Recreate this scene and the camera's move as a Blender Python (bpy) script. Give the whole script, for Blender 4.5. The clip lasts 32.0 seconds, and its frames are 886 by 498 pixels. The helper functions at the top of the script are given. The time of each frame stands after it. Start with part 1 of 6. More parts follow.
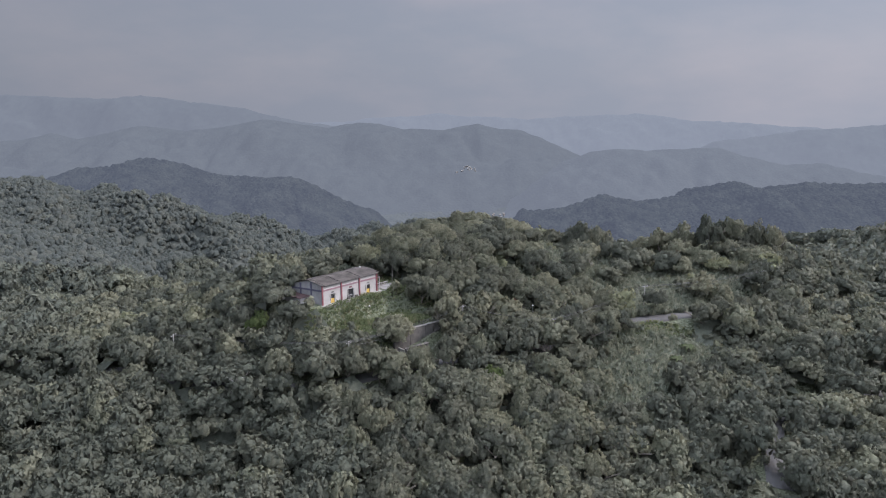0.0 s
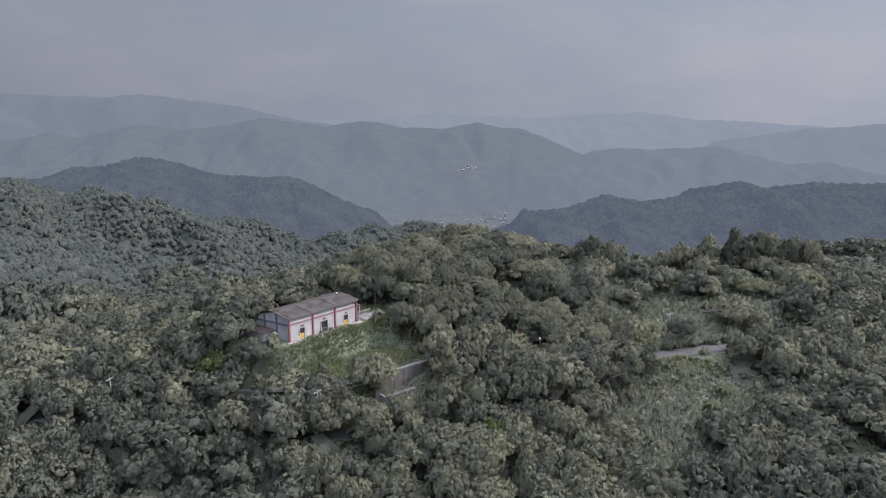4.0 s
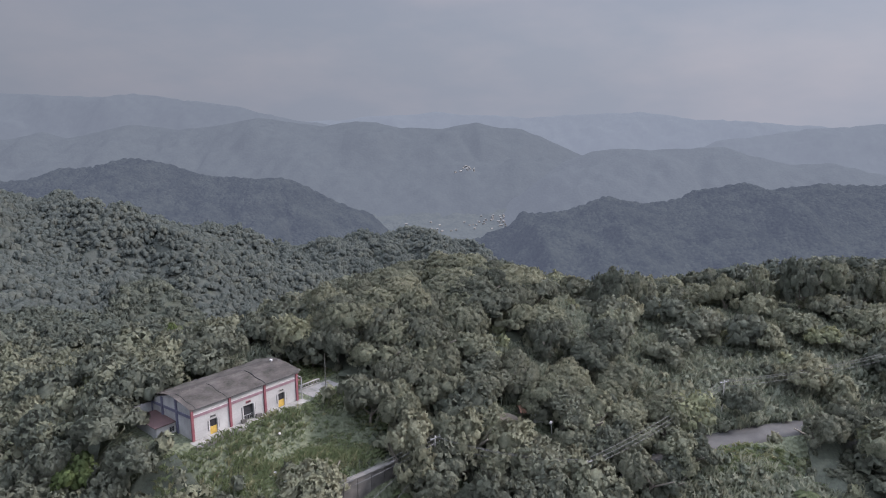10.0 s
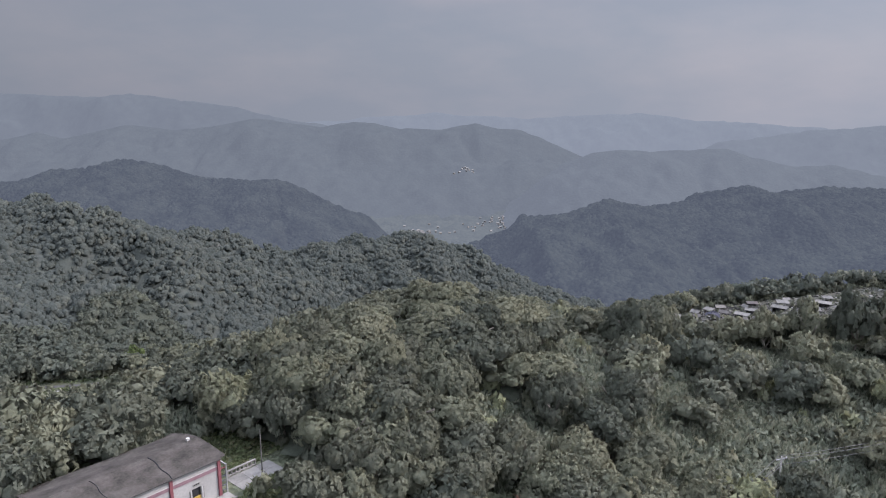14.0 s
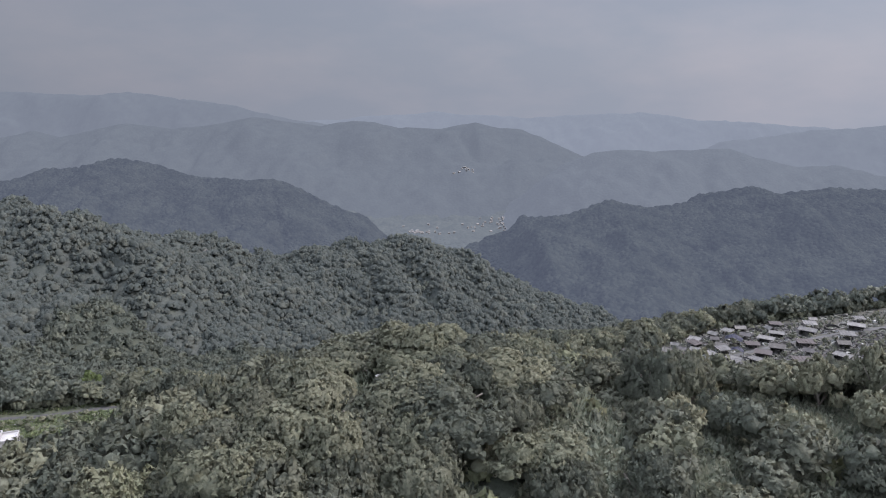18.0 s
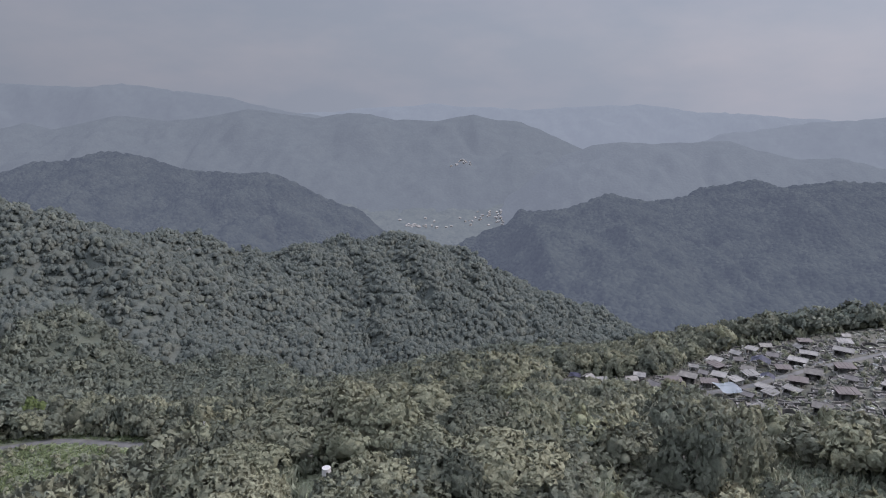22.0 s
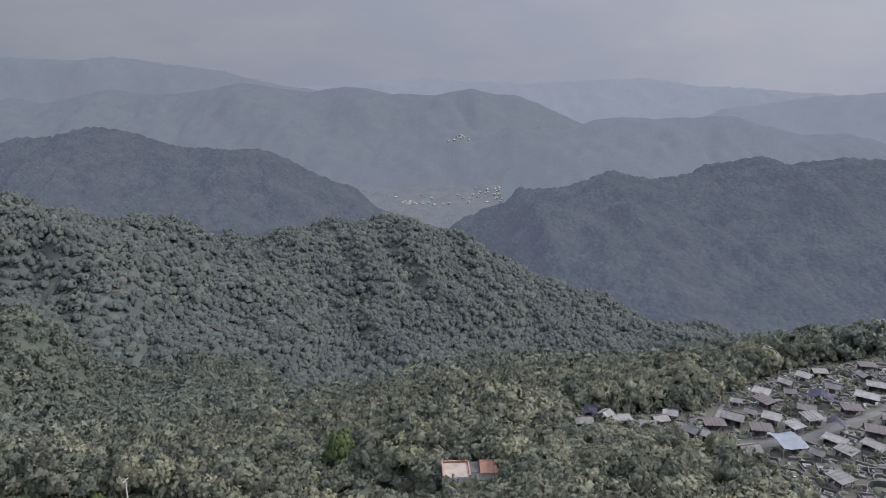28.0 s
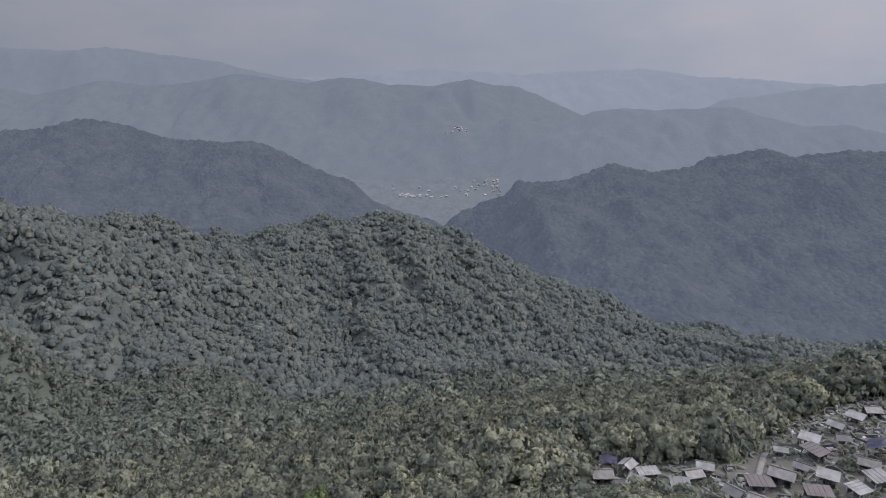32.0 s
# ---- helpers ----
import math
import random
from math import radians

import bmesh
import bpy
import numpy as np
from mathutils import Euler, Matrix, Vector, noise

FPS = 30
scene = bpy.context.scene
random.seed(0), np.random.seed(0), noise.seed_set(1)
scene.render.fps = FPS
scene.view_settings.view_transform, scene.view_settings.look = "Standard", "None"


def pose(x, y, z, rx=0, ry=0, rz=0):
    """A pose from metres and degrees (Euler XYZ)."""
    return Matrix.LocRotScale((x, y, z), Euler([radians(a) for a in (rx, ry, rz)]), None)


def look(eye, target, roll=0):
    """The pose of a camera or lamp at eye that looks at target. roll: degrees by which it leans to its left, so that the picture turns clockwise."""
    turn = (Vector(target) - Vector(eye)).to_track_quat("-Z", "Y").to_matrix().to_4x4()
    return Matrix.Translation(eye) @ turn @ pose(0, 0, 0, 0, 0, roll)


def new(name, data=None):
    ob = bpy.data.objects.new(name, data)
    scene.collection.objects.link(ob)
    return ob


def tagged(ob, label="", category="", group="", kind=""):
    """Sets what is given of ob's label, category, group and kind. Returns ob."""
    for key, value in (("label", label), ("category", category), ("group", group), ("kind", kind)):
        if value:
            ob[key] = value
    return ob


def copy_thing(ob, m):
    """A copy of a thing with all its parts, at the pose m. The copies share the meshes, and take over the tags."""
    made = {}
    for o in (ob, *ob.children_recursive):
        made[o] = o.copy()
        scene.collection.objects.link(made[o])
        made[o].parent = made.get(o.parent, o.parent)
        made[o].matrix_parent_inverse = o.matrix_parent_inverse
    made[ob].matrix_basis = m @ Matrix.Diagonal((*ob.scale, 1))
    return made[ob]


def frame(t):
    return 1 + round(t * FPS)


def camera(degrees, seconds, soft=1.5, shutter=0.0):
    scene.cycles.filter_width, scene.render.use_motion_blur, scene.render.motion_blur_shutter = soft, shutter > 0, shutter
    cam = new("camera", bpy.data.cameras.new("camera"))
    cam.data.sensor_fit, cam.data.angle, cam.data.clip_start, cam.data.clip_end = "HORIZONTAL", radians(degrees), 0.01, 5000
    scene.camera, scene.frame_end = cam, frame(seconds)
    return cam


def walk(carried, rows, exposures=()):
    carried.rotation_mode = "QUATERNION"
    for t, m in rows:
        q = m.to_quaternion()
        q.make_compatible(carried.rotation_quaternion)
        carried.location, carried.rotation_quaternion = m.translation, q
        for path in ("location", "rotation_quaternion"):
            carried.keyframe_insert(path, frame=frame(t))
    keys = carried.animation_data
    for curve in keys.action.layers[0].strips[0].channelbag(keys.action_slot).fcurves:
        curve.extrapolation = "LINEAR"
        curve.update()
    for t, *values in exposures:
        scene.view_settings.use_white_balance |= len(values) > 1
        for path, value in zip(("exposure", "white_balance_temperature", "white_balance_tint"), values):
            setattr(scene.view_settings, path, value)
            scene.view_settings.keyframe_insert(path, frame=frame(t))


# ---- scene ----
cam = camera(66.0, 32.0, soft=1.1)
PATH = [
    (0, (31.123, -155.669, 46.249), (31.092, -153.711, 45.841), -0.1),
    (1, (31.641, -149.135, 46.286), (31.609, -147.178, 45.877), -0.1),
    (2, (32.09, -142.469, 46.346), (32.056, -140.512, 45.935), -0.1),
    (3, (32.572, -135.618, 46.311), (32.537, -133.661, 45.899), -0.1),
    (3.5, (32.735, -132.191, 46.254), (32.7, -130.234, 45.842), -0.1),
    (5.5, (33.425, -117.86, 45.928), (33.392, -115.903, 45.516), -0.2),
    (6, (33.654, -114.421, 45.844), (33.622, -112.465, 45.431), -0.2),
    (7, (34.149, -107.457, 45.668), (34.117, -105.5, 45.257), -0.2),
    (8, (34.536, -100.488, 45.693), (34.505, -98.531, 45.282), -0.1),
    (9, (35.234, -93.494, 45.612), (35.202, -91.537, 45.2), -0.2),
    (10, (35.968, -86.54, 45.557), (35.938, -84.583, 45.145), -0.1),
    (11, (36.714, -79.586, 45.551), (36.685, -77.63, 45.139), -0.1),
    (12, (37.383, -72.508, 45.289), (37.354, -70.55, 44.88), 0.0),
    (13, (38.101, -65.695, 45.196), (38.072, -63.738, 44.786), 0.0),
    (14, (38.698, -59.015, 45.013), (38.67, -57.057, 44.603), -0.0),
    (14.5, (39.007, -55.866, 44.968), (38.979, -53.909, 44.559), -0.0),
    (16.5, (40.788, -43.112, 45.145), (40.761, -41.154, 44.735), 0.1),
    (17, (41.136, -39.802, 45.161), (41.107, -37.844, 44.75), 0.0),
    (18, (41.57, -32.991, 45.225), (41.541, -31.034, 44.812), 0.1),
    (19, (41.992, -26.348, 45.218), (41.966, -24.392, 44.802), 0.1),
    (20, (42.576, -19.617, 45.188), (42.55, -17.662, 44.767), 0.1),
    (21, (43.147, -12.781, 45.106), (43.123, -10.827, 44.678), 0.1),
    (22, (43.773, -5.77, 44.828), (43.75, -3.818, 44.393), 0.1),
    (23, (44.232, 1.106, 44.69), (44.21, 3.056, 44.248), 0.1),
    (24, (44.459, 7.841, 44.51), (44.438, 9.789, 44.059), 0.2),
    (25, (45.143, 14.658, 44.39), (45.123, 16.603, 43.925), 0.1),
    (25.5, (45.53, 18.06, 44.409), (45.51, 20.003, 43.935), 0.0),
    (27.5, (46.33, 31.442, 44.093), (46.311, 33.378, 43.591), 0.0),
    (28, (46.511, 34.703, 44.071), (46.493, 36.638, 43.565), 0.1),
    (29, (46.817, 41.4, 43.971), (46.8, 43.333, 43.456), 0.1),
    (30, (47.191, 48.288, 43.88), (47.177, 50.219, 43.358), 0.1),
    (31, (47.361, 54.851, 43.926), (47.346, 56.78, 43.398), 0.1),
    (32, (47.157, 61.069, 44.049), (47.145, 62.997, 43.518), 0.1),
]
walk(cam, [(t, look(eye, target, roll)) for t, eye, target, roll in PATH], exposures=[(0.0, 0.45, 6250, 21), (32.0, 0.45, 6250, 21)])

# ---- light ----
SUN_EL, SUN_AZ = 44.0, 84.0          # degrees above the horizon; clockwise from +y
sun_way = Vector((math.sin(radians(SUN_AZ)) * math.cos(radians(SUN_EL)), math.cos(radians(SUN_AZ)) * math.cos(radians(SUN_EL)), math.sin(radians(SUN_EL))))
lamp = bpy.data.lights.new("sun", "SUN")
lamp.energy, lamp.angle, lamp.color = 3.2, radians(10.0), (1.0, 0.94, 0.86)
sun = new("sun", lamp)
sun.matrix_world = look(sun_way * 400, (0, 0, 0))

world = bpy.data.worlds.new("hazy_sky")
scene.world = world
world.use_nodes = True
wn, wl = world.node_tree.nodes, world.node_tree.links
wn.clear()


def wnode(kind, **values):
    n = wn.new(kind)
    for key, value in values.items():
        n.inputs[key].default_value = value
    return n


sky = wn.new("ShaderNodeTexSky")
sky.sky_type, sky.sun_disc = "NISHITA", False
sky.sun_elevation, sky.sun_rotation = radians(SUN_EL), radians(SUN_AZ)
sky.air_density, sky.dust_density, sky.ozone_density, sky.altitude = 1.2, 6.0, 1.5, 600
sky_dim = wn.new("ShaderNodeVectorMath")
sky_dim.operation = "SCALE"
sky_dim.inputs["Scale"].default_value = 0.05
wl.new(sky.outputs[0], sky_dim.inputs[0])
coords = wn.new("ShaderNodeTexCoord")
stretch = wn.new("ShaderNodeMapping")
stretch.inputs["Scale"].default_value = (1.6, 1.6, 4.2)
wl.new(coords.outputs["Generated"], stretch.inputs[0])
cloud = wnode("ShaderNodeTexNoise", Scale=2.1, Detail=5.0, Roughness=0.55)
wl.new(stretch.outputs[0], cloud.inputs["Vector"])
cloud_ramp = wn.new("ShaderNodeValToRGB")
cloud_ramp.color_ramp.elements[0].position, cloud_ramp.color_ramp.elements[1].position = 0.44, 0.78
cloud_ramp.color_ramp.elements[0].color, cloud_ramp.color_ramp.elements[1].color = (0.238, 0.272, 0.305, 1), (0.305, 0.316, 0.334, 1)
wl.new(cloud.outputs[0], cloud_ramp.inputs[0])
blend = wn.new("ShaderNodeMix")
blend.data_type = "RGBA"
blend.inputs["Factor"].default_value = 0.86
wl.new(sky_dim.outputs[0], blend.inputs[6])
wl.new(cloud_ramp.outputs[0], blend.inputs[7])
glow = wnode("ShaderNodeBackground", Strength=1.0)
up = wn.new("ShaderNodeSeparateXYZ")
wl.new(coords.outputs["Generated"], up.inputs[0])
rise = wn.new("ShaderNodeMapRange")
rise.inputs["From Min"].default_value, rise.inputs["From Max"].default_value = 0.17, 0.8
rise.inputs["To Min"].default_value, rise.inputs["To Max"].default_value = 1.0, 9.0
wl.new(up.outputs[2], rise.inputs["Value"])
sunward = wn.new("ShaderNodeMath")
sunward.operation = "MULTIPLY_ADD"
sunward.inputs[1].default_value, sunward.inputs[2].default_value = 0.30, 1.0
wl.new(up.outputs[0], sunward.inputs[0])
both = wn.new("ShaderNodeMath")
both.operation = "MULTIPLY"
wl.new(rise.outputs[0], both.inputs[0])
wl.new(sunward.outputs[0], both.inputs[1])
lifted = wn.new("ShaderNodeVectorMath")
lifted.operation = "SCALE"
wl.new(blend.outputs[2], lifted.inputs[0])
wl.new(both.outputs[0], lifted.inputs["Scale"])
wl.new(lifted.outputs[0], glow.inputs[0])
wl.new(glow.outputs[0], wn.new("ShaderNodeOutputWorld").inputs[0])


# ---- materials ----
def tree_of(name):
    m = bpy.data.materials.new(name)
    m.use_nodes = True
    t = m.node_tree
    return m, t.nodes, t.links, t.nodes["Principled BSDF"]


def ramp(nodes, stops):
    r = nodes.new("ShaderNodeValToRGB")
    e = r.color_ramp.elements
    while len(e) < len(stops):
        e.new(0.5)
    for el, (at, col) in zip(e, stops):
        el.position, el.color = at, (*col, 1)
    return r


def surface(name, colour, second, rough=0.8, scale=1.5, fine=14.0, bump=0.25, metal=0.0, random_shift=0.0):
    """A worn surface: two colours mixed by a coarse and a fine grain, with relief."""
    m, n, l, b = tree_of(name)
    pos = n.new("ShaderNodeTexCoord")
    big, small = n.new("ShaderNodeTexNoise"), n.new("ShaderNodeTexNoise")
    big.inputs["Scale"].default_value, small.inputs["Scale"].default_value = scale, fine
    big.inputs["Detail"].default_value, small.inputs["Detail"].default_value = 4, 3
    l.new(pos.outputs["Object"], big.inputs["Vector"])
    l.new(pos.outputs["Object"], small.inputs["Vector"])
    add = n.new("ShaderNodeMath")
    add.operation = "MULTIPLY_ADD"
    add.inputs[1].default_value = 0.4
    l.new(small.outputs[0], add.inputs[0])
    l.new(big.outputs[0], add.inputs[2])
    r = ramp(n, [(0.45, colour), (0.95, second)])
    l.new(add.outputs[0], r.inputs[0])
    out = r.outputs[0]
    if random_shift:
        info, hsv = n.new("ShaderNodeObjectInfo"), n.new("ShaderNodeHueSaturation")
        mr = n.new("ShaderNodeMapRange")
        mr.inputs["To Min"].default_value, mr.inputs["To Max"].default_value = 1 - random_shift, 1 + random_shift
        l.new(info.outputs["Random"], mr.inputs["Value"])
        l.new(mr.outputs[0], hsv.inputs["Value"])
        l.new(out, hsv.inputs["Color"])
        out = hsv.outputs[0]
    l.new(out, b.inputs["Base Color"])
    b.inputs["Roughness"].default_value, b.inputs["Metallic"].default_value = rough, metal
    b.inputs["Specular IOR Level"].default_value = 0.3
    bp = n.new("ShaderNodeBump")
    bp.inputs["Strength"].default_value, bp.inputs["Distance"].default_value = bump, 0.05
    l.new(small.outputs[0], bp.inputs["Height"])
    l.new(bp.outputs[0], b.inputs["Normal"])
    return m


def foliage(name, stops, per_object=False, translucent=0.52, leaning=True):
    """Leaves: one hue for each plant, a second variation for each spray of leaves and for each patch of the wood."""
    m, n, l, b = tree_of(name)
    geo = n.new("ShaderNodeNewGeometry")
    if per_object:
        calm = n.new("ShaderNodeMath")
        calm.operation = "MULTIPLY"
        calm.inputs[1].default_value = 0.76
        l.new(n.new("ShaderNodeObjectInfo").outputs["Random"], calm.inputs[0])
        base = calm.outputs[0]
    else:
        at = n.new("ShaderNodeAttribute")
        at.attribute_name = "tint"
        base = at.outputs["Fac"]
    isl = n.new("ShaderNodeMath")
    isl.operation = "MULTIPLY_ADD"
    isl.inputs[1].default_value = 0.07
    l.new(geo.outputs["Random Per Island"], isl.inputs[0])
    l.new(base, isl.inputs[2])
    patch = n.new("ShaderNodeTexNoise")
    patch.inputs["Scale"].default_value, patch.inputs["Detail"].default_value = 0.035, 3
    l.new(geo.outputs["Position"], patch.inputs["Vector"])
    mix = n.new("ShaderNodeMath")
    mix.operation = "MULTIPLY_ADD"
    mix.inputs[1].default_value = 0.5
    l.new(patch.outputs[0], mix.inputs[0])
    l.new(isl.outputs[0], mix.inputs[2])
    sub = n.new("ShaderNodeMath")
    sub.operation = "SUBTRACT"
    sub.inputs[1].default_value = 0.33
    l.new(mix.outputs[0], sub.inputs[0])
    r = ramp(n, stops)
    l.new(sub.outputs[0], r.inputs[0])
    hsv = n.new("ShaderNodeHueSaturation")
    val = n.new("ShaderNodeMapRange")
    val.inputs["To Min"].default_value, val.inputs["To Max"].default_value = 0.9, 1.1
    l.new(geo.outputs["Random Per Island"], val.inputs["Value"])
    grain = n.new("ShaderNodeTexNoise")
    grain.inputs["Scale"].default_value, grain.inputs["Detail"].default_value, grain.inputs["Roughness"].default_value = 1.7, 6, 0.75
    l.new(geo.outputs["Position"], grain.inputs["Vector"])
    spread = n.new("ShaderNodeMapRange")
    spread.inputs["From Min"].default_value, spread.inputs["From Max"].default_value = 0.3, 0.7
    spread.inputs["To Min"].default_value, spread.inputs["To Max"].default_value = 0.66, 1.34
    l.new(grain.outputs[0], spread.inputs["Value"])
    mul = n.new("ShaderNodeMath")
    mul.operation = "MULTIPLY"
    l.new(val.outputs[0], mul.inputs[0])
    l.new(spread.outputs[0], mul.inputs[1])
    l.new(mul.outputs[0], hsv.inputs["Value"])
    l.new(r.outputs[0], hsv.inputs["Color"])
    l.new(hsv.outputs[0], b.inputs["Base Color"])
    b.inputs["Roughness"].default_value = 0.5
    b.inputs["Specular IOR Level"].default_value = 0.1
    bp = n.new("ShaderNodeBump")
    bp.inputs["Strength"].default_value, bp.inputs["Distance"].default_value = 0.4, 0.2
    l.new(grain.outputs[0], bp.inputs["Height"])
    l.new(bp.outputs[0], b.inputs["Normal"])
    tr, mx = n.new("ShaderNodeBsdfTranslucent"), n.new("ShaderNodeMixShader")
    if leaning:
        way, turn = n.new("ShaderNodeAttribute"), n.new("ShaderNodeVectorTransform")
        way.attribute_name = "lean"
        turn.vector_type, turn.convert_from, turn.convert_to = "NORMAL", "OBJECT", "WORLD"
        l.new(way.outputs["Vector"], turn.inputs[0])
        l.new(turn.outputs[0], bp.inputs["Normal"])
        l.new(turn.outputs[0], tr.inputs["Normal"])
    l.new(hsv.outputs[0], tr.inputs["Color"])
    mx.inputs[0].default_value = translucent
    l.new(b.outputs[0], mx.inputs[1])
    l.new(tr.outputs[0], mx.inputs[2])
    l.new(mx.outputs[0], n["Material Output"].inputs["Surface"])
    return m


GREENS = [(0.0, (0.083, 0.095, 0.072)), (0.25, (0.112, 0.121, 0.088)), (0.5, (0.140, 0.153, 0.105)), (0.72, (0.168, 0.175, 0.119)), (0.86, (0.160, 0.178, 0.104)), (0.94, (0.168, 0.182, 0.100)), (1.0, (0.165, 0.155, 0.115))]
GREENS = [(at, (r * 1.28, g * 1.23, b * 1.24)) for at, (r, g, b) in GREENS]
# leaf greens shifted to blue with distance: haze put into the base colour
HAZED_VALLEY_GREENS = [(at, (r * 0.97, g, b * 1.05)) for at, (r, g, b) in GREENS]
HAZED_RIDGE_GREENS = [(at, (0.62 * r + 0.014, 0.62 * g + 0.019, 0.62 * b + 0.026)) for at, (r, g, b) in GREENS]
leaf_single = foliage("broad_leaves", GREENS, per_object=True)
leaf_wood = foliage("wood_leaves", GREENS)
leaf_valley_hazed = foliage("valley_leaves", HAZED_VALLEY_GREENS)
leaf_ridge_hazed = foliage("ridge_leaves", HAZED_RIDGE_GREENS)
# valley sheet dimmed below the crown greens: shade between crowns put into colour
canopy_valley_dim = foliage("valley_canopy", [(at, (r * 0.58, g * 0.60, b * 0.60)) for at, (r, g, b) in HAZED_VALLEY_GREENS], leaning=False)
canopy_ridge_hazed = foliage("ridge_canopy", [(at, (r * 0.90, g * 0.92, b * 0.96)) for at, (r, g, b) in HAZED_RIDGE_GREENS], leaning=False)
# leaf sheet under the crowns, its dark colour standing for shade in the gaps
leaf_gap_shade = foliage("understorey_leaves", leaning=False, stops=[(0.0, (0.060, 0.068, 0.052)), (0.5, (0.080, 0.088, 0.066)), (1.0, (0.098, 0.106, 0.078))], translucent=0.2)
leaf_frond = foliage("palm_fronds", [(0, (0.070, 0.088, 0.044)), (1, (0.095, 0.112, 0.056))], per_object=True, leaning=False)
leaf_lime = foliage("fresh_leaves", [(0, (0.110, 0.145, 0.058)), (1, (0.140, 0.175, 0.070))], per_object=True)
leaf_reed = foliage("reed_blades", translucent=0.5, leaning=False, stops=[(0, (0.142, 0.160, 0.118)), (0.6, (0.188, 0.204, 0.150)), (1, (0.240, 0.244, 0.180))])
leaf_cane = foliage("cane_leaves", translucent=0.5, stops=[(0, (0.140, 0.156, 0.116)), (0.6, (0.176, 0.190, 0.140)), (1, (0.216, 0.222, 0.162))])
leaf_grass = foliage("grass_blades", translucent=0.45, leaning=False, stops=[(0, (0.094, 0.118, 0.060)), (0.6, (0.130, 0.152, 0.078)), (1, (0.190, 0.180, 0.106))])
bark = surface("bark", (0.10, 0.085, 0.07), (0.20, 0.18, 0.15), 0.9, 1.2, 9)


def ground_material():
    m, n, l, b = tree_of("undergrowth")
    geo = n.new("ShaderNodeNewGeometry")
    a, c = n.new("ShaderNodeTexNoise"), n.new("ShaderNodeTexVoronoi")
    a.inputs["Scale"].default_value, a.inputs["Detail"].default_value = 0.35, 8
    c.inputs["Scale"].default_value = 1.3
    l.new(geo.outputs["Position"], a.inputs["Vector"])
    l.new(geo.outputs["Position"], c.inputs["Vector"])
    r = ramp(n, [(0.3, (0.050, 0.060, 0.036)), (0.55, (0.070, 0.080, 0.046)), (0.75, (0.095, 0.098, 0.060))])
    l.new(a.outputs[0], r.inputs[0])
    l.new(r.outputs[0], b.inputs["Base Color"])
    b.inputs["Roughness"].default_value = 0.9
    bp = n.new("ShaderNodeBump")
    bp.inputs["Strength"].default_value, bp.inputs["Distance"].default_value = 0.9, 0.6
    l.new(c.outputs["Distance"], bp.inputs["Height"])
    l.new(bp.outputs[0], b.inputs["Normal"])
    return m


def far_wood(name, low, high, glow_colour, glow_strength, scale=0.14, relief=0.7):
    """Wooded slopes in the distance: crowns as grain and relief; the haze before them is an even blue glow of their own
    surface.
    """
    m, n, l, b = tree_of(name)
    geo = n.new("ShaderNodeNewGeometry")
    v, a = n.new("ShaderNodeTexVoronoi"), n.new("ShaderNodeTexNoise")
    v.inputs["Scale"].default_value, a.inputs["Scale"].default_value, a.inputs["Detail"].default_value = scale, 0.02, 6
    l.new(geo.outputs["Position"], v.inputs["Vector"])
    l.new(geo.outputs["Position"], a.inputs["Vector"])
    add = n.new("ShaderNodeMath")
    add.operation = "MULTIPLY_ADD"
    add.inputs[1].default_value = 0.42
    l.new(v.outputs["Color"], add.inputs[0])
    l.new(a.outputs[0], add.inputs[2])
    r = ramp(n, [(0.4, low), (0.9, high)])
    l.new(add.outputs[0], r.inputs[0])
    l.new(r.outputs[0], b.inputs["Base Color"])
    b.inputs["Roughness"].default_value = 0.95
    b.inputs["Specular IOR Level"].default_value = 0.0
    bp = n.new("ShaderNodeBump")
    bp.invert = True
    bp.inputs["Strength"].default_value, bp.inputs["Distance"].default_value = relief, 6.0
    l.new(v.outputs["Distance"], bp.inputs["Height"])
    l.new(bp.outputs[0], b.inputs["Normal"])
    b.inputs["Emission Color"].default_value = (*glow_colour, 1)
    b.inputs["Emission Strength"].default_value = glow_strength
    return m


undergrowth = ground_material()
asphalt = surface("road_asphalt", (0.038, 0.038, 0.038), (0.072, 0.070, 0.067), 0.9, 0.35, 6)
concrete = surface("weathered_concrete", (0.11, 0.107, 0.10), (0.25, 0.24, 0.22), 0.9, 0.6, 5)
pale_concrete = surface("pale_concrete", (0.115, 0.11, 0.105), (0.235, 0.225, 0.21), 0.9, 0.6, 5, random_shift=0.25)
grave_wall = surface("mossy_grave_stone", (0.030, 0.029, 0.026), (0.075, 0.070, 0.064), 0.9, 0.8, 6, random_shift=0.45)
soot_concrete = surface("blackened_concrete", (0.05, 0.048, 0.045), (0.13, 0.125, 0.117), 0.9, 0.6, 5, random_shift=0.35)
dark_stone = surface("mossy_stone", (0.052, 0.05, 0.045), (0.115, 0.107, 0.098), 0.9, 0.8, 6, random_shift=0.3)
white_wall = surface("whitewashed_plaster", (0.235, 0.23, 0.22), (0.355, 0.345, 0.33), 0.85, 0.35, 4, 0.1)
# gable plaster: stains, plus the shade of that side put into the grey
stained_shade_plaster = surface("stained_grey_plaster", (0.15, 0.15, 0.15), (0.27, 0.268, 0.262), 0.9, 0.45, 4, 0.15)
red_paint = surface("faded_red_paint", (0.135, 0.042, 0.050), (0.20, 0.074, 0.082), 0.7, 0.8, 8, 0.1)
mauve_paint = surface("faded_mauve_paint", (0.15, 0.085, 0.10), (0.23, 0.15, 0.165), 0.75, 0.8, 8, 0.1)
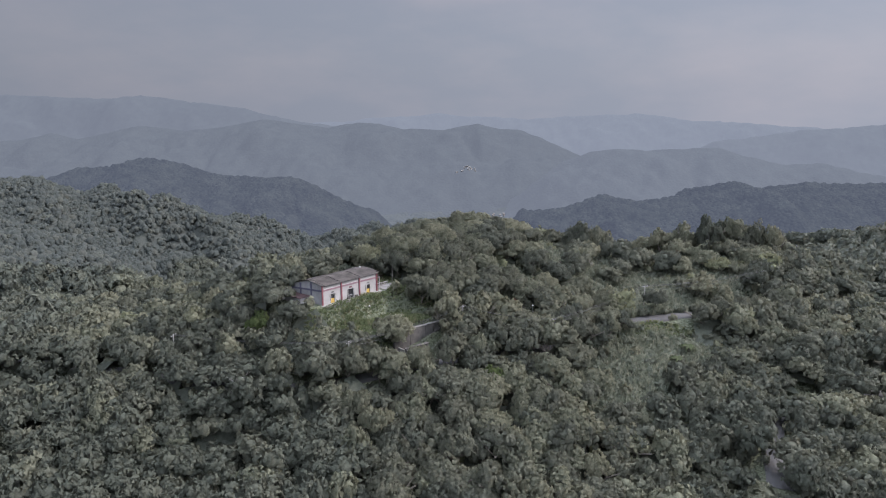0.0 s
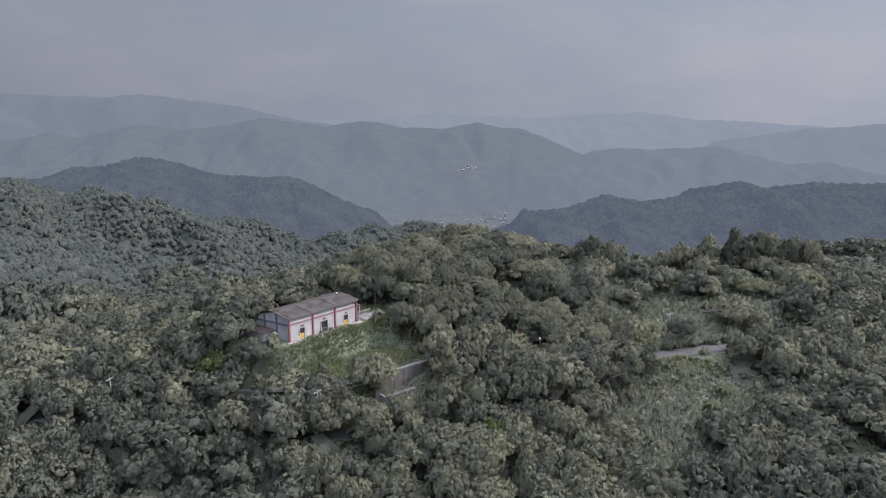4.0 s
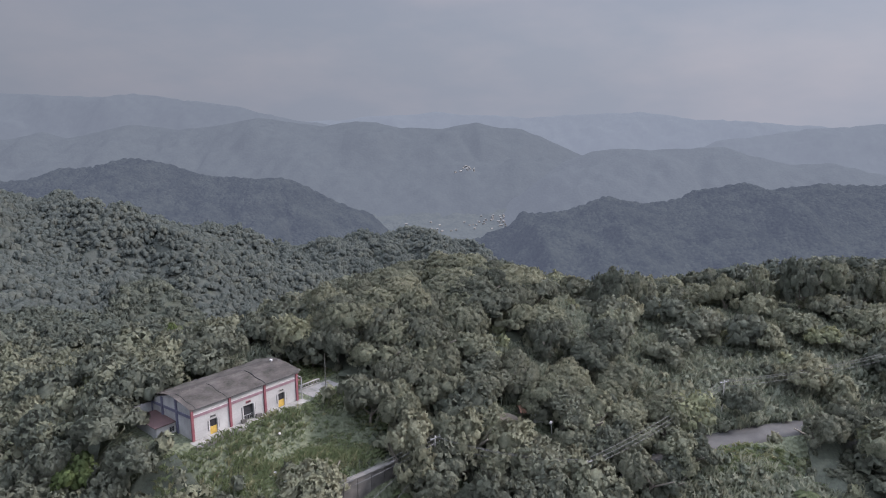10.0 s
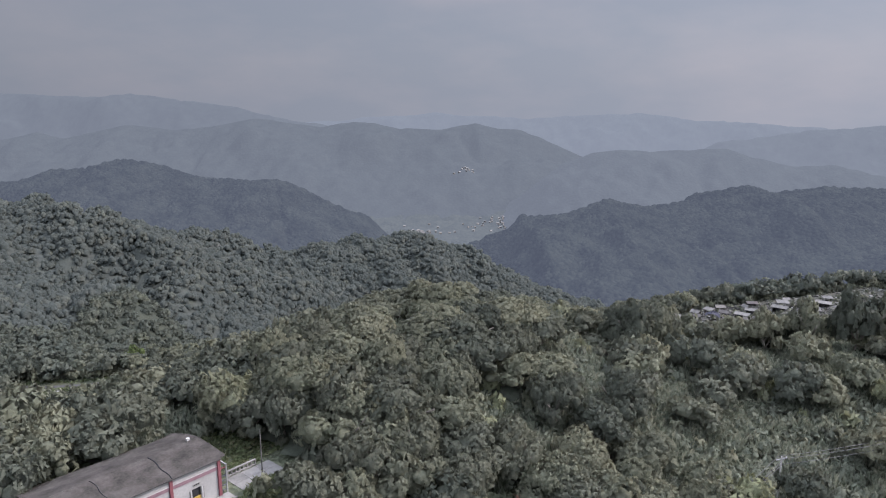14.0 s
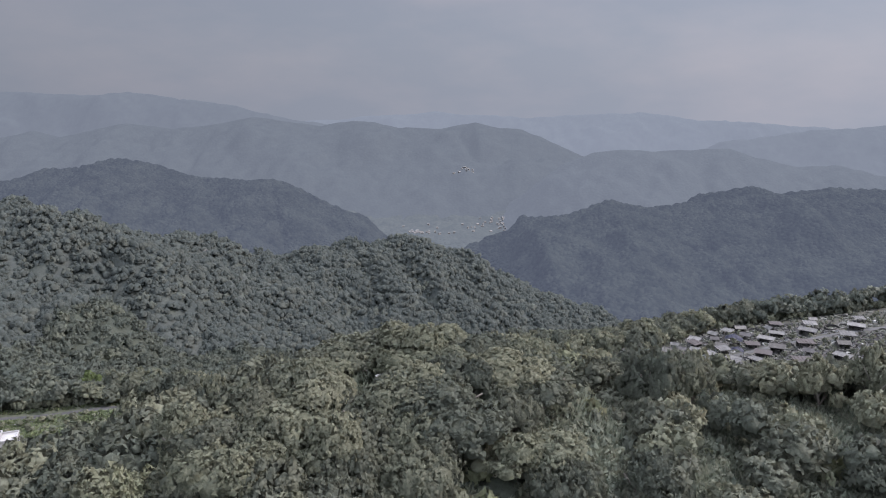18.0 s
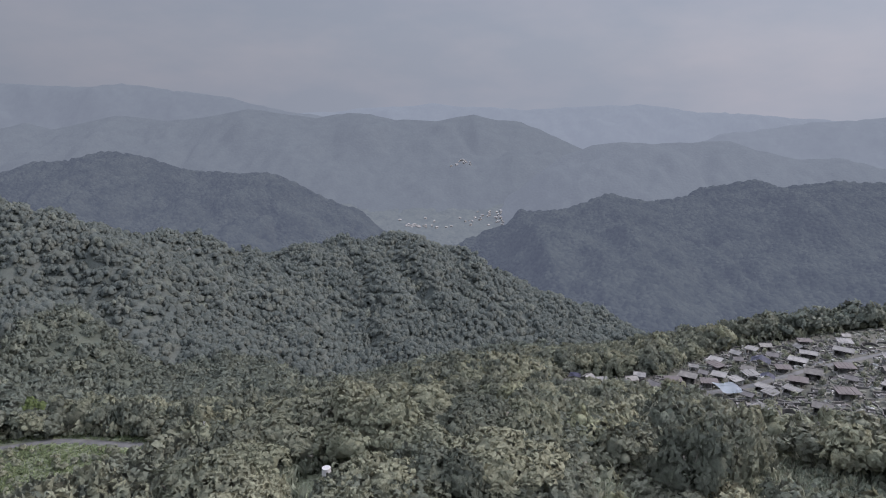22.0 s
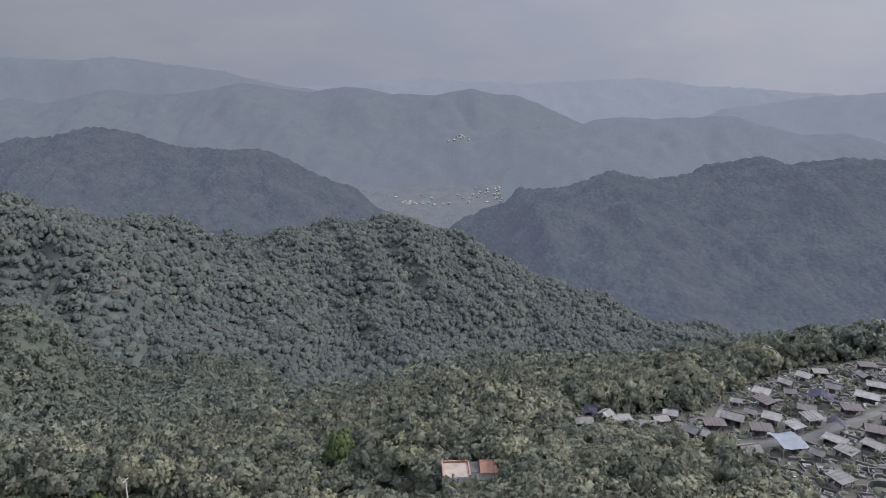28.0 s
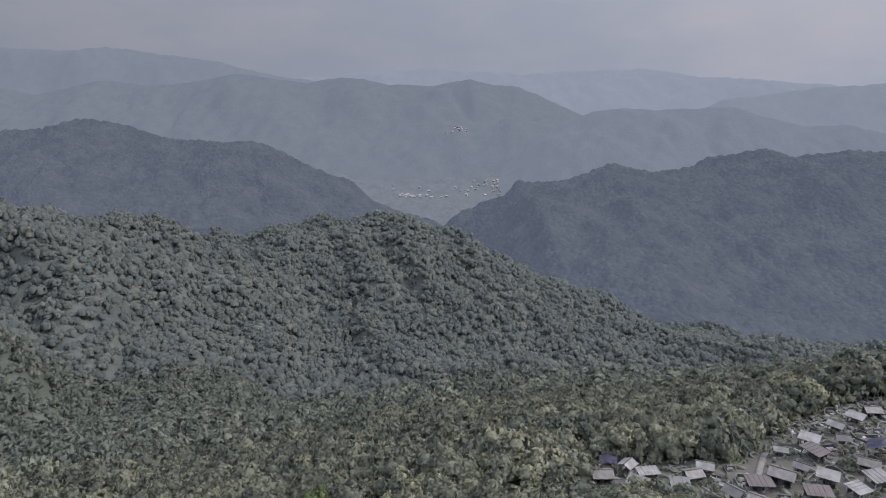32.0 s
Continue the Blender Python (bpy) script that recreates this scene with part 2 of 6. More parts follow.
slate_paint = surface("slate_blue_paint", (0.055, 0.055, 0.085), (0.095, 0.095, 0.13), 0.75, 0.8, 8, 0.1)
roof_grey = surface("weathered_roofing_felt", (0.040, 0.036, 0.032), (0.135, 0.119, 0.107), 0.85, 0.55, 3.4, 0.5)
roof_metal = surface("dull_roof_sheet", (0.050, 0.048, 0.045), (0.130, 0.124, 0.114), 0.6, 0.5, 5, 0.1, 0.0, 0.3)
roof_dark = surface("dark_roof_sheet", (0.036, 0.033, 0.032), (0.075, 0.069, 0.066), 0.7, 0.5, 5, 0.1, 0.0, 0.35)
roof_orange = surface("orange_clay_tiles", (0.125, 0.068, 0.046), (0.195, 0.11, 0.075), 0.8, 1.5, 7)
roof_brown = surface("brown_roof_sheet", (0.034, 0.028, 0.026), (0.058, 0.048, 0.044), 0.7, 0.4, 5)
annex_red = surface("rust_red_sheet", (0.046, 0.027, 0.027), (0.076, 0.044, 0.042), 0.75, 0.6, 6)
yellow_paint = surface("ochre_yellow_paint", (0.36, 0.23, 0.05), (0.50, 0.35, 0.09), 0.6, 2, 12)
# near-black: unlit openings and seam shadows put into colour; also the writing bars
near_black = surface("dark_interior", (0.012, 0.012, 0.014), (0.03, 0.03, 0.032), 0.9, 1, 6)
grey_metal = surface("galvanised_metal", (0.22, 0.22, 0.22), (0.38, 0.38, 0.37), 0.5, 1, 8, 0.05, 0.4)
pole_concrete = surface("pole_concrete", (0.26, 0.25, 0.23), (0.40, 0.39, 0.36), 0.9, 1, 6)
cable_black = surface("cable_rubber", (0.05, 0.05, 0.05), (0.09, 0.09, 0.09), 0.6, 1, 6)
tarp_blue = surface("pale_blue_tarpaulin", (0.17, 0.195, 0.215), (0.23, 0.255, 0.275), 0.5, 0.6, 4, 0.1)
tarp_navy = surface("navy_tarpaulin", (0.026, 0.027, 0.046), (0.044, 0.044, 0.070), 0.5, 0.6, 4, 0.1)
white_tile = surface("white_tile", (0.24, 0.235, 0.23), (0.40, 0.39, 0.38), 0.5, 0.8, 6, 0.1, 0.0, 0.2)
mound_grass = surface("mown_mound_grass", (0.036, 0.043, 0.027), (0.068, 0.071, 0.046), 0.95, 0.9, 6, 0.6, 0.0, 0.3)
lawn_green = surface("lawn_grass", (0.075, 0.108, 0.046), (0.115, 0.15, 0.068), 0.95, 0.25, 5, 0.6)
earth = surface("pale_earth", (0.12, 0.10, 0.08), (0.21, 0.18, 0.145), 0.95, 0.4, 5)
window_glass = surface("dark_window_glass", (0.03, 0.035, 0.04), (0.06, 0.065, 0.07), 0.15, 1, 4, 0.0)


# ---- mesh tools ----
def np_mesh(name, verts, faces, material, smooth=False, tint=None):
    verts, faces = np.asarray(verts, np.float32), np.asarray(faces, np.int32)
    me = bpy.data.meshes.new(name)
    me.vertices.add(len(verts))
    me.vertices.foreach_set("co", verts.ravel())
    me.loops.add(faces.size)
    me.loops.foreach_set("vertex_index", faces.ravel())
    me.polygons.add(len(faces))
    me.polygons.foreach_set("loop_start", np.arange(0, faces.size, faces.shape[1], dtype=np.int32))
    me.polygons.foreach_set("use_smooth", np.full(len(faces), smooth))
    if tint is not None:
        me.attributes.new("tint", "FLOAT", "POINT").data.foreach_set("value", np.asarray(tint, np.float32))
    me.materials.append(material)
    me.update(calc_edges=True)
    return me


def bm_mesh(name, bm, material, smooth=False):
    me = bpy.data.meshes.new(name)
    bmesh.ops.recalc_face_normals(bm, faces=bm.faces[:])
    bm.to_mesh(me)
    bm.free()
    me.materials.append(material)
    if smooth:
        me.polygons.foreach_set("use_smooth", np.ones(len(me.polygons), bool))
    return me


def part(name, bm, material, parent, label="", smooth=False):
    ob = new(name, bm_mesh(name, bm, material, smooth) if isinstance(bm, bmesh.types.BMesh) else bm)
    ob.parent = parent
    return tagged(ob, label)


def box(bm, x0, x1, y0, y1, z0, z1, bevel=0.0):
    made = bmesh.ops.create_cube(bm, size=1.0, matrix=Matrix.Translation(((x0 + x1) / 2, (y0 + y1) / 2, (z0 + z1) / 2)) @ Matrix.Diagonal((x1 - x0, y1 - y0, z1 - z0, 1)))
    if bevel:
        edges = list({e for v in made["verts"] for e in v.link_edges})
        bmesh.ops.bevel(bm, geom=edges, offset=bevel, segments=1, affect="EDGES")
    return bm


def boxed(*sizes, bevel=0.0):
    return box(bmesh.new(), *sizes, bevel=bevel)


def prism(bm, profile, axis_len, at=0.0):
    """Sweeps a closed profile of (y, z) along x from at to at + axis_len."""
    a = [bm.verts.new((at, y, z)) for y, z in profile]
    b = [bm.verts.new((at + axis_len, y, z)) for y, z in profile]
    bm.faces.new(a)
    bm.faces.new(b[::-1])
    for i in range(len(a)):
        j = (i + 1) % len(a)
        bm.faces.new((a[i], b[i], b[j], a[j]))
    return bm


def tube(bm, points, radii, sides=6):
    rings = []
    for i, p in enumerate(points):
        p = Vector(p)
        d = (Vector(points[min(i + 1, len(points) - 1)]) - Vector(points[max(i - 1, 0)])).normalized()
        s = d.cross(Vector((0.31, 0.95, 0.02))).normalized()
        t = d.cross(s)
        rings.append([bm.verts.new(p + (s * math.cos(k * 2 * math.pi / sides) + t * math.sin(k * 2 * math.pi / sides)) * radii[i]) for k in range(sides)])
    for a, b in zip(rings, rings[1:]):
        for k in range(sides):
            bm.faces.new((a[k], a[(k + 1) % sides], b[(k + 1) % sides], b[k]))
    bm.faces.new(rings[0][::-1])
    bm.faces.new(rings[-1])
    return bm


def empty(name, m, label, category, group="", kind=""):
    ob = new(name)
    ob.matrix_world = m
    return tagged(ob, label, category, group, kind)


# ---- the lie of the land ----
LATTICE = np.random.RandomState(7).rand(257, 257)


def value_noise(x, y):
    xi, yi = np.floor(x).astype(int), np.floor(y).astype(int)
    fx, fy = x - xi, y - yi
    fx, fy = fx * fx * (3 - 2 * fx), fy * fy * (3 - 2 * fy)
    g = lambda a, b: LATTICE[a % 257, b % 257]
    return (g(xi, yi) * (1 - fx) + g(xi + 1, yi) * fx) * (1 - fy) + (g(xi, yi + 1) * (1 - fx) + g(xi + 1, yi + 1) * fx) * fy


def fractal(x, y, octaves=4):
    total, amp = np.zeros(np.shape(x)), 0.5
    for k in range(octaves):
        total = total + amp * value_noise(x * 2 ** k + 17 * k, y * 2 ** k + 31 * k)
        amp *= 0.5
    return total


def crown_relief(x, y, cell):
    """Domes of about one cell's width, set out unevenly: the tops of a wood."""
    ix, iy = np.floor(x / cell).astype(int), np.floor(y / cell).astype(int)
    best, tall = np.full(np.shape(x), 9.0), np.zeros(np.shape(x))
    for dx in (-1, 0, 1):
        for dy in (-1, 0, 1):
            a, b = ix + dx, iy + dy
            px = (a + 0.5 + 0.8 * (LATTICE[a % 257, b % 257] - 0.5)) * cell
            py = (b + 0.5 + 0.8 * (LATTICE[(a + 91) % 257, (b + 37) % 257] - 0.5)) * cell
            d = np.hypot(x - px, y - py) / cell
            tall = np.where(d < best, LATTICE[(a + 11) % 257, (b + 53) % 257], tall)
            best = np.minimum(best, d)
    return np.sqrt(np.clip(1 - best ** 2 * 1.3, 0, 1)) * (0.6 + 0.8 * tall)


# swellings and hollows: east, north, spread, rise
HILLTOP = [(0, -300, 90, -20.2), (-600, -200, 200, 47.2), (600, -200, 130, 38.1), (60, -100, 60, -27.6), (-100, -80, 60, -11.2), (120, -80, 28, -6.1), (200, -60, 60, -9.6), (-8, -32, 28, -7.5),
    (38, -28, 300, 110.2), (-4, 10, 28, 16.3), (33, 57, 28, 17.2), (250, 60, 60, 16.0), (-120, 60, 40, 10.0), (115, 64, 28, 13.8), (45, 90, 28, 9.0), (-300, 100, 90, 27.1)]
VALLEYS = [(-13, 175, 60, -18.4), (300, 180, 90, 32.4), (43, 181, 40, 8.8), (700, 200, 200, 71.4), (-700, 200, 200, 47.8), (175, 215, 40, 11.1), (-250, 250, 60, 17.8), (500, 300, 90, 12.8),
    (-96, 311, 90, -30.7), (-168, 317, 28, 10.4), (200, 400, 90, -24.1), (-203, 402, 28, -10.3), (-225, 440, 28, 25.5), (-390, 440, 60, 13.1), (13, 464, 90, -50.7), (13, 464, 28, 14.5),
    (-196, 480, 60, 21.5)]
LEFT_RIDGE = [(-500, 500, 200, 91.6), (-144, 560, 28, 12.4), (96, 570, 40, -9.2), (-700, 600, 90, 23.3), (500, 600, 90, 12.8), (-126, 600, 28, -13.0), (155, 645, 40, 15.0), (17, 665, 90, 57.7),
    (700, 700, 200, -114.5), (-150, 760, 130, 12.6), (0, 850, 90, 15.2), (-600, 900, 200, -92.4), (300, 1000, 300, -157.8), (-300, 1000, 90, -71.7), (0, 1050, 90, -53.0)]
FLOOR_Z = -385.0


def smooth_step(v, a, b):
    k = np.clip((v - a) / (b - a), 0, 1)
    return k * k * (3 - 2 * k)


U, W = np.array((0.6405, 0.768)), np.array((-0.768, 0.6405))    # along the hall's front, and into it


def hall_uv(x, y):
    return x * U[0] + y * U[1], x * W[0] + y * W[1]


ROAD = [(-75, -2), (-36, -10), (-12, -20), (7, -17), (20, -9.5), (31.5, -2.4), (44, 1), (56, 5), (66, 11), (75.3, 17), (82, 20.5), (90, 22.8), (104, 27), (119, 32), (145, 36), (190, 30)]
LOWER_ROAD = [(150, -2), (124, -4), (110, -8.5), (103, -13), (97, -24), (90, -44)]
LANE = [(-150, 150), (-100, 161), (-62, 165.7), (-43, 163), (-19, 164.5), (0, 160), (20, 152)]


def line_gap(x, y, line):
    best = np.full(np.shape(x), 1e9)
    for (ax, ay), (bx, by) in zip(line, line[1:]):
        dx, dy = bx - ax, by - ay
        k = np.clip(((x - ax) * dx + (y - ay) * dy) / (dx * dx + dy * dy), 0, 1)
        best = np.minimum(best, np.hypot(x - ax - k * dx, y - ay - k * dy))
    return best


GRAVES = [(101, 112), (101, 140), (100, 158), (94, 171), (86, 175), (72, 177), (72, 196), (100, 189), (109, 186), (116, 197), (129, 205), (140, 211), (150, 214), (175, 217), (215, 222), (215, 115), (134, 105), (115, 104)]


def inside(x, y, ring):
    x, y = np.asarray(x, float), np.asarray(y, float)
    hit = np.zeros(np.shape(x), bool)
    for (ax, ay), (bx, by) in zip(ring, ring[1:] + ring[:1]):
        if ay != by:
            hit ^= ((ay > y) != (by > y)) & (x < (bx - ax) * (y - ay) / (by - ay) + ax)
    return hit


def raw_land(x, y):
    z = np.full(np.shape(x), -120.0)
    for cx, cy, s, a in HILLTOP + VALLEYS + LEFT_RIDGE:
        z = z + a * np.exp(-((x - cx) ** 2 + (y - cy) ** 2) / (2 * s * s))
    return z


def land(x, y):
    x, y = np.asarray(x, float), np.asarray(y, float)
    z = raw_land(x, y)
    u, w = hall_uv(x, y)
    pad = smooth_step(np.minimum(np.minimum(u + 6, 32 - u), np.minimum(w + 3.0, 17 - w)), -4, 1.5)
    z = z * (1 - pad) + pad * 0.0
    terrace = smooth_step(np.minimum(np.minimum(u - 1, 22 - u), np.minimum(w + 14, -5 - w)), -3, 1) * (1 - pad)
    z = z * (1 - terrace) + terrace * -4.6
    road = 1 - smooth_step(line_gap(x, y, ROAD), 2.6, 8)
    z = z * (1 - road) + road * (-9.6 - 2.6 * smooth_step(72 - x, 0, 14) - 1.5 * smooth_step(20 - x, 0, 50) - 1.5 * smooth_step(x, 96, 110))
    lower = 1 - smooth_step(line_gap(x, y, LOWER_ROAD), 2.6, 9)
    z = z * (1 - lower) + lower * (-20.6 + 0.02 * (x - 108))
    lane = 1 - smooth_step(line_gap(x, y, LANE), 14, 30)
    z = z * (1 - lane) + lane * (-47.5 - 0.05 * (y - 150))
    basin = 1 - smooth_step(line_gap(x, y, [(-95, 142), (-76, 126), (-62, 106)]), 14, 38)
    z = z * (1 - basin) + basin * np.minimum(z, -50.5 + 0.25 * np.clip(125 - y, 0, 60))
    ring = np.where(inside(x, y, GRAVES), 1.0, -1.0) * line_gap(x, y, GRAVES + GRAVES[:1])
    graves = smooth_step(ring, -14, 3)
    z = z * (1 - graves) + graves * (-34.0 + 0.127 * (x - 120) - 0.181 * (y - 180))
    wild = smooth_step(np.hypot(x - 40, y - 30), 170, 330)
    z = z + (fractal(x / 60, y / 60, 3) - 0.44) * 9 * wild
    z = z + (np.abs(fractal((x + 0.5 * y) / 55 + 3, (y - 0.5 * x) / 130, 3) - 0.43) * 2 - 0.2) * 34 * wild * smooth_step(y, 200, 330) * (1 - smooth_step(y, 640, 760))
    far = smooth_step(y, 850, 1250)
    return z * (1 - far) + far * (FLOOR_Z + 20 * (fractal(x / 300, y / 300, 3) - 0.4))


def h(x, y):
    return float(land(np.array([x]), np.array([y]))[0])


def build_ground():
    ys = [-420.0]
    while ys[-1] < 4700:
        ys.append(ys[-1] + max(3.2, 0.011 * max(abs(ys[-1] - 40) - 60, 0) + 3.2))
    ys = np.array(ys)
    fan = np.tan(np.linspace(-1.02, 1.02, 191))
    x = 40 + fan[None, :] * (230 + 0.62 * np.clip(ys[:, None] - 60, 0, 9000))
    y = np.repeat(ys[:, None], len(fan), 1)
    z = land(x, y)
    n, m = x.shape
    idx = np.arange(n * m).reshape(n, m)
    faces = np.stack([idx[:-1, :-1], idx[:-1, 1:], idx[1:, 1:], idx[1:, :-1]], -1).reshape(-1, 4)
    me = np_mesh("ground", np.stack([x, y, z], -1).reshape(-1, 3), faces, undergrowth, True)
    # ground behind the ridge crests also gives off a blue haze glow
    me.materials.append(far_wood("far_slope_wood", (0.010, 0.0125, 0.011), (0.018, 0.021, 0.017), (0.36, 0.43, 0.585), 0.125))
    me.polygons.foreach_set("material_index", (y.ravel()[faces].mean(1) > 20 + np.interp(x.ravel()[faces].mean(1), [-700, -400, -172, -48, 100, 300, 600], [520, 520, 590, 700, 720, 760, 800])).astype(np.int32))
    ob = new("ground", me)
    tagged(ob, "steep wooded hillside ground with dark green undergrowth", "ground", kind="structure")


build_ground()


def ribbon(name, line, width, material, label, lift=0.12):
    pts = []
    for (ax, ay), (bx, by) in zip(line, line[1:]):
        k = max(2, int(math.hypot(bx - ax, by - ay) / 2.5))
        pts += [(ax + (bx - ax) * i / k, ay + (by - ay) * i / k) for i in range(k)]
    pts = np.array(pts + [line[-1]])
    for _ in range(6):
        pts[1:-1] = (pts[:-2] + 2 * pts[1:-1] + pts[2:]) / 4
    d = np.gradient(pts, axis=0)
    d /= np.linalg.norm(d, axis=1)[:, None]
    side = np.stack([-d[:, 1], d[:, 0]], 1)
    verts, faces = [], []
    for off, dz in ((-width / 2 - 0.25, -0.5), (-width / 2, lift), (0, lift + 0.05), (width / 2, lift), (width / 2 + 0.25, -0.5)):
        p = pts + side * off
        verts.append(np.column_stack([p, land(pts[:, 0], pts[:, 1]) + dz]))
    n = len(pts)
    for k in range(4):
        for i in range(n - 1):
            faces.append((k * n + i, k * n + i + 1, (k + 1) * n + i + 1, (k + 1) * n + i))
    ob = new(name, np_mesh(name, np.concatenate(verts), np.array(faces), material, True))
    return tagged(ob, label, "road", kind="structure")


ribbon("road", ROAD, 4.6, asphalt, "narrow grey mountain road winding under the trees")
ribbon("road_lower", LOWER_ROAD, 4.4, asphalt, "lower loop of the grey mountain road between the trees")
ribbon("road_lane", LANE, 2.8, asphalt, "narrow grey lane along the lawn in the valley")


# ---- distant ridges ----
def ridge(name, label, y0, crest, front, back, material, seed, dx, rows, spur, rough, foot=-372.0, cell=0.0):
    xs_c, zs_c = np.array(crest, float).T
    xs = np.arange(xs_c[0], xs_c[-1] + dx, dx)
    s = np.concatenate([-np.linspace(1, 0, rows) ** 1.15, np.linspace(0, 1, max(4, rows // 6))[1:]])
    X, S = np.meshgrid(xs, s)
    bend = (fractal(X / (spur * 1.3) + seed, S * 1.1 + seed, 3) - 0.45) * spur * 0.9 * np.abs(S)
    Y = y0 + np.where(S < 0, S * front, S * back) + (fractal(X / 420 + seed, X * 0 + seed, 3) - 0.45) * 160 * (1 - np.abs(S))
    top = np.interp(X + bend, xs_c, zs_c)
    fall = 1 - np.abs(S) ** 1.25
    gully = np.abs(fractal((X + bend * 0.6) / spur + 3 * seed, S * 1.6 + seed, 4) - 0.46) * 2.0
    foot = np.minimum(foot, top - 60)
    Z = foot + (top - foot) * fall + (gully - 0.2) * spur * 0.75 * np.clip(np.abs(S) * 3.0, 0, 1) * (1 - np.abs(S)) ** 0.6
    Z = Z + (fractal(X / 40 + seed, Y / 40, 2) - 0.4) * rough * 1.6
    if cell:
        Z = Z + crown_relief(X, Y, cell) * cell * 0.62
    n, m = X.shape
    idx = np.arange(n * m).reshape(n, m)
    faces = np.stack([idx[:-1, :-1], idx[:-1, 1:], idx[1:, 1:], idx[1:, :-1]], -1).reshape(-1, 4)
    ob = new(name, np_mesh(name, np.stack([X, Y, Z], -1).reshape(-1, 3), faces, material, True))
    return tagged(ob, label, "hill", kind="structure")


LEFT_HILL = [(-1500, -150), (-1208, -136), (-1009, -142), (-926, -112), (-847, -108), (-792, -90), (-739, -87), (-688, -95), (-624, -114), (-559, -127), (-481, -131), (-376, -130), (-324, -152), (-247, -188), (-169, -225), (-103, -265), (-37, -300), (60, -350)]
RIGHT_HILL = [(-90, -470), (-30, -390), (20, -325), (78, -260), (124, -230), (186, -195), (272, -175), (339, -156), (453, -165), (543, -153), (587, -137), (621, -139), (671, -129), (712, -141), (811, -126), (911, -132), (1112, -117), (1400, -130)]
RIGHT_MID = [(40, -450), (120, -400), (250, -290), (330, -215), (423, -148), (517, -112), (611, -98), (706, -106), (800, -102), (969, -96), (1066, -127), (1182, -152), (1333, -151), (1450, -183), (1643, -211), (1941, -191), (2300, -190)]
MAIN_FAR = [(-2541, -121), (-2019, -107), (-1858, -71), (-1733, -101), (-1547, -60), (-1442, -37), (-1238, -64), (-1031, -39), (-876, -8), (-723, -28), (-571, -50), (-417, -23), (-315, -32), (-214, -55), (-10, -57), (142, -29), (244, -56), (333, -58), (449, -101), (552, -146), (682, -201), (940, -252), (1328, -302)]
LEFT_FAR = [(-3143, 132), (-2381, 115), (-2078, 98), (-1805, 90), (-1711, 113), (-1471, 81), (-1170, 46), (-990, 2), (-809, -33), (-507, -77), (41, -130)]
RIGHT_FAR = [(-1244, -95), (-791, -44), (-599, -34), (-438, -15), (-183, -8), (-55, 14), (40, -7), (231, -7), (454, -25), (675, -9), (865, -3), (1086, 4), (1276, -11), (1436, -36), (1753, -48), (2071, -75), (2476, -90), (2900, -101)]
RIGHT_EDGE = [(1200, -180), (1338, -122), (1498, -108), (1657, -86), (1815, -65), (1921, -64), (2101, -51), (2445, -13), (2844, -26)]
# haze colours that the distant hills, ridges and valley floor emit
AIR_GLOW = (0.36, 0.43, 0.585)
MID_AIR_GLOW = (0.410, 0.475, 0.560)
FAR_AIR_GLOW = (0.412, 0.476, 0.560)
ridge("backdrop_left_hill", "dark green wooded hill in thin blue haze", 1550, LEFT_HILL, 600, 200, far_wood("left_hill_wood", (0.007, 0.009, 0.008), (0.019, 0.022, 0.018), AIR_GLOW, 0.150), 3, 4.6, 100, 170, 5, cell=12.0)
ridge("backdrop_right_hill", "dark green wooded hill behind the graveyard", 1350, RIGHT_HILL, 760, 200, far_wood("right_hill_wood", (0.006, 0.008, 0.007), (0.018, 0.021, 0.017), AIR_GLOW, 0.148), 11, 4.6, 120, 190, 5, -262.0, cell=11.0)
ridge("backdrop_right_ridge", "blue hazy wooded ridge", 2300, RIGHT_MID, 620, 300, far_wood("right_ridge_wood", (0.010, 0.012, 0.012), (0.016, 0.019, 0.018), MID_AIR_GLOW, 0.288, 0.11, 0.4), 23, 9, 74, 240, 6)
MAIN = ridge("backdrop_main_ridge", "long blue hazy mountain ridge with steep spurs", 3100, MAIN_FAR, 900, 300, far_wood("main_ridge_wood", (0.010, 0.012, 0.012), (0.016, 0.019, 0.018), MID_AIR_GLOW, 0.260, 0.09, 0.4), 31, 11, 84, 300, 6)
ridge("backdrop_edge_ridge", "pale blue distant ridge", 3300, RIGHT_EDGE, 500, 300, far_wood("edge_ridge_wood", (0.010, 0.012, 0.012), (0.015, 0.018, 0.017), FAR_AIR_GLOW, 0.355, 0.05, 0.1), 5, 24, 24, 300, 10)
ridge("backdrop_left_range", "pale blue distant mountain range", 3700, LEFT_FAR, 500, 300, far_wood("left_range_wood", (0.010, 0.012, 0.012), (0.015, 0.018, 0.017), FAR_AIR_GLOW, 0.315, 0.05, 0.1), 41, 24, 24, 300, 12)
ridge("backdrop_right_range", "very pale distant mountain range", 3900, RIGHT_FAR, 500, 300, far_wood("right_range_wood", (0.010, 0.012, 0.012), (0.015, 0.018, 0.017), FAR_AIR_GLOW, 0.415, 0.05, 0.1), 47, 24, 24, 300, 12)


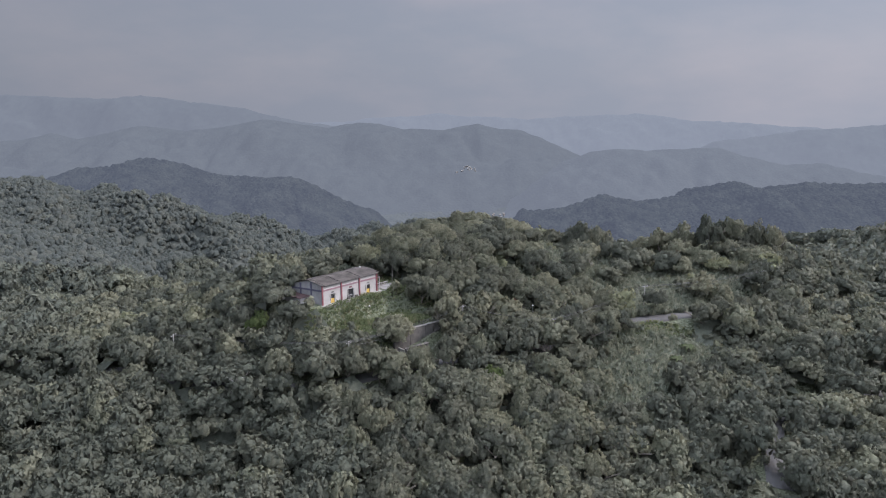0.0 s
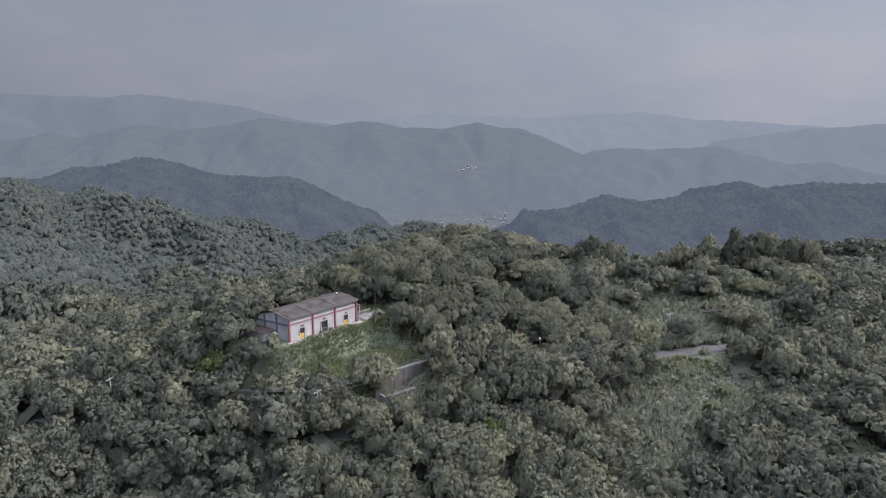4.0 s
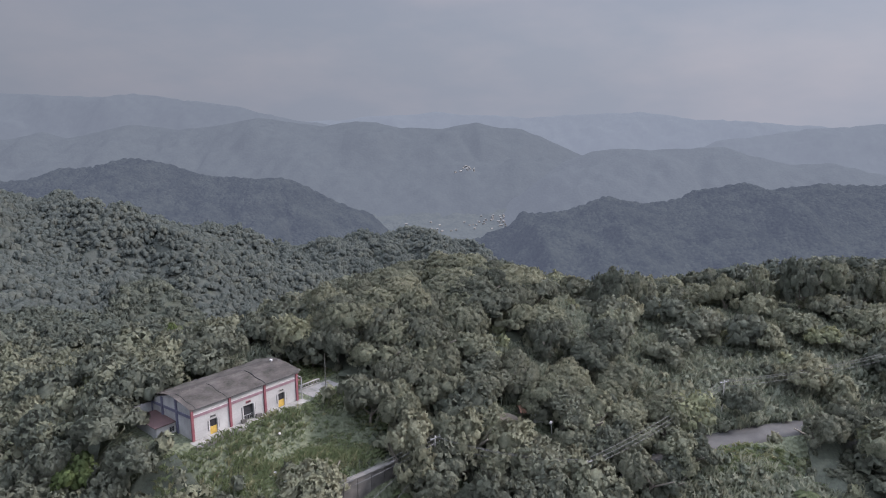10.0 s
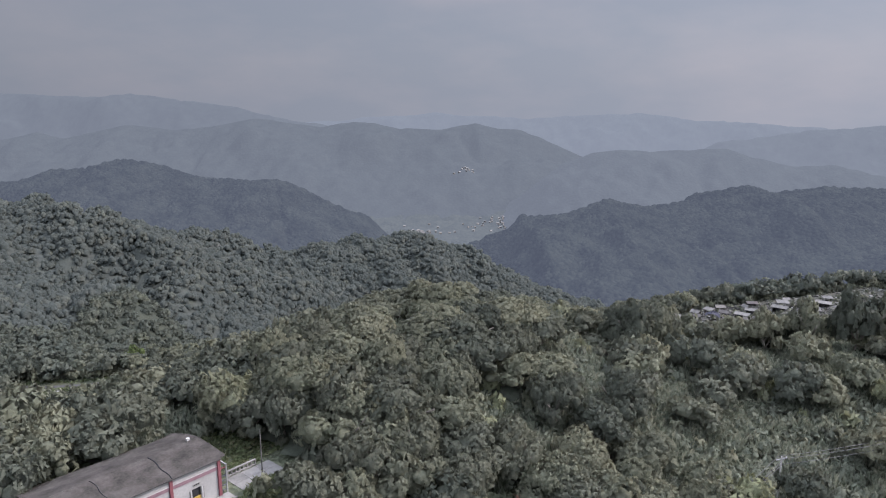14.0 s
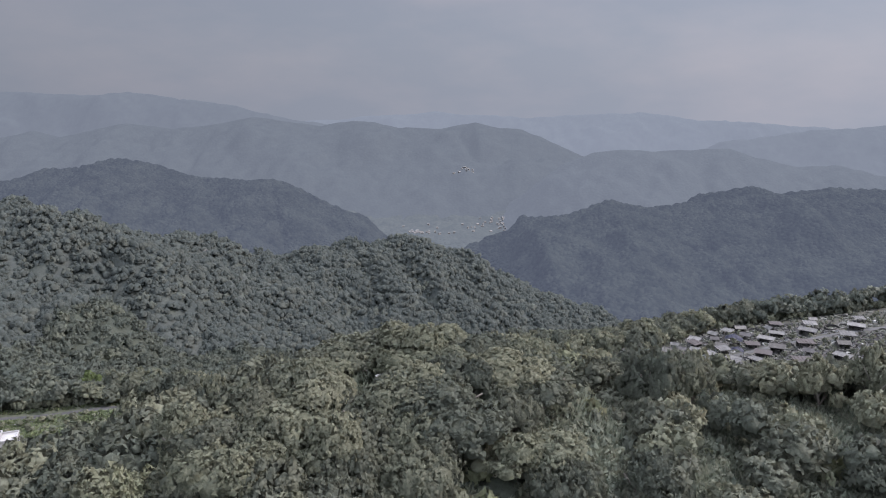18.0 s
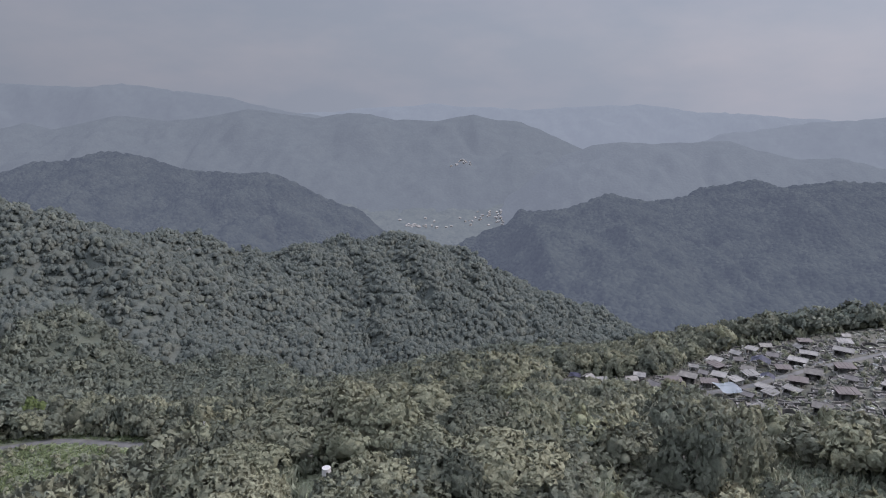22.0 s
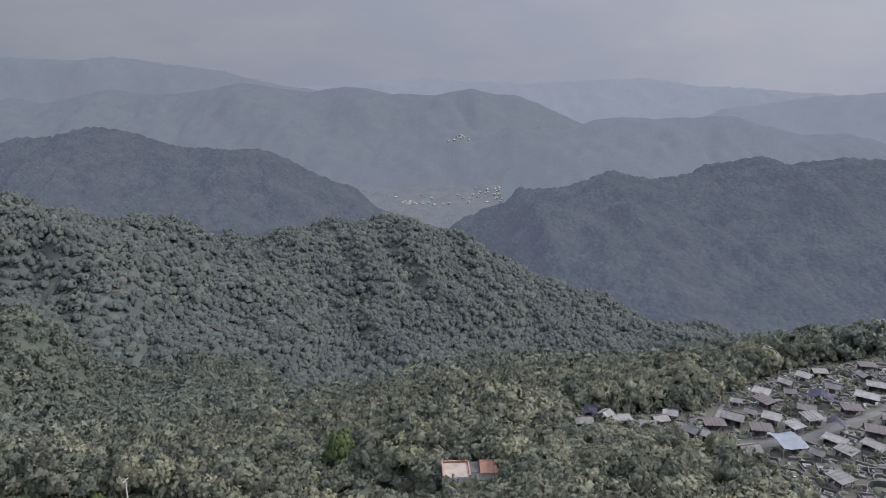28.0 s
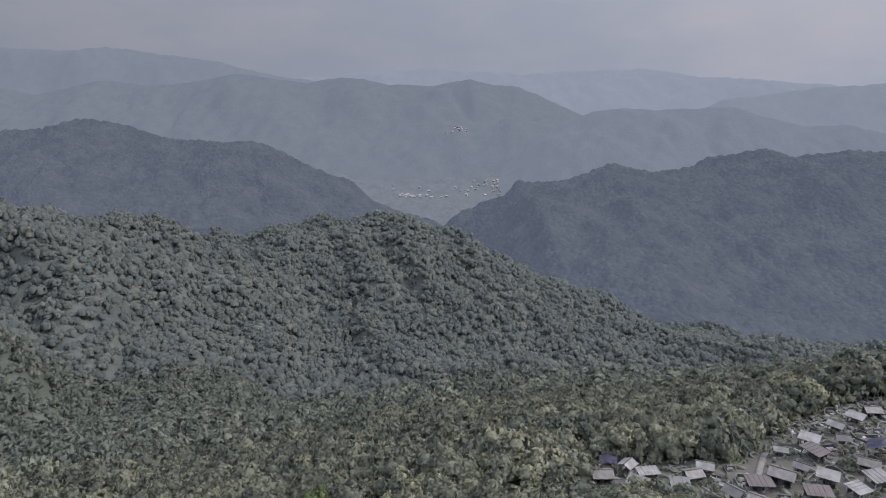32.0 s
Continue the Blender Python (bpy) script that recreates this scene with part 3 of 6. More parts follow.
def valley_floor():
    x, y = np.meshgrid(np.linspace(-800, 800, 170), np.linspace(1250, 2750, 150))
    z = -384 + 70 * fractal(x / 210, y / 210, 4) + 0.05 * np.clip(y - 2150, 0, 900) + crown_relief(x, y, 26.0) * 9
    idx = np.arange(x.size).reshape(x.shape)
    faces = np.stack([idx[:-1, :-1], idx[:-1, 1:], idx[1:, 1:], idx[1:, :-1]], -1).reshape(-1, 4)
    ob = new("backdrop_valley", np_mesh("backdrop_valley", np.stack([x, y, z], -1).reshape(-1, 3), faces, far_wood("valley_wood", (0.012, 0.015, 0.013), (0.024, 0.027, 0.022), MID_AIR_GLOW, 0.235, 0.08), True))
    return tagged(ob, "hazy green valley floor with scattered woods", "valley", kind="structure")


VALLEY = valley_floor()


# ---- plants ----
def rotation_to(n, rng):
    """Two tangents for each normal, turned at random."""
    a = np.where(np.abs(n[:, 2:3]) < 0.9, np.array([[0, 0, 1.0]]), np.array([[1.0, 0, 0]]))
    s = np.cross(n, a)
    s /= np.linalg.norm(s, axis=1)[:, None]
    t = np.cross(n, s)
    k = rng.rand(len(n), 1) * 6.283
    return s * np.cos(k) + t * np.sin(k), -s * np.sin(k) + t * np.cos(k)


def ball_shape(level):
    bm = bmesh.new()
    bmesh.ops.create_icosphere(bm, subdivisions=level, radius=1.0)
    bm.verts.index_update()
    v, f = np.array([p.co[:] for p in bm.verts]), np.array([[p.index for p in q.verts] for q in bm.faces if q.calc_center_median().z > -0.55])
    bm.free()
    return v, f


BALLS = {level: ball_shape(level) for level in (1, 2)}


def crown_shape(count, seed, lobes=8, flat=1.0, card=1.0, spread=0.62, heart=0.9, tuft=12):
    """A crown of about unit radius on z 0..1.5: tufts of small pointed leaves on the skin of uneven lobes, and a heart in each.
    Each vertex carries the way its tuft faces after its place."""
    rng = np.random.RandomState(seed)
    ang = rng.rand(lobes) * 6.283
    rad = np.sqrt(rng.rand(lobes)) * spread
    ctr = np.stack([np.cos(ang) * rad, np.sin(ang) * rad * (0.75 + 0.4 * rng.rand()), 0.34 + (1 - rad / spread) * 0.42 * flat + rng.rand(lobes) * 0.46], 1)
    size = 0.20 + rng.rand(lobes) ** 1.5 * 0.34
    ctr[0], size[0] = (0.1 * rng.randn(), 0.1 * rng.randn(), 0.50 + 0.15 * flat), 0.5
    squash = np.array([1, 1, 0.82])
    share = size ** 2 / (size ** 2).sum()
    tufts = max(6, count // tuft)
    pos, nor = np.zeros((0, 3)), np.zeros((0, 3))
    while len(pos) < tufts:
        k = rng.choice(lobes, tufts, p=share)
        d = rng.randn(tufts, 3)
        d /= np.linalg.norm(d, axis=1)[:, None]
        d[:, 2] = np.where(d[:, 2] < -0.3, -d[:, 2], d[:, 2])
        p = ctr[k] + d * squash * (size[k] * (0.86 + 0.18 * rng.rand(tufts) + 0.22 * (rng.rand(tufts) < 0.1)))[:, None]
        gap = np.linalg.norm((p[:, None] - ctr[None]) / squash, axis=2) / size[None]
        gap[np.arange(tufts), k] = 9
        ok = gap.min(1) > 0.85
        pos, nor = np.concatenate([pos, p[ok]]), np.concatenate([nor, d[ok]])
    pos, nor = pos[:tufts], nor[:tufts]
    k = rng.randint(0, tufts, count)
    wide = 1.75 / math.sqrt(tufts) * (0.6 + 0.6 * rng.rand(tufts))
    out = rng.randn(count, 3)
    out /= np.linalg.norm(out, axis=1)[:, None]
    out = out + nor[k] * 0.75
    out[:, 2] = np.where(out[:, 2] < -0.3, -out[:, 2], out[:, 2])
    out /= np.linalg.norm(out, axis=1)[:, None]
    p = pos[k] + (out - nor[k] * 0.35) * wide[k][:, None] * (0.75 + 0.4 * rng.rand(count, 1))
    face = out + rng.randn(count, 3) * 0.4
    face /= np.linalg.norm(face, axis=1)[:, None]
    s, t = rotation_to(face, rng)
    e = (card * 2.5 / math.sqrt(count) * (0.55 + 0.75 * rng.rand(count) ** 1.3))[:, None]
    leaf = np.stack([p - s * e - t * e * 0.6, p - s * e * 0.6 + t * e * 0.64, p + s * e * 1.2 - face * e * 0.35], 1).reshape(-1, 3)
    round_ = p - np.array([0, 0, 0.3])
    lean = 0.42 * out + 0.3 * nor[k] + 0.15 * face + 0.55 * round_ + np.array([0, 0, 0.15])
    lean = np.repeat(lean / np.linalg.norm(lean, axis=1)[:, None], 3, 0)
    faces = np.arange(len(leaf)).reshape(-1, 3)
    ball, of = BALLS[1]
    hearts = (ctr[:, None] + ball[None] * squash * (size * heart)[:, None, None] * (0.88 + 0.24 * rng.rand(lobes, len(ball), 1))).reshape(-1, 3)
    tris = np.concatenate([of + len(ball) * q for q in range(lobes)])
    return np.concatenate([np.hstack([leaf, lean]), np.hstack([hearts, np.tile(ball, (lobes, 1)) + np.array([0, 0, 0.35])])]), np.concatenate([faces, tris + len(leaf)])


def lobe_shape(leaves, seed, lobes=8, flat=1.0, card=0.06, spread=0.62, level=2, knobs=14):
    """A far crown of about unit radius on z 0..1.5: uneven lobes of knobbly foliage, where they don't lie in one another, with small
    pointed leaves standing out all over. Each vertex carries, after its place, the way that the foliage faces there."""
    rng = np.random.RandomState(seed)
    ang = rng.rand(lobes) * 6.283
    rad = np.sqrt(rng.rand(lobes)) * spread
    ctr = np.stack([np.cos(ang) * rad, np.sin(ang) * rad * (0.75 + 0.4 * rng.rand()), 0.34 + (1 - rad / spread) * 0.42 * flat + rng.rand(lobes) * 0.46], 1)
    size = 0.22 + rng.rand(lobes) ** 1.5 * 0.32
    ctr[0], size[0] = (0.1 * rng.randn(), 0.1 * rng.randn(), 0.50 + 0.15 * flat), 0.52
    squash = np.array([1, 1, 0.84])
    ball, of = BALLS[level]
    verts, faces, ways, base = [], [], [], 0
    for k in range(lobes):
        hub = rng.randn(knobs, 3)
        hub /= np.linalg.norm(hub, axis=1)[:, None]
        near_hub = (ball @ hub.T).max(1)
        swell = np.sqrt(np.clip(1 - (1 - near_hub) * knobs / 5.0, 0, 1))
        v = ball * squash * (size[k] * (0.80 + 0.24 * swell + 0.07 * rng.rand(len(ball))))[:, None]
        n = np.cross(v[of[:, 1]] - v[of[:, 0]], v[of[:, 2]] - v[of[:, 0]])
        way = np.zeros_like(v)
        for q in range(3):
            np.add.at(way, of[:, q], n)
        way = way / (np.linalg.norm(way, axis=1)[:, None] + 1e-9) + 1e-6
        v = v + ctr[k]
        mid = v[of].mean(1)
        gap = np.linalg.norm((mid[:, None] - ctr[None]) / squash, axis=2) / size[None]
        gap[:, k] = 9
        keep = of[gap.min(1) > 0.78]
        if len(keep) == 0:
            continue
        live = np.unique(keep)
        renum = np.full(len(v), -1)
        renum[live] = np.arange(len(live))
        verts.append(v[live])
        ways.append(way[live] + np.array([0, 0, 0.8]))
        faces.append(renum[keep] + base)
        base += len(live)
    verts, ways, faces = np.concatenate(verts), np.concatenate(ways), np.concatenate(faces)
    if leaves:
        tri = verts[faces]
        area = np.linalg.norm(np.cross(tri[:, 1] - tri[:, 0], tri[:, 2] - tri[:, 0]), axis=1)
        k = rng.choice(len(faces), leaves, p=area / area.sum())
        u = np.sqrt(rng.rand(leaves, 1))
        w = rng.rand(leaves, 1)
        bary = np.stack([1 - u, u * (1 - w), u * w], 1)
        p = (tri[k] * bary).sum(1)
        d = (ways[faces[k]] * bary).sum(1)
        d /= np.linalg.norm(d, axis=1)[:, None]
        face = d + rng.randn(leaves, 3) * 0.45
        face /= np.linalg.norm(face, axis=1)[:, None]
        s, t = rotation_to(face, rng)
        e = card * (0.6 + 0.8 * rng.rand(leaves, 1))
        p = p + d * e * 0.45
        leaf = np.stack([p - s * e - t * e * 0.6, p - s * e * 0.6 + t * e * 0.64, p + s * e * 1.2 - face * e * 0.35], 1).reshape(-1, 3)
        lean = d + 0.35 * face
        lean = np.repeat(lean / np.linalg.norm(lean, axis=1)[:, None], 3, 0)
        faces = np.concatenate([faces, np.arange(len(leaf)).reshape(-1, 3) + len(verts)])
        verts, ways = np.concatenate([verts, leaf]), np.concatenate([ways, lean])
    return np.hstack([verts, ways]), faces


def reed_shape(count, seed, height=1.0, lean=0.35, wide=0.05, tufts=1, radius=0.5):
    rng = np.random.RandomState(seed)
    base = (rng.rand(count, 2) - 0.5) * 2 * radius
    if tufts > 1:
        hubs = (rng.rand(tufts, 2) - 0.5) * 2 * radius
        base = hubs[rng.randint(0, tufts, count)] + rng.randn(count, 2) * 0.06
    a = rng.rand(count) * 6.283
    hgt = height * (0.55 + 0.55 * rng.rand(count))
    out = np.stack([np.cos(a), np.sin(a)], 1) * (lean * hgt * rng.rand(count))[:, None]
    side = np.stack([-np.sin(a), np.cos(a)], 1) * wide
    z0, z1, z2 = np.zeros((count, 1)), hgt[:, None] * 0.6, hgt[:, None]
    v = np.stack([np.hstack([base - side, z0]), np.hstack([base + side, z0]), np.hstack([base + out * 0.45 + side * 1.3, z1]), np.hstack([base + out * 1.6, z2 * 0.86])], 1).reshape(-1, 3)
    return v, np.arange(len(v)).reshape(-1, 4)


class Stuff:
    """Gathers many small plants into one mesh."""

    def __init__(self):
        self.v, self.f4, self.t, self.lean, self.n = [], [], [], [], 0

    def add(self, verts, faces, places, sizes, tints, rng, tall=None):
        k = rng.rand(len(places)) * 6.283
        c, s = np.cos(k)[:, None], np.sin(k)[:, None]
        x = verts[None, :, 0] * c - verts[None, :, 1] * s
        y = verts[None, :, 0] * s + verts[None, :, 1] * c
        z = np.repeat(verts[None, :, 2], len(places), 0)
        tall = sizes if tall is None else tall
        v = np.stack([x * sizes[:, None], y * sizes[:, None], z * tall[:, None]], -1) + places[:, None]
        if verts.shape[1] == 6:
            a, b = verts[None, :, 3], verts[None, :, 4]
            self.lean.append(np.stack([a * c - b * s, a * s + b * c, np.repeat(verts[None, :, 5], len(places), 0)], -1).reshape(-1, 3))
        m = len(verts)
        off = (np.arange(len(places)) * m + self.n)[:, None, None]
        if faces.shape[1] == 3:
            faces = np.hstack([faces, faces[:, 2:]])
        self.v.append(v.reshape(-1, 3))
        self.f4.append((faces[None] + off).reshape(-1, faces.shape[1]))
        self.t.append(np.repeat(tints, m))
        self.n += m * len(places)

    def build(self, name, material, label, category, group=""):
        faces = np.concatenate(self.f4)
        quads, tris = faces[faces[:, 2] != faces[:, 3]], faces[faces[:, 2] == faces[:, 3]][:, :3]
        loops = np.concatenate([quads.ravel(), tris.ravel()]).astype(np.int32)
        starts = np.concatenate([np.arange(len(quads)) * 4, len(quads) * 4 + np.arange(len(tris)) * 3]).astype(np.int32)
        verts = np.concatenate(self.v).astype(np.float32)
        me = bpy.data.meshes.new(name)
        me.vertices.add(len(verts))
        me.vertices.foreach_set("co", verts.ravel())
        me.loops.add(len(loops))
        me.loops.foreach_set("vertex_index", loops)
        me.polygons.add(len(starts))
        me.polygons.foreach_set("loop_start", starts)
        me.polygons.foreach_set("use_smooth", np.ones(len(starts), bool))
        me.attributes.new("tint", "FLOAT", "POINT").data.foreach_set("value", np.concatenate(self.t).astype(np.float32))
        if self.lean:
            me.attributes.new("lean", "FLOAT_VECTOR", "POINT").data.foreach_set("vector", np.concatenate(self.lean).astype(np.float32).ravel())
        me.materials.append(material)
        me.update(calc_edges=True)
        return tagged(new(name, me), label, category, group, "stuff")


def grid_places(x0, x1, y0, y1, step, rng, jitter=0.42):
    gx, gy = np.meshgrid(np.arange(x0, x1, step), np.arange(y0, y1, step))
    gx = gx + (np.arange(gx.shape[0])[:, None] % 2) * step / 2
    p = np.stack([gx.ravel(), gy.ravel()], 1) + (rng.rand(gx.size, 2) - 0.5) * 2 * jitter * step
    return p


def reach(x, y):
    """How near the camera's line ever shows a spot of ground, roughly, in metres."""
    side = np.abs(x - 40) / 0.58
    ahead = np.where(y > 185, np.hypot(x - 47, y - 62), 0)
    return np.maximum(np.maximum(side, ahead), 90)


def seen_ground(x, y):
    """The fan of land that lies before the camera's line, short of the ridge backs."""
    fan = (np.abs(x - 36) < 0.78 * (y + 158) + 4) & (y > -84)
    crest = np.interp(x, [-700, -400, -172, -48, 100, 300, 600], [520, 520, 590, 700, 720, 760, 800]) + 45
    return fan & (y < crest) & (np.abs(x) < 640)


SHED_YARD, HUT_YARD = (48.0, 17.2, 5.0), (50.5, 146.5, 9.5)
CLEARING = [(-112, 140), (-110, 163), (-62, 168.5), (-10, 167), (-4, 162), (-6, 147), (-22, 144), (-40, 144), (-66, 128), (-72, 118), (-95, 122)]
REEDS = [(84, 42, 26, 18), (104, 78, 22, 12), (112, 48, 10, 16), (72, -2, 15, 15), (92, 60, 16, 10), (48, 30, 8, 7), (33, 58, 9, 6), (-3, 26, 9, 5), (62, 54, 10, 10), (124, 112, 16, 10), (80, 10, 6, 4), (84, 6, 13, 8)]


def reedy(x, y):
    k = np.zeros(np.shape(x))
    for cx, cy, rx, ry in REEDS:
        k = np.maximum(k, 1.25 - np.hypot((x - cx) / rx, (y - cy) / ry))
    return k


def open_ground(x, y, low=False):
    u, w = hall_uv(x, y)
    o = (u > -3.5) & (u < 27) & (w > -4 + 1.5 * low) & (w < 14)
    if not low:
        o |= (u > -6.5) & (u < 0) & (w > 2) & (w < 13)
    o |= (u > -2) & (u < 23) & (w > -15.5) & (w < -3) & (not low)
    o |= line_gap(x, y, ROAD) < np.where(x < 12, 1.2, 2.1)
    if not low:
        o |= (line_gap(x, y, [(74, 13.5), (90, 19.5)]) < 4.6)
    for cx, cy, r in (SHED_YARD, HUT_YARD):
        o |= np.hypot(x - cx, y - cy) < r
    o |= inside(x, y, GRAVES) | inside(x, y, CLEARING)
    o |= (line_gap(x, y, LOWER_ROAD) < 2.2) | (line_gap(x, y, [(107, -12), (114, -9)]) < 3.6)
    o |= (np.hypot(x - 24, y + 2) < 6.0)
    if not low:
        o |= (np.hypot(x - 26.5, y + 11.0) < 3.0) | (np.abs(x - 30.6) < 3.4) & (y > 47) & (y < 64)
    o |= np.hypot(x - 32, y - 57) < 4.5
    o |= (x > -46) & (x < -3) & (y > 127) & (y < 147) & (not low)
    o |= (x > -31) & (x < -7) & (y > 114) & (y < 149) & ((y > 126) | (not low))
    return o


rng = np.random.RandomState(12)
NEAR = [crown_shape(1900, 100 + k, 15, 0.9, 1.25, 0.80, 0.68, 8) for k in range(9)]
NEAR_LITE = [crown_shape(780, 120 + k, 12, 0.85, 1.05, 0.78, 0.70, 8) for k in range(6)]
MIDDLE = [crown_shape(470, 140 + k, 9, 0.9, 0.92, 0.74, 0.70, 7) for k in range(8)]
FAR_A = [crown_shape(135, 160 + k, 6, 0.9, 0.85, 0.66, 0.74, 5) for k in range(8)]
FAR_B = [lobe_shape(18, 180 + k, 6, 0.9, 0.15, 0.72, 1, 4) for k in range(12)]


def trunk_mesh(seed):
    r = random.Random(seed)
    bm = bmesh.new()
    lean = (r.uniform(-0.12, 0.12), r.uniform(-0.12, 0.12))
    pts = [(lean[0] * k * k, lean[1] * k * k, -0.12 + 0.34 * k) for k in range(4)]
    tube(bm, pts, [0.055, 0.042, 0.034, 0.02], 6)
    for k in range(5):
        a = k * 1.257 + r.uniform(-0.4, 0.4)
        b = Vector(pts[1]).lerp(Vector(pts[2]), r.uniform(0, 1))
        reach_out = r.uniform(0.35, 0.6)
        tube(bm, [b, b + Vector((math.cos(a) * reach_out * 0.5, math.sin(a) * reach_out * 0.5, 0.22)), b + Vector((math.cos(a) * reach_out, math.sin(a) * reach_out, 0.5))], [0.024, 0.016, 0.006], 5)
    return bm_mesh("trunk", bm, bark)


def crown_mesh(name, shape, material):
    st = Stuff()
    v, f = shape
    st.v, st.lean, st.f4, st.t, st.n = [v[:, :3]], [v[:, 3:]], [np.hstack([f, f[:, 2:]])], [np.zeros(len(v))], len(v)
    ob = st.build(name, material, "", "")
    me = ob.data
    bpy.data.objects.remove(ob)
    return me


CROWN_MESHES = [crown_mesh("crown", s, leaf_single) for s in NEAR]
TRUNK_MESHES = [trunk_mesh(k) for k in range(5)]
FINE_MESHES = [crown_mesh("crown", crown_shape(3600, 200 + k, 19, 0.9, 1.25, 0.82, 0.68, 9), leaf_single) for k in range(4)]
LIME_MESHES = [crown_mesh("crown", NEAR[k], leaf_lime) for k in (1, 4)]


def tree(x, y, radius, height, k, label, group="trees on the hill", crown=None, turn=None):
    base = h(x, y) - 0.3
    ob = empty("tree", Matrix.Translation((x, y, base)) @ Matrix.Rotation(turn if turn is not None else k * 2.4, 4, "Z"), label, "tree", group)
    t = part("trunk", TRUNK_MESHES[k % 5], None, ob)
    t.scale = (radius, radius, height * 0.72)
    t.location = (0, 0, 0.0)
    c = part("crown", crown or CROWN_MESHES[k % 9], None, ob)
    c.scale = (radius * (1.0 + 0.16 * math.sin(k * 1.7)), radius * (1.0 + 0.16 * math.cos(k * 2.3)), height * 0.66)
    c.location = (0, 0, height * 0.08)
    return ob


# trees that stand out: east, north, crown radius, height
LANDMARKS = [(69.5, 9.5, 3.6, 7.0), (73.5, 11.5, 3.2, 6.0), (63.5, 5.5, 3.8, 7.5), (72, 66, 4.8, 13.5), (77.5, 69, 4.4, 12.5), (81, 74, 4.2, 11.5), (84, 80, 4.0, 10.5), (52.7, 65, 4.2, 7.8), (65, 71, 4.2, 8.0), (70, 74, 4.2, 8.0), (115, 66, 5.2, 15.0), (122, 68, 4.6, 14.0), (108, 69, 4.4, 12.5), (101, 70, 4.4, 11.0), (129, 67, 4.8, 14.5), (136, 66, 4.8, 14.0), (22, 50, 4.4, 8.4), (15, 47, 4.2, 8.6), (43, 62, 4.0, 7.0), (29.5, 22, 4.4, 9.0), (24, 26, 4.2, 9.5), (28, 13, 4.0, 8.0), (98, 19.5, 4.2, 7.5), (104, 22, 4.0, 7.5), (68, 6.5, 3.2, 6.5)]
for k, (x, y, r, t) in enumerate(LANDMARKS):
    tree(x, y, r, t, k, "tall broad-leaved tree with a dense rounded crown on the hilltop")
LIMES = [(21, 176, 3.9, 12.5), (-28, 161, 2.6, 5.5), (-78, 178, 3.6, 8.5), (40, -14, 3.0, 9.0), (-14, -4, 3.2, 8.0), (87, 90, 2.8, 7.5)]
for k, (x, y, r, t) in enumerate(LIMES):
    tree(x, y, r, t, k, "bright lime-green leafy tree among darker woods", "lime-green trees", LIME_MESHES[k % 2])

spots, wider = grid_places(-640, 640, -90, 830, 4.7, rng), grid_places(-640, 640, -90, 830, 5.5, rng, 0.36)
spots = np.concatenate([spots[reach(spots[:, 0], spots[:, 1]) < 260], wider[reach(wider[:, 0], wider[:, 1]) >= 260]])
spots = spots[seen_ground(spots[:, 0], spots[:, 1])]
spots = spots[~open_ground(spots[:, 0], spots[:, 1])]


def in_sight(x, y, tall=11.0):
    """Whether a tree's top can be seen over the land from the air above the hill."""
    seen = np.zeros(len(x), bool)
    top = land(x, y) + tall
    for ex, ey, ez in ((36, -140, 46), (40, -60, 46), (44, 0, 45), (47, 62, 44)):
        clear = np.ones(len(x), bool)
        for q in np.linspace(0.1, 0.97, 40):
            clear &= land(ex + (x - ex) * q, ey + (y - ey) * q) < ez + (top - ez) * q
        seen |= clear
    return seen


spots = spots[in_sight(spots[:, 0], spots[:, 1])]
thin = reedy(spots[:, 0], spots[:, 1])
spots = spots[(thin < 0.12) | (rng.rand(len(spots)) < 0.2)]
marks = np.array([p[:2] for p in LANDMARKS + LIMES])
spots = spots[np.linalg.norm(spots[:, None] - marks[None], axis=2).min(1) > 3.4]
dist = reach(spots[:, 0], spots[:, 1])
wood = fractal(spots[:, 0] / 22, spots[:, 1] / 22, 3)
height = 5.2 + 5.5 * wood + 3.4 * rng.rand(len(spots)) - 1.2
height = np.where((spots[:, 1] > np.where(spots[:, 0] < -45, 96, 104)) & (spots[:, 1] < 152) & (spots[:, 0] < 10) & (spots[:, 0] > -118), height * 0.62, height)
height = np.where((spots[:, 1] > 148) & (spots[:, 1] < 177) & (spots[:, 0] < 98) & (spots[:, 0] > 60), height * 0.55, height)
height = np.where((spots[:, 0] > -36) & (spots[:, 0] < 18) & (spots[:, 1] > 96) & (spots[:, 1] < 132), height * 0.62, height)
height = np.where((np.abs(spots[:, 0] - 48) < 9) & (spots[:, 1] > 74) & (spots[:, 1] < 138), height * 0.52, height)
radius = (1.75 + 0.26 * height + 0.8 * rng.rand(len(spots))) * (0.8 + 0.4 * rng.rand(len(spots))) 
tint = np.clip(rng.rand(len(spots)) ** 1.3 * 0.8 + 0.08 * rng.randn(len(spots)), 0, 1)
crest_top = (np.hypot(spots[:, 0] - 40, (spots[:, 1] - 58) * 1.2) < 27)        # lower growth along the top of the hill
height = np.where(crest_top, height * 0.76, height)
verge = line_gap(spots[:, 0], spots[:, 1], [(73, 3.0), (93, 9.0)]) < 8.5        # low scrub below the bend of the road
height, radius = np.where(verge, height * 0.3, height), np.where(verge, radius * 0.55, radius)
# darker leaf tints low down, towards both flanks of the front slope
low_slope = smooth_step(20 - spots[:, 1], 0, 45) * smooth_step(np.abs(spots[:, 0] - 45), 10, 40)
tint = np.clip(tint - 0.3 * low_slope, 0, 1)
# far crowns shade themselves too little: the missing shade is put into their tint
far_shade = smooth_step(dist, 120, 280)
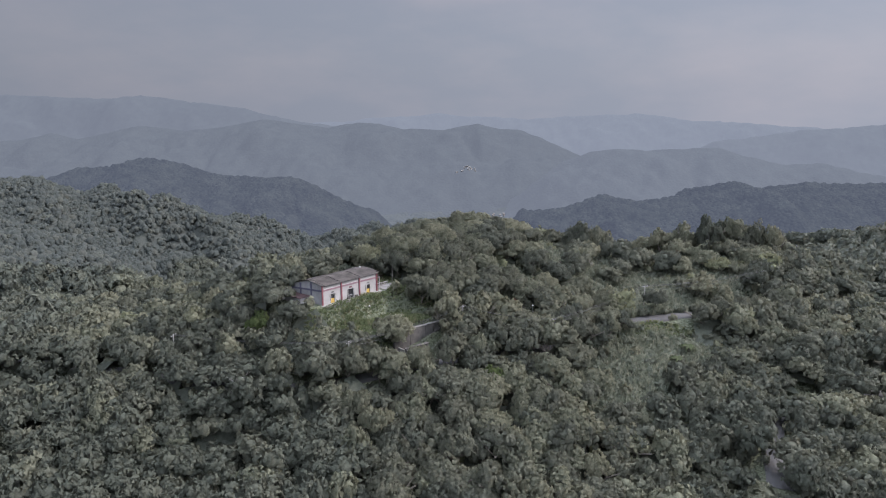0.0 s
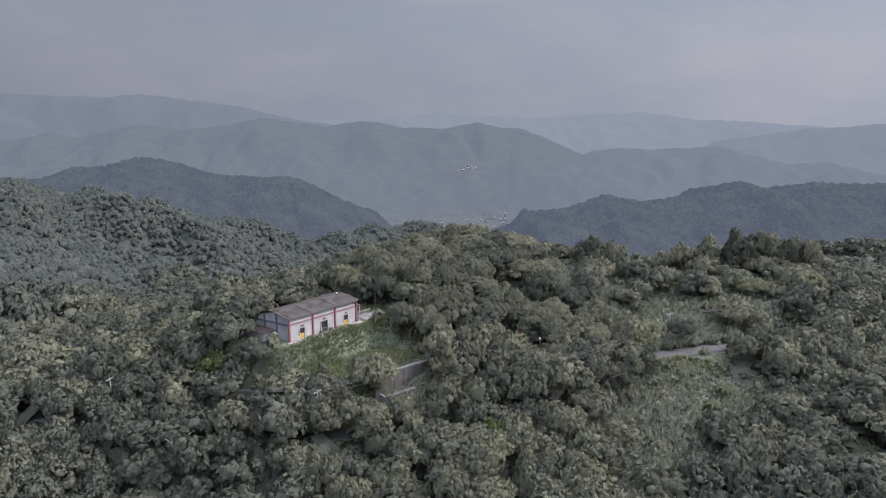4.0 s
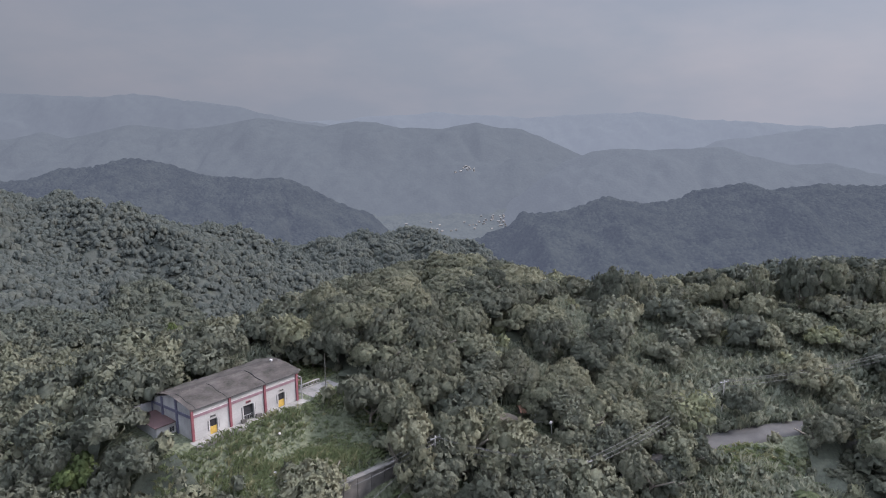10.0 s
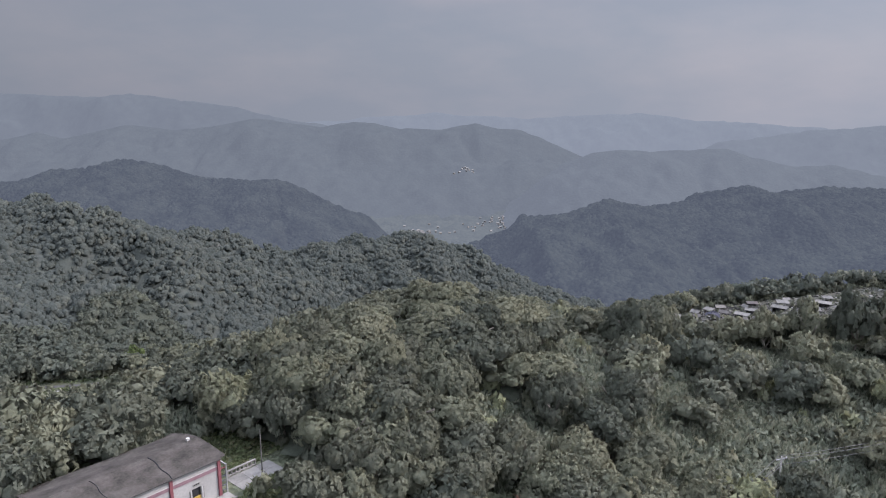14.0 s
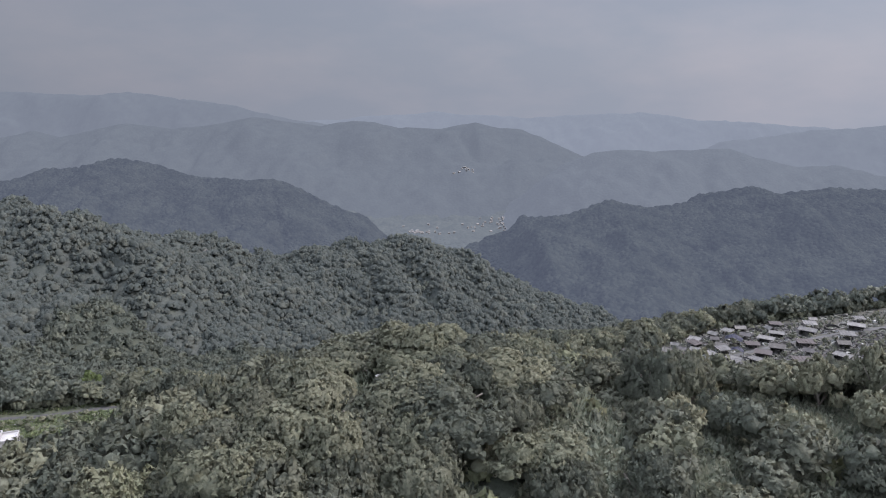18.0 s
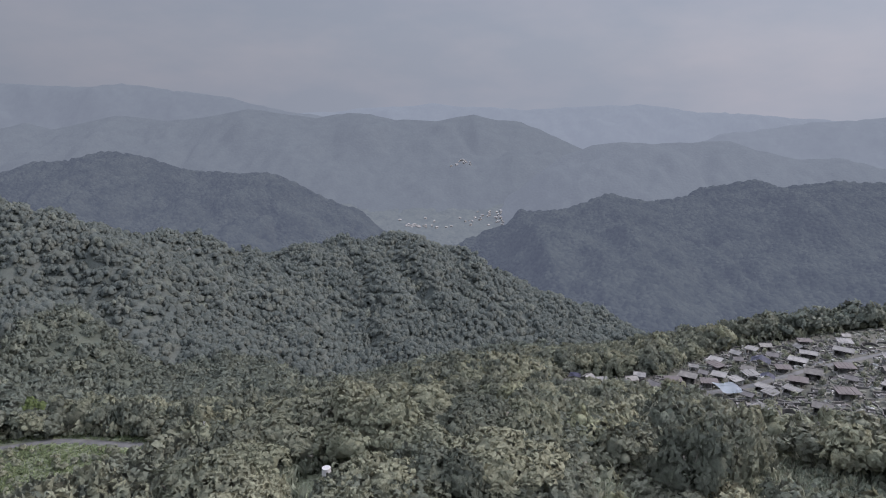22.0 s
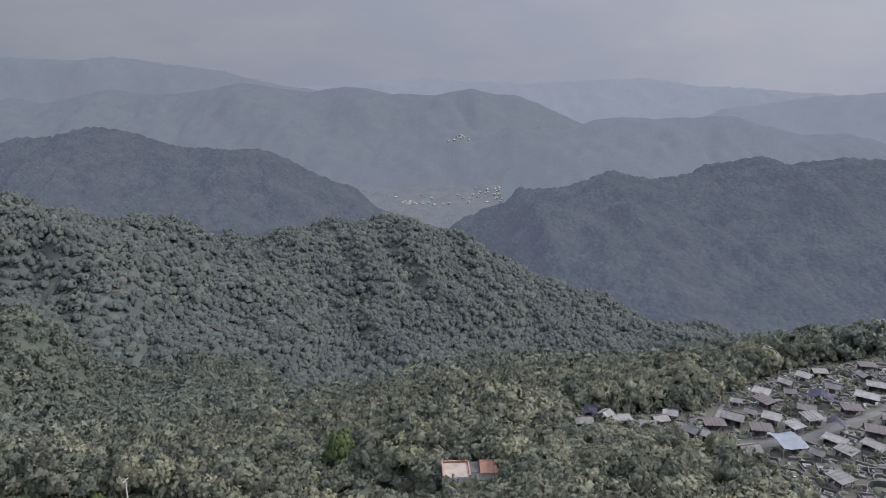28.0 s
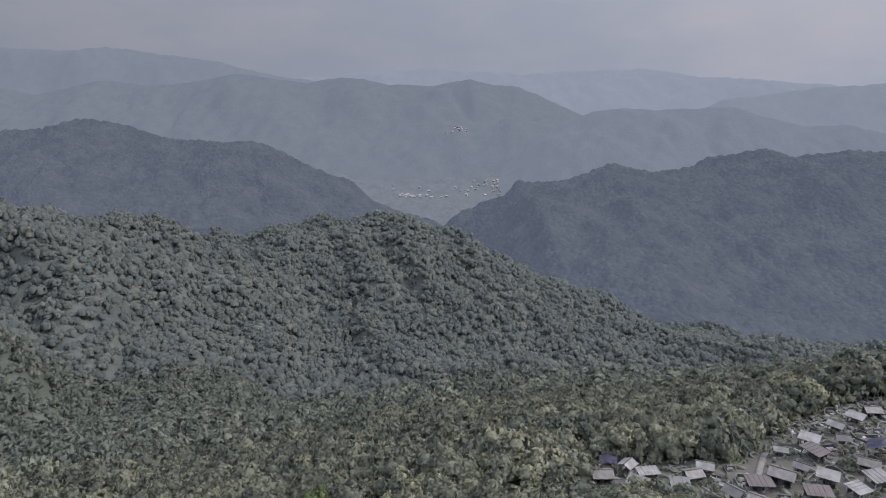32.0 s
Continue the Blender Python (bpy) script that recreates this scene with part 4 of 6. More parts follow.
tint = np.clip(tint * (1 - 0.4 * far_shade) - 0.17 * far_shade, 0, 1)
zz = land(spots[:, 0], spots[:, 1])
near = (dist < 146) & (spots[:, 1] < 138)
order = np.argsort(np.abs(spots[:, 0] - 38) + 0.35 * np.abs(spots[:, 1] - 5))
singles = [i for i in order if near[i] and spots[i, 1] < 92][:285]
LABELS = ["broad-leaved tree with a dense dark green crown on the slope", "spreading green tree in the hillside wood", "bushy olive-green tree crowded by its neighbours", "rounded mid-green tree on the steep slope"]
for k, i in enumerate(singles):
    tree(spots[i, 0], spots[i, 1], radius[i], height[i], int(rng.randint(0, 1000)), LABELS[int(tint[i] * 3.99)], crown=FINE_MESHES[k % 4] if 18 < spots[i, 1] < 90 and 2 < spots[i, 0] < 84 else None)
left = np.ones(len(spots), bool)
left[singles] = False


def stand(mask, shapes, name, label, drop=0.08, grow=0.64, material=leaf_wood):
    st = Stuff()
    ids = np.where(mask & left)[0]
    pick = rng.randint(0, len(shapes), len(ids))
    for k, shape in enumerate(shapes):
        sel = ids[pick == k]
        if len(sel) == 0:
            continue
        v, f = shape
        place = np.column_stack([spots[sel], zz[sel] + height[sel] * drop])
        st.add(v, f, place, radius[sel], tint[sel], rng, height[sel] * grow)
    return st.build(name, material, label, "woods")


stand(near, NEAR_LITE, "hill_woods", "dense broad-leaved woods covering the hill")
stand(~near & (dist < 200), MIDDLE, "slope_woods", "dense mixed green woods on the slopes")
stand((dist >= 200) & (dist < 345), FAR_A, "valley_woods", "continuous woods across the valley side, their green tinted with haze", material=leaf_valley_hazed)
stand(dist >= 345, FAR_B, "far_woods", "far wooded ridge of many small round crowns tinted with blue haze", 0.14, 0.72, leaf_ridge_hazed)

def canopy(step, mask, z_of, name, label, material):
    """One uneven leafy surface over part of the woods."""
    gx, gy = np.meshgrid(np.arange(-640, 640, step), np.arange(-80, 860, step))
    gx, gy = gx + 0.5 * step * (value_noise(gx * 0.9, gy * 0.9) - 0.5), gy + 0.5 * step * (value_noise(gy * 0.9 + 40, gx * 0.9) - 0.5)
    keep = seen_ground(gx, gy) & mask(reach(gx, gy)) & ~open_ground(gx, gy)
    short = (gx > 58) & (gx < 100) & (gy > 146) & (gy < 179) | (gx > -118) & (gx < 12) & (gy > 94) & (gy < 154) | (np.abs(gx - 48) < 9) & (gy > 74) & (gy < 138)
    z = np.where((reedy(gx, gy) > 0.0) | short, land(gx, gy) - 1, z_of(gx, gy))
    idx = np.arange(gx.size).reshape(gx.shape)
    ok = keep[:-1, :-1] & keep[:-1, 1:] & keep[1:, 1:] & keep[1:, :-1]
    faces = np.stack([idx[:-1, :-1], idx[:-1, 1:], idx[1:, 1:], idx[1:, :-1]], -1)[ok]
    live = np.unique(faces)
    renum = np.full(gx.size, -1)
    renum[live] = np.arange(len(live))
    v = np.stack([gx, gy, z], -1).reshape(-1, 3)[live]
    ob = new(name, np_mesh(name, v, renum[faces], material, True, far_tint(v[:, 0], v[:, 1])))
    tagged(ob, label, "woods", kind="stuff")


def far_tint(x, y):
    return np.clip(0.75 * fractal(x / 9 + 5, y / 9, 2) + 0.35 * (fractal(x / 70, y / 70 + 9, 2) - 0.4), 0, 1)


def crowned(x, y):
    return land(x, y) + 1.7 + crown_relief(x, y, 6.4) * 2.4 + (fractal(x / 3.1, y / 3.1, 2) - 0.37) * 2.5


canopy(3.4, lambda d: d < 205, lambda x, y: land(x, y) + 1.1 + (fractal(x / 3.1, y / 3.1, 2) - 0.37) * 4.5, "canopy", "closed leafy understorey of the slope woods, coloured dark for gap shade", leaf_gap_shade)
canopy(3.0, lambda d: (d > 197) & (d < 350), crowned, "valley_canopy", "closed leafy understorey on the valley side, darkened for gap shade", canopy_valley_dim)
canopy(2.6, lambda d: d > 342, crowned, "ridge_canopy", "closed leafy understorey on the far ridge, tinted with blue haze", canopy_ridge_hazed)


def outer_woods(step, cell):
    """The woods go on to all sides, past the fan of land that is seen closely: one sheet of crowns."""
    gx, gy = np.meshgrid(np.arange(-520, 600, step), np.arange(-400, 800, step))
    keep = ~seen_ground(gx, gy) & (gy < np.interp(gx, [-700, -400, -172, -48, 100, 300, 600], [500, 500, 560, 660, 690, 730, 770]))
    z = land(gx, gy) + 2.5 + crown_relief(gx, gy, cell) * 7.0 + (fractal(gx / 4, gy / 4, 2) - 0.4) * 4.0
    idx = np.arange(gx.size).reshape(gx.shape)
    ok = keep[:-1, :-1] & keep[:-1, 1:] & keep[1:, 1:] & keep[1:, :-1]
    faces = np.stack([idx[:-1, :-1], idx[:-1, 1:], idx[1:, 1:], idx[1:, :-1]], -1)[ok]
    live = np.unique(faces)
    renum = np.full(gx.size, -1)
    renum[live] = np.arange(len(live))
    v = np.stack([gx, gy, z], -1).reshape(-1, 3)[live]
    ob = new("outer_woods", np_mesh("outer_woods", v, renum[faces], canopy_valley_dim, True, 0.6 * far_tint(v[:, 0], v[:, 1])))
    tagged(ob, "unbroken green woods on the hills all round", "woods", kind="stuff")


outer_woods(3.2, 8.5)
# thickets along the edges of the clearings
edge = grid_places(-125, 222, 80, 240, 1.9, rng)
rim = np.minimum(line_gap(edge[:, 0], edge[:, 1], GRAVES + GRAVES[:1]), np.minimum(line_gap(edge[:, 0], edge[:, 1], CLEARING + CLEARING[:1]), np.hypot(edge[:, 0] - 51, edge[:, 1] - 151) - 6.5))
edge = edge[(rim < 4.0) & ~inside(edge[:, 0], edge[:, 1], GRAVES) & (line_gap(edge[:, 0], edge[:, 1], LANE) > 3.4) & (np.hypot(edge[:, 0] - 51, edge[:, 1] - 151) > 7.0)]
st = Stuff()
for k in range(3):
    b = edge[k::3]
    v, f = crown_shape(45, 320 + k, 3, 0.8, 0.95, 0.62, 0.9, 6)
    r = 1.1 + 1.1 * rng.rand(len(b))
    st.add(v, f, np.column_stack([b, land(b[:, 0], b[:, 1]) - 0.4]), r, rng.rand(len(b)) * 0.8, rng, r * 1.6)
st.build("thicket", leaf_wood, "leafy thickets along the edges of the clearings", "bushes")

# low bushes and saplings between the trees
bush = np.concatenate([grid_places(-70, 150, -84, 110, 3.5, rng), grid_places(-48, 0, 126, 148, 2.4, rng)])
bush = bush[seen_ground(bush[:, 0], bush[:, 1]) & ~open_ground(bush[:, 0], bush[:, 1], True) & ((reach(bush[:, 0], bush[:, 1]) < 150) | (bush[:, 1] > 120))]
bush = bush[rng.rand(len(bush)) < np.where(reedy(bush[:, 0], bush[:, 1]) > 0.1, 0.2, 0.65) * np.where((hall_uv(bush[:, 0], bush[:, 1])[0] > 1) & (hall_uv(bush[:, 0], bush[:, 1])[0] < 21) & (hall_uv(bush[:, 0], bush[:, 1])[1] > -14), 0.16, 1.0)]
low = [crown_shape(60, 300 + k, 3, 0.8, 0.95, 0.62, 0.9, 6) for k in range(4)]
st = Stuff()
for k in range(4):
    b = bush[k::4]
    v, f = low[k]
    r = 0.9 + 1.1 * rng.rand(len(b))
    st.add(v, f, np.column_stack([b, land(b[:, 0], b[:, 1]) - 0.2]), r, np.clip(rng.rand(len(b)) * 0.95, 0, 1), rng, r * 1.5)
st.build("bushes", leaf_wood, "low green bushes filling the gaps between trees", "bushes")

# silver grass and canes
cane = grid_places(-15, 142, -30, 124, 0.85, rng)
k = reedy(cane[:, 0], cane[:, 1])
cane = cane[(k > 0.25 * rng.rand(len(cane))) & ~open_ground(cane[:, 0], cane[:, 1], True)]
st = Stuff()
for k in range(5):
    b = cane[k::5]
    v, f = reed_shape(10, 400 + k, 1.0, 0.6, 0.055, 4, 0.5)
    r = 1.0 + 0.4 * rng.rand(len(b))
    st.add(v, f, np.column_stack([b, land(b[:, 0], b[:, 1]) - 0.1]), r, rng.rand(len(b)), rng, 1.3 + 3.4 * fractal(b[:, 0] / 5, b[:, 1] / 5, 3) ** 1.5 + 0.9 * rng.rand(len(b)) ** 2)
st.build("silver_grass", leaf_reed, "tall grey-green silver grass and canes in a thicket", "tall grass")

# dense cushions of cane leaves below the tall blades
brake = grid_places(-15, 142, -30, 124, 1.75, rng)
k = reedy(brake[:, 0], brake[:, 1])
brake = brake[(k > 0.2 * rng.rand(len(brake))) & ~open_ground(brake[:, 0], brake[:, 1], True)]
st = Stuff()
for k in range(4):
    b = brake[k::4]
    v, f = crown_shape(40, 360 + k, 2, 0.7, 0.8)
    r = 1.0 + 0.6 * rng.rand(len(b))
    st.add(v, f, np.column_stack([b, land(b[:, 0], b[:, 1]) - 0.3]), r, rng.rand(len(b)) * 0.9, rng, 1.0 + 1.6 * fractal(b[:, 0] / 5, b[:, 1] / 5, 3))
st.build("cane_brake", leaf_cane, "dense grey-green cane leaves covering the open slope", "tall grass")

# weeds on the terrace before the hall, and round the clearings
weed = grid_places(-10, 40, -20, 30, 0.6, rng)
u, w = hall_uv(weed[:, 0], weed[:, 1])
weed = weed[((u > -9) & (u < 26) & (w > -16) & (w < -1.6) | (u > 18.6) & (u < 32) & (w > 3.4) & (w < 17)) & (line_gap(weed[:, 0], weed[:, 1], ROAD) > 3.2)]
st = Stuff()
for k in range(4):
    b = weed[k::4]
    v, f = reed_shape(11, 500 + k, 1.0, 0.7, 0.05, 3, 0.35)
    st.add(v, f, np.column_stack([b, land(b[:, 0], b[:, 1]) - 0.05]), 0.7 + 0.5 * rng.rand(len(b)), rng.rand(len(b)), rng, 0.4 + 1.5 * fractal(b[:, 0] / 4, b[:, 1] / 4, 2) ** 2 * 2)
field = grid_places(-112, -2, 126, 170, 0.95, rng)
field = field[inside(field[:, 0], field[:, 1], CLEARING) & (line_gap(field[:, 0], field[:, 1], LANE) > 1.9) & (np.hypot(field[:, 0] + 84.5, field[:, 1] - 134.5) > 9) & (np.hypot(field[:, 0] + 29, field[:, 1] - 150) > 5.5) & ~((field[:, 0] > -22) & (field[:, 1] > 148))]
for k in range(3):
    b = field[k::3]
    v, f = reed_shape(9, 520 + k, 1.0, 0.9, 0.10, 3, 0.6)
    st.add(v, f, np.column_stack([b, land(b[:, 0], b[:, 1]) - 0.05]), 0.9 + 0.5 * rng.rand(len(b)), rng.rand(len(b)) * 0.7, rng, 0.35 + 1.3 * fractal(b[:, 0] / 5, b[:, 1] / 5, 2) ** 2 * 2)
r3 = np.random.RandomState(77)
verge = grid_places(72, 96, 1, 18, 0.62, r3)
verge = verge[line_gap(verge[:, 0], verge[:, 1], ROAD) > 2.7]
for k in range(3):
    b = verge[k::3]
    v, f = reed_shape(11, 540 + k, 1.0, 0.7, 0.06, 3, 0.45)
    st.add(v, f, np.column_stack([b, land(b[:, 0], b[:, 1]) - 0.05]), 0.8 + 0.5 * r3.rand(len(b)), r3.rand(len(b)), r3, 0.4 + 1.4 * fractal(b[:, 0] / 4, b[:, 1] / 4, 2) ** 2 * 2)
st.build("weeds", leaf_grass, "rank green weeds and grass on the terraced slope", "grass")


# ---- the hall on the hill ----
HALL = Matrix(((U[0], W[0], 0, 0), (U[1], W[1], 0, 0), (0, 0, 1, 0), (0, 0, 0, 1)))    # x along the front, y into the hall
LONG, DEEP, EAVE, PEAK, RIDGE, BACK = 17.7, 11.6, 4.75, 5.45, 5.0, 3.5      # the roof falls further to the back


def build_hall():
    hall = empty("hall", HALL, "long whitewashed hall with red pilasters and a grey gabled roof", "building")
    bm = bmesh.new()
    doors = [(3.2, 1.15, 2.25), (8.95, 1.75, 2.35), (14.8, 1.15, 2.25)]
    x = 0.0
    for c, wd, ht in doors:
        box(bm, x, c - wd / 2, 0, 0.25, -0.3, EAVE)
        box(bm, c - wd / 2, c + wd / 2, 0, 0.25, ht, EAVE)
        x = c + wd / 2
    box(bm, x, LONG, 0, 0.25, -0.3, EAVE)
    part("front_wall", bm, white_wall, hall)
    part("back_wall", boxed(0, LONG, DEEP - 0.25, DEEP, -0.3, BACK), white_wall, hall)
    for at, nm in ((0.0, "gable_wall"), (LONG - 0.25, "gable_wall")):
        part(nm, prism(bmesh.new(), [(0.25, -0.3), (DEEP - 0.25, -0.3), (DEEP - 0.25, BACK), (RIDGE, PEAK - 0.1), (0.25, EAVE)], 0.25, at), stained_shade_plaster, hall, "gable wall with stains, coloured grey in place of shade")
    part("floor_slab", boxed(0.25, LONG - 0.25, 0.25, DEEP - 0.25, -0.3, 0.02), concrete, hall)
    # added screen, coloured near-black so the room behind the doors looks unlit
    part("inner_screen", boxed(0.4, LONG - 0.4, 2.4, 2.5, 0.02, 4.4), near_black, hall, "near-black screen in the hall, standing in for the unlit room")
    for u in (0.0, 5.9, 11.8, LONG):
        part("pilaster", boxed(u - 0.19, u + 0.19, -0.22, 0.06, -0.3, EAVE - 0.02, bevel=0.02), red_paint, hall, "faded red pilaster")
    for a, b in ((0.19, 5.71), (6.09, 11.61), (11.99, LONG - 0.19)):
        part("band", boxed(a, b, -0.07, 0.03, 3.35, 3.75), mauve_paint, hall, "faded mauve band below the eave")
        part("eave_strip", boxed(a, b, -0.05, 0.02, 3.76, 3.84), white_tile, hall)
    for w, top in ((4.0, 5.1), (8.1, 4.35), (DEEP - 0.15, 3.3)):
        part("gable_pilaster", boxed(-0.2, 0.06, w - 0.2, w + 0.2, -0.3, top), slate_paint, hall, "slate-blue gable pilaster")
    for a, b in ((0.1, 3.8), (4.2, 7.9), (8.3, DEEP - 0.3)):
        za, zb = 3.72 - 0.075 * a, 3.72 - 0.075 * b
        part("gable_band", prism(bmesh.new(), [(a, za - 0.42), (b, zb - 0.42), (b, zb), (a, za)], 0.11, -0.08), slate_paint, hall, "slate-blue band on the gable")
    for a in (0.12, LONG + 0.05):
        part("corner_post", boxed(a - 0.05, a + 0.15, -0.05, 0.1, 0, EAVE - 0.1), red_paint, hall)
    # roof: two felted slopes that sag between the frames and turn up at the gable edges
    for side in (0, 1):
        y_e, z_e = (-0.32, EAVE + 0.02) if side == 0 else (DEEP + 0.4, BACK + 0.05)
        nx, ny = 36, 10
        bm = bmesh.new()
        rows = []
        r = random.Random(side)
        for j in range(ny + 1):
            row = []
            for i in range(nx + 1):
                q = j / ny
                s_ = i / nx
                xx = -0.45 + (LONG + 0.95) * s_ + (0.35 * (1 - q) * max(0.0, s_ * 12 - 11) if side == 0 else 0)
                zz_ = z_e + (PEAK - z_e) * (1 - (1 - q) ** 1.35) - 0.06 * math.sin(s_ * 3 * math.pi) ** 2 * (1 - q) + r.uniform(-0.03, 0.03)
                zz_ += 0.16 * max(0.0, abs(2 * s_ - 1) * 8 - 7)
                row.append(bm.verts.new((xx, y_e + (RIDGE - y_e) * q, zz_)))
            rows.append(row)
        for a, b in zip(rows, rows[1:]):
            for i in range(nx):
                bm.faces.new((a[i], a[i + 1], b[i + 1], b[i]))
        bmesh.ops.solidify(bm, geom=bm.faces[:], thickness=0.12)
        part("roof_slope", bm, roof_grey, hall, "weathered dark grey roof slope", True)
    # roof seams: the shadow line of each is put into the tube's colour
    for u, wide_ in ((5.4, 0.045), (11.9, 0.07), (0.5, 0.05)):
        bm = bmesh.new()
        pts_ = []
        for k in range(9):
            q = k / 8
            pts_.append((u + 0.10 * math.sin(k * 1.3), -0.3 + (RIDGE + 0.25) * q, EAVE + 0.04 + (PEAK - EAVE) * (1 - (1 - q) ** 1.35)))
        tube(bm, pts_, [wide_] * 9, 5)
        part("roof_seam", bm, near_black, hall, "raised seam across the roof, its shadow line coloured near-black")
    part("eave_board", boxed(-0.3, LONG + 0.3, -0.34, -0.27, EAVE - 0.14, EAVE - 0.02), roof_dark, hall)
    for c, wd, ht in doors:
        wide = wd > 1.5
        if wide:
            # solid near-black panel fills the doorway in place of interior shade
            d = part("doorway", boxed(c - wd / 2, c + wd / 2, 0.28, 0.34, 0.02, ht), near_black, hall, "near-black panel in the wide doorway, coloured as the unlit inside")
            part("railing", boxed(c - wd / 2 + 0.1, c + wd / 2 - 0.1, 0.12, 0.16, 0.75, 0.82), grey_metal, d)
            for q in range(6):
                part("baluster", boxed(c - wd / 2 + 0.15 + q * 0.29, c - wd / 2 + 0.18 + q * 0.29, 0.12, 0.15, 0.02, 0.76), grey_metal, d)
        else:
            d = part("door_leaf", boxed(c - wd / 2, c + wd / 2, 0.1, 0.16, 0.02, 1.12, bevel=0.01), yellow_paint, hall, "ochre-yellow half door")
            for q in range(1, 4):
                part("batten", boxed(c - wd / 2 + q * wd / 4 - 0.02, c - wd / 2 + q * wd / 4 + 0.02, 0.085, 0.105, 0.06, 1.08), yellow_paint, d)
            # another near-black panel, its colour giving the darkness over the half door
            part("transom", boxed(c - wd / 2, c + wd / 2, 0.20, 0.26, 1.12, ht), near_black, hall, "near-black panel above the half door, coloured as an unlit opening")
        for sgn in (-1, 1):
            e = c + sgn * (wd / 2 + 0.13)
            part("shutter", boxed(e - 0.11, e + 0.11, -0.10, -0.03, 0.75 if not wide else 0.5, ht - 0.05, bevel=0.01), white_tile, hall, "narrow white shutter")
            part("shutter_edge", boxed(e + sgn * 0.12 - 0.03, e + sgn * 0.12 + 0.03, -0.10, 0.0, 0.75 if not wide else 0.5, ht - 0.05), dark_stone, hall)
        plate = part("name_plate", boxed(c - 0.42, c + 0.42, -0.09, -0.01, ht + 0.32, ht + 0.66, bevel=0.01), concrete if not wide else red_paint, hall, "small plate above the door with unreadable writing")
        for q in range(3):
            part("writing_bar", boxed(c - 0.32 + q * 0.24, c - 0.16 + q * 0.24, -0.105, -0.085, ht + 0.41, ht + 0.57), near_black, plate)
    # lean-to against the gable
    part("lean_to_roof", prism(bmesh.new(), [(4.4, 1.55), (10.6, 1.45), (10.6, 1.55), (4.4, 1.65)], 3.2, -3.2), annex_red, hall, "rust-red sheet roof of the lean-to")
    part("lean_to_wall", boxed(-3.0, -2.85, 4.6, 10.4, -0.8, 1.46), stained_shade_plaster, hall)
    part("lean_to_wall", boxed(-2.85, -0.05, 4.6, 4.72, -0.8, 1.52), white_wall, hall)
    w_ = part("lean_to_window", boxed(-1.0, -0.35, 4.55, 4.63, 0.3, 1.0), near_black, hall)
    part("window_bar", boxed(-0.70, -0.65, 4.53, 4.56, 0.3, 1.0), white_tile, w_)
    part("yard_wall", boxed(-3.3, -0.2, 11.3, 11.55, -0.8, 2.7), stained_shade_plaster, hall, "stained white yard wall behind the lean-to")
    part("vent_box", boxed(16.9, 17.25, RIDGE + 0.3, RIDGE + 0.7, PEAK - 0.3, PEAK + 0.25), white_tile, hall, "small white vent on the roof")
    # a few stacked pots and crates before the middle door
    for q, (cx, cy, s_) in enumerate(((7.6, -0.5, 0.28), (7.95, -0.45, 0.22), (10.2, -0.5, 0.3), (10.6, -0.42, 0.24), (9.9, -0.6, 0.2))):
        part("crate", boxed(cx - s_, cx + s_, cy - s_ * 0.7, cy + s_ * 0.7, 0.05, 0.05 + s_ * 2.0, bevel=0.03), dark_stone, hall, "dark stacked crate beside the doorway")
    # porch frame at the far end
    for a, b in ((LONG + 0.9, -0.1), (LONG + 0.9, 2.6)):
        part("porch_post", boxed(a - 0.08, a + 0.08, b - 0.08, b + 0.08, -0.1, 3.6), grey_metal, hall)
    part("porch_beam", boxed(LONG + 0.82, LONG + 0.98, -0.18, 2.68, 3.55, 3.7), grey_metal, hall)
    part("porch_panel", boxed(LONG + 0.2, LONG + 0.26, 0.4, 2.4, 0, 3.2), slate_paint, hall, "dark panel under the porch frame")
    part("porch_brace", boxed(LONG + 0.1, LONG + 0.9, -0.14, -0.06, 3.3, 3.42), red_paint, hall)
    for q in range(4):
        part("porch_rail", boxed(LONG + 0.26, LONG + 0.86, -0.12, -0.06, 0.5 + q * 0.6, 0.56 + q * 0.6), slate_paint, hall)
    return hall


build_hall()


def placed(name, m, label, category, group="", kind=""):
    return empty(name, m, label, category, group, kind)


def hall_at(u, w, z=0.0, turn=0.0):
    return HALL @ Matrix.Translation((u, w, z)) @ Matrix.Rotation(radians(turn), 4, "Z")


def build_walkway():
    o = placed("walkway", HALL, "cracked grey concrete walkway with a raised edge along the hall front", "walkway", kind="structure")
    for q in range(9):
        part("slab", boxed(-0.6 + q * 2.15, 1.53 + q * 2.15, -1.75, -0.02, -0.5, 0.03 + 0.02 * (q % 2), bevel=0.02), concrete, o)
    part("edge", boxed(-0.6, 18.8, -2.0, -1.77, -0.9, 0.18, bevel=0.03), pale_concrete, o)
    o2 = placed("court", hall_at(20.0, -1.2), "small pale concrete court beside the hall", "paving", kind="structure")
    for q in range(3):
        for r_ in range(2):
            part("slab", boxed(q * 2.1, q * 2.1 + 2.07, r_ * 1.9, r_ * 1.9 + 1.87, -0.4, 0.06), pale_concrete, o2)
    o3 = placed("low_wall", hall_at(20.4, 2.8), "low grey balustrade wall beside the court", "wall")
    part("rail", boxed(0, 4.2, 0, 0.28, 0.62, 0.8, bevel=0.02), pale_concrete, o3)
    part("foot", boxed(0, 4.2, 0.0, 0.28, -0.2, 0.16, bevel=0.02), pale_concrete, o3)
    for q in range(8):
        part("pier", boxed(0.04 + q * 0.57, 0.2 + q * 0.57, 0.05, 0.23, 0.16, 0.62), pale_concrete, o3)


build_walkway()


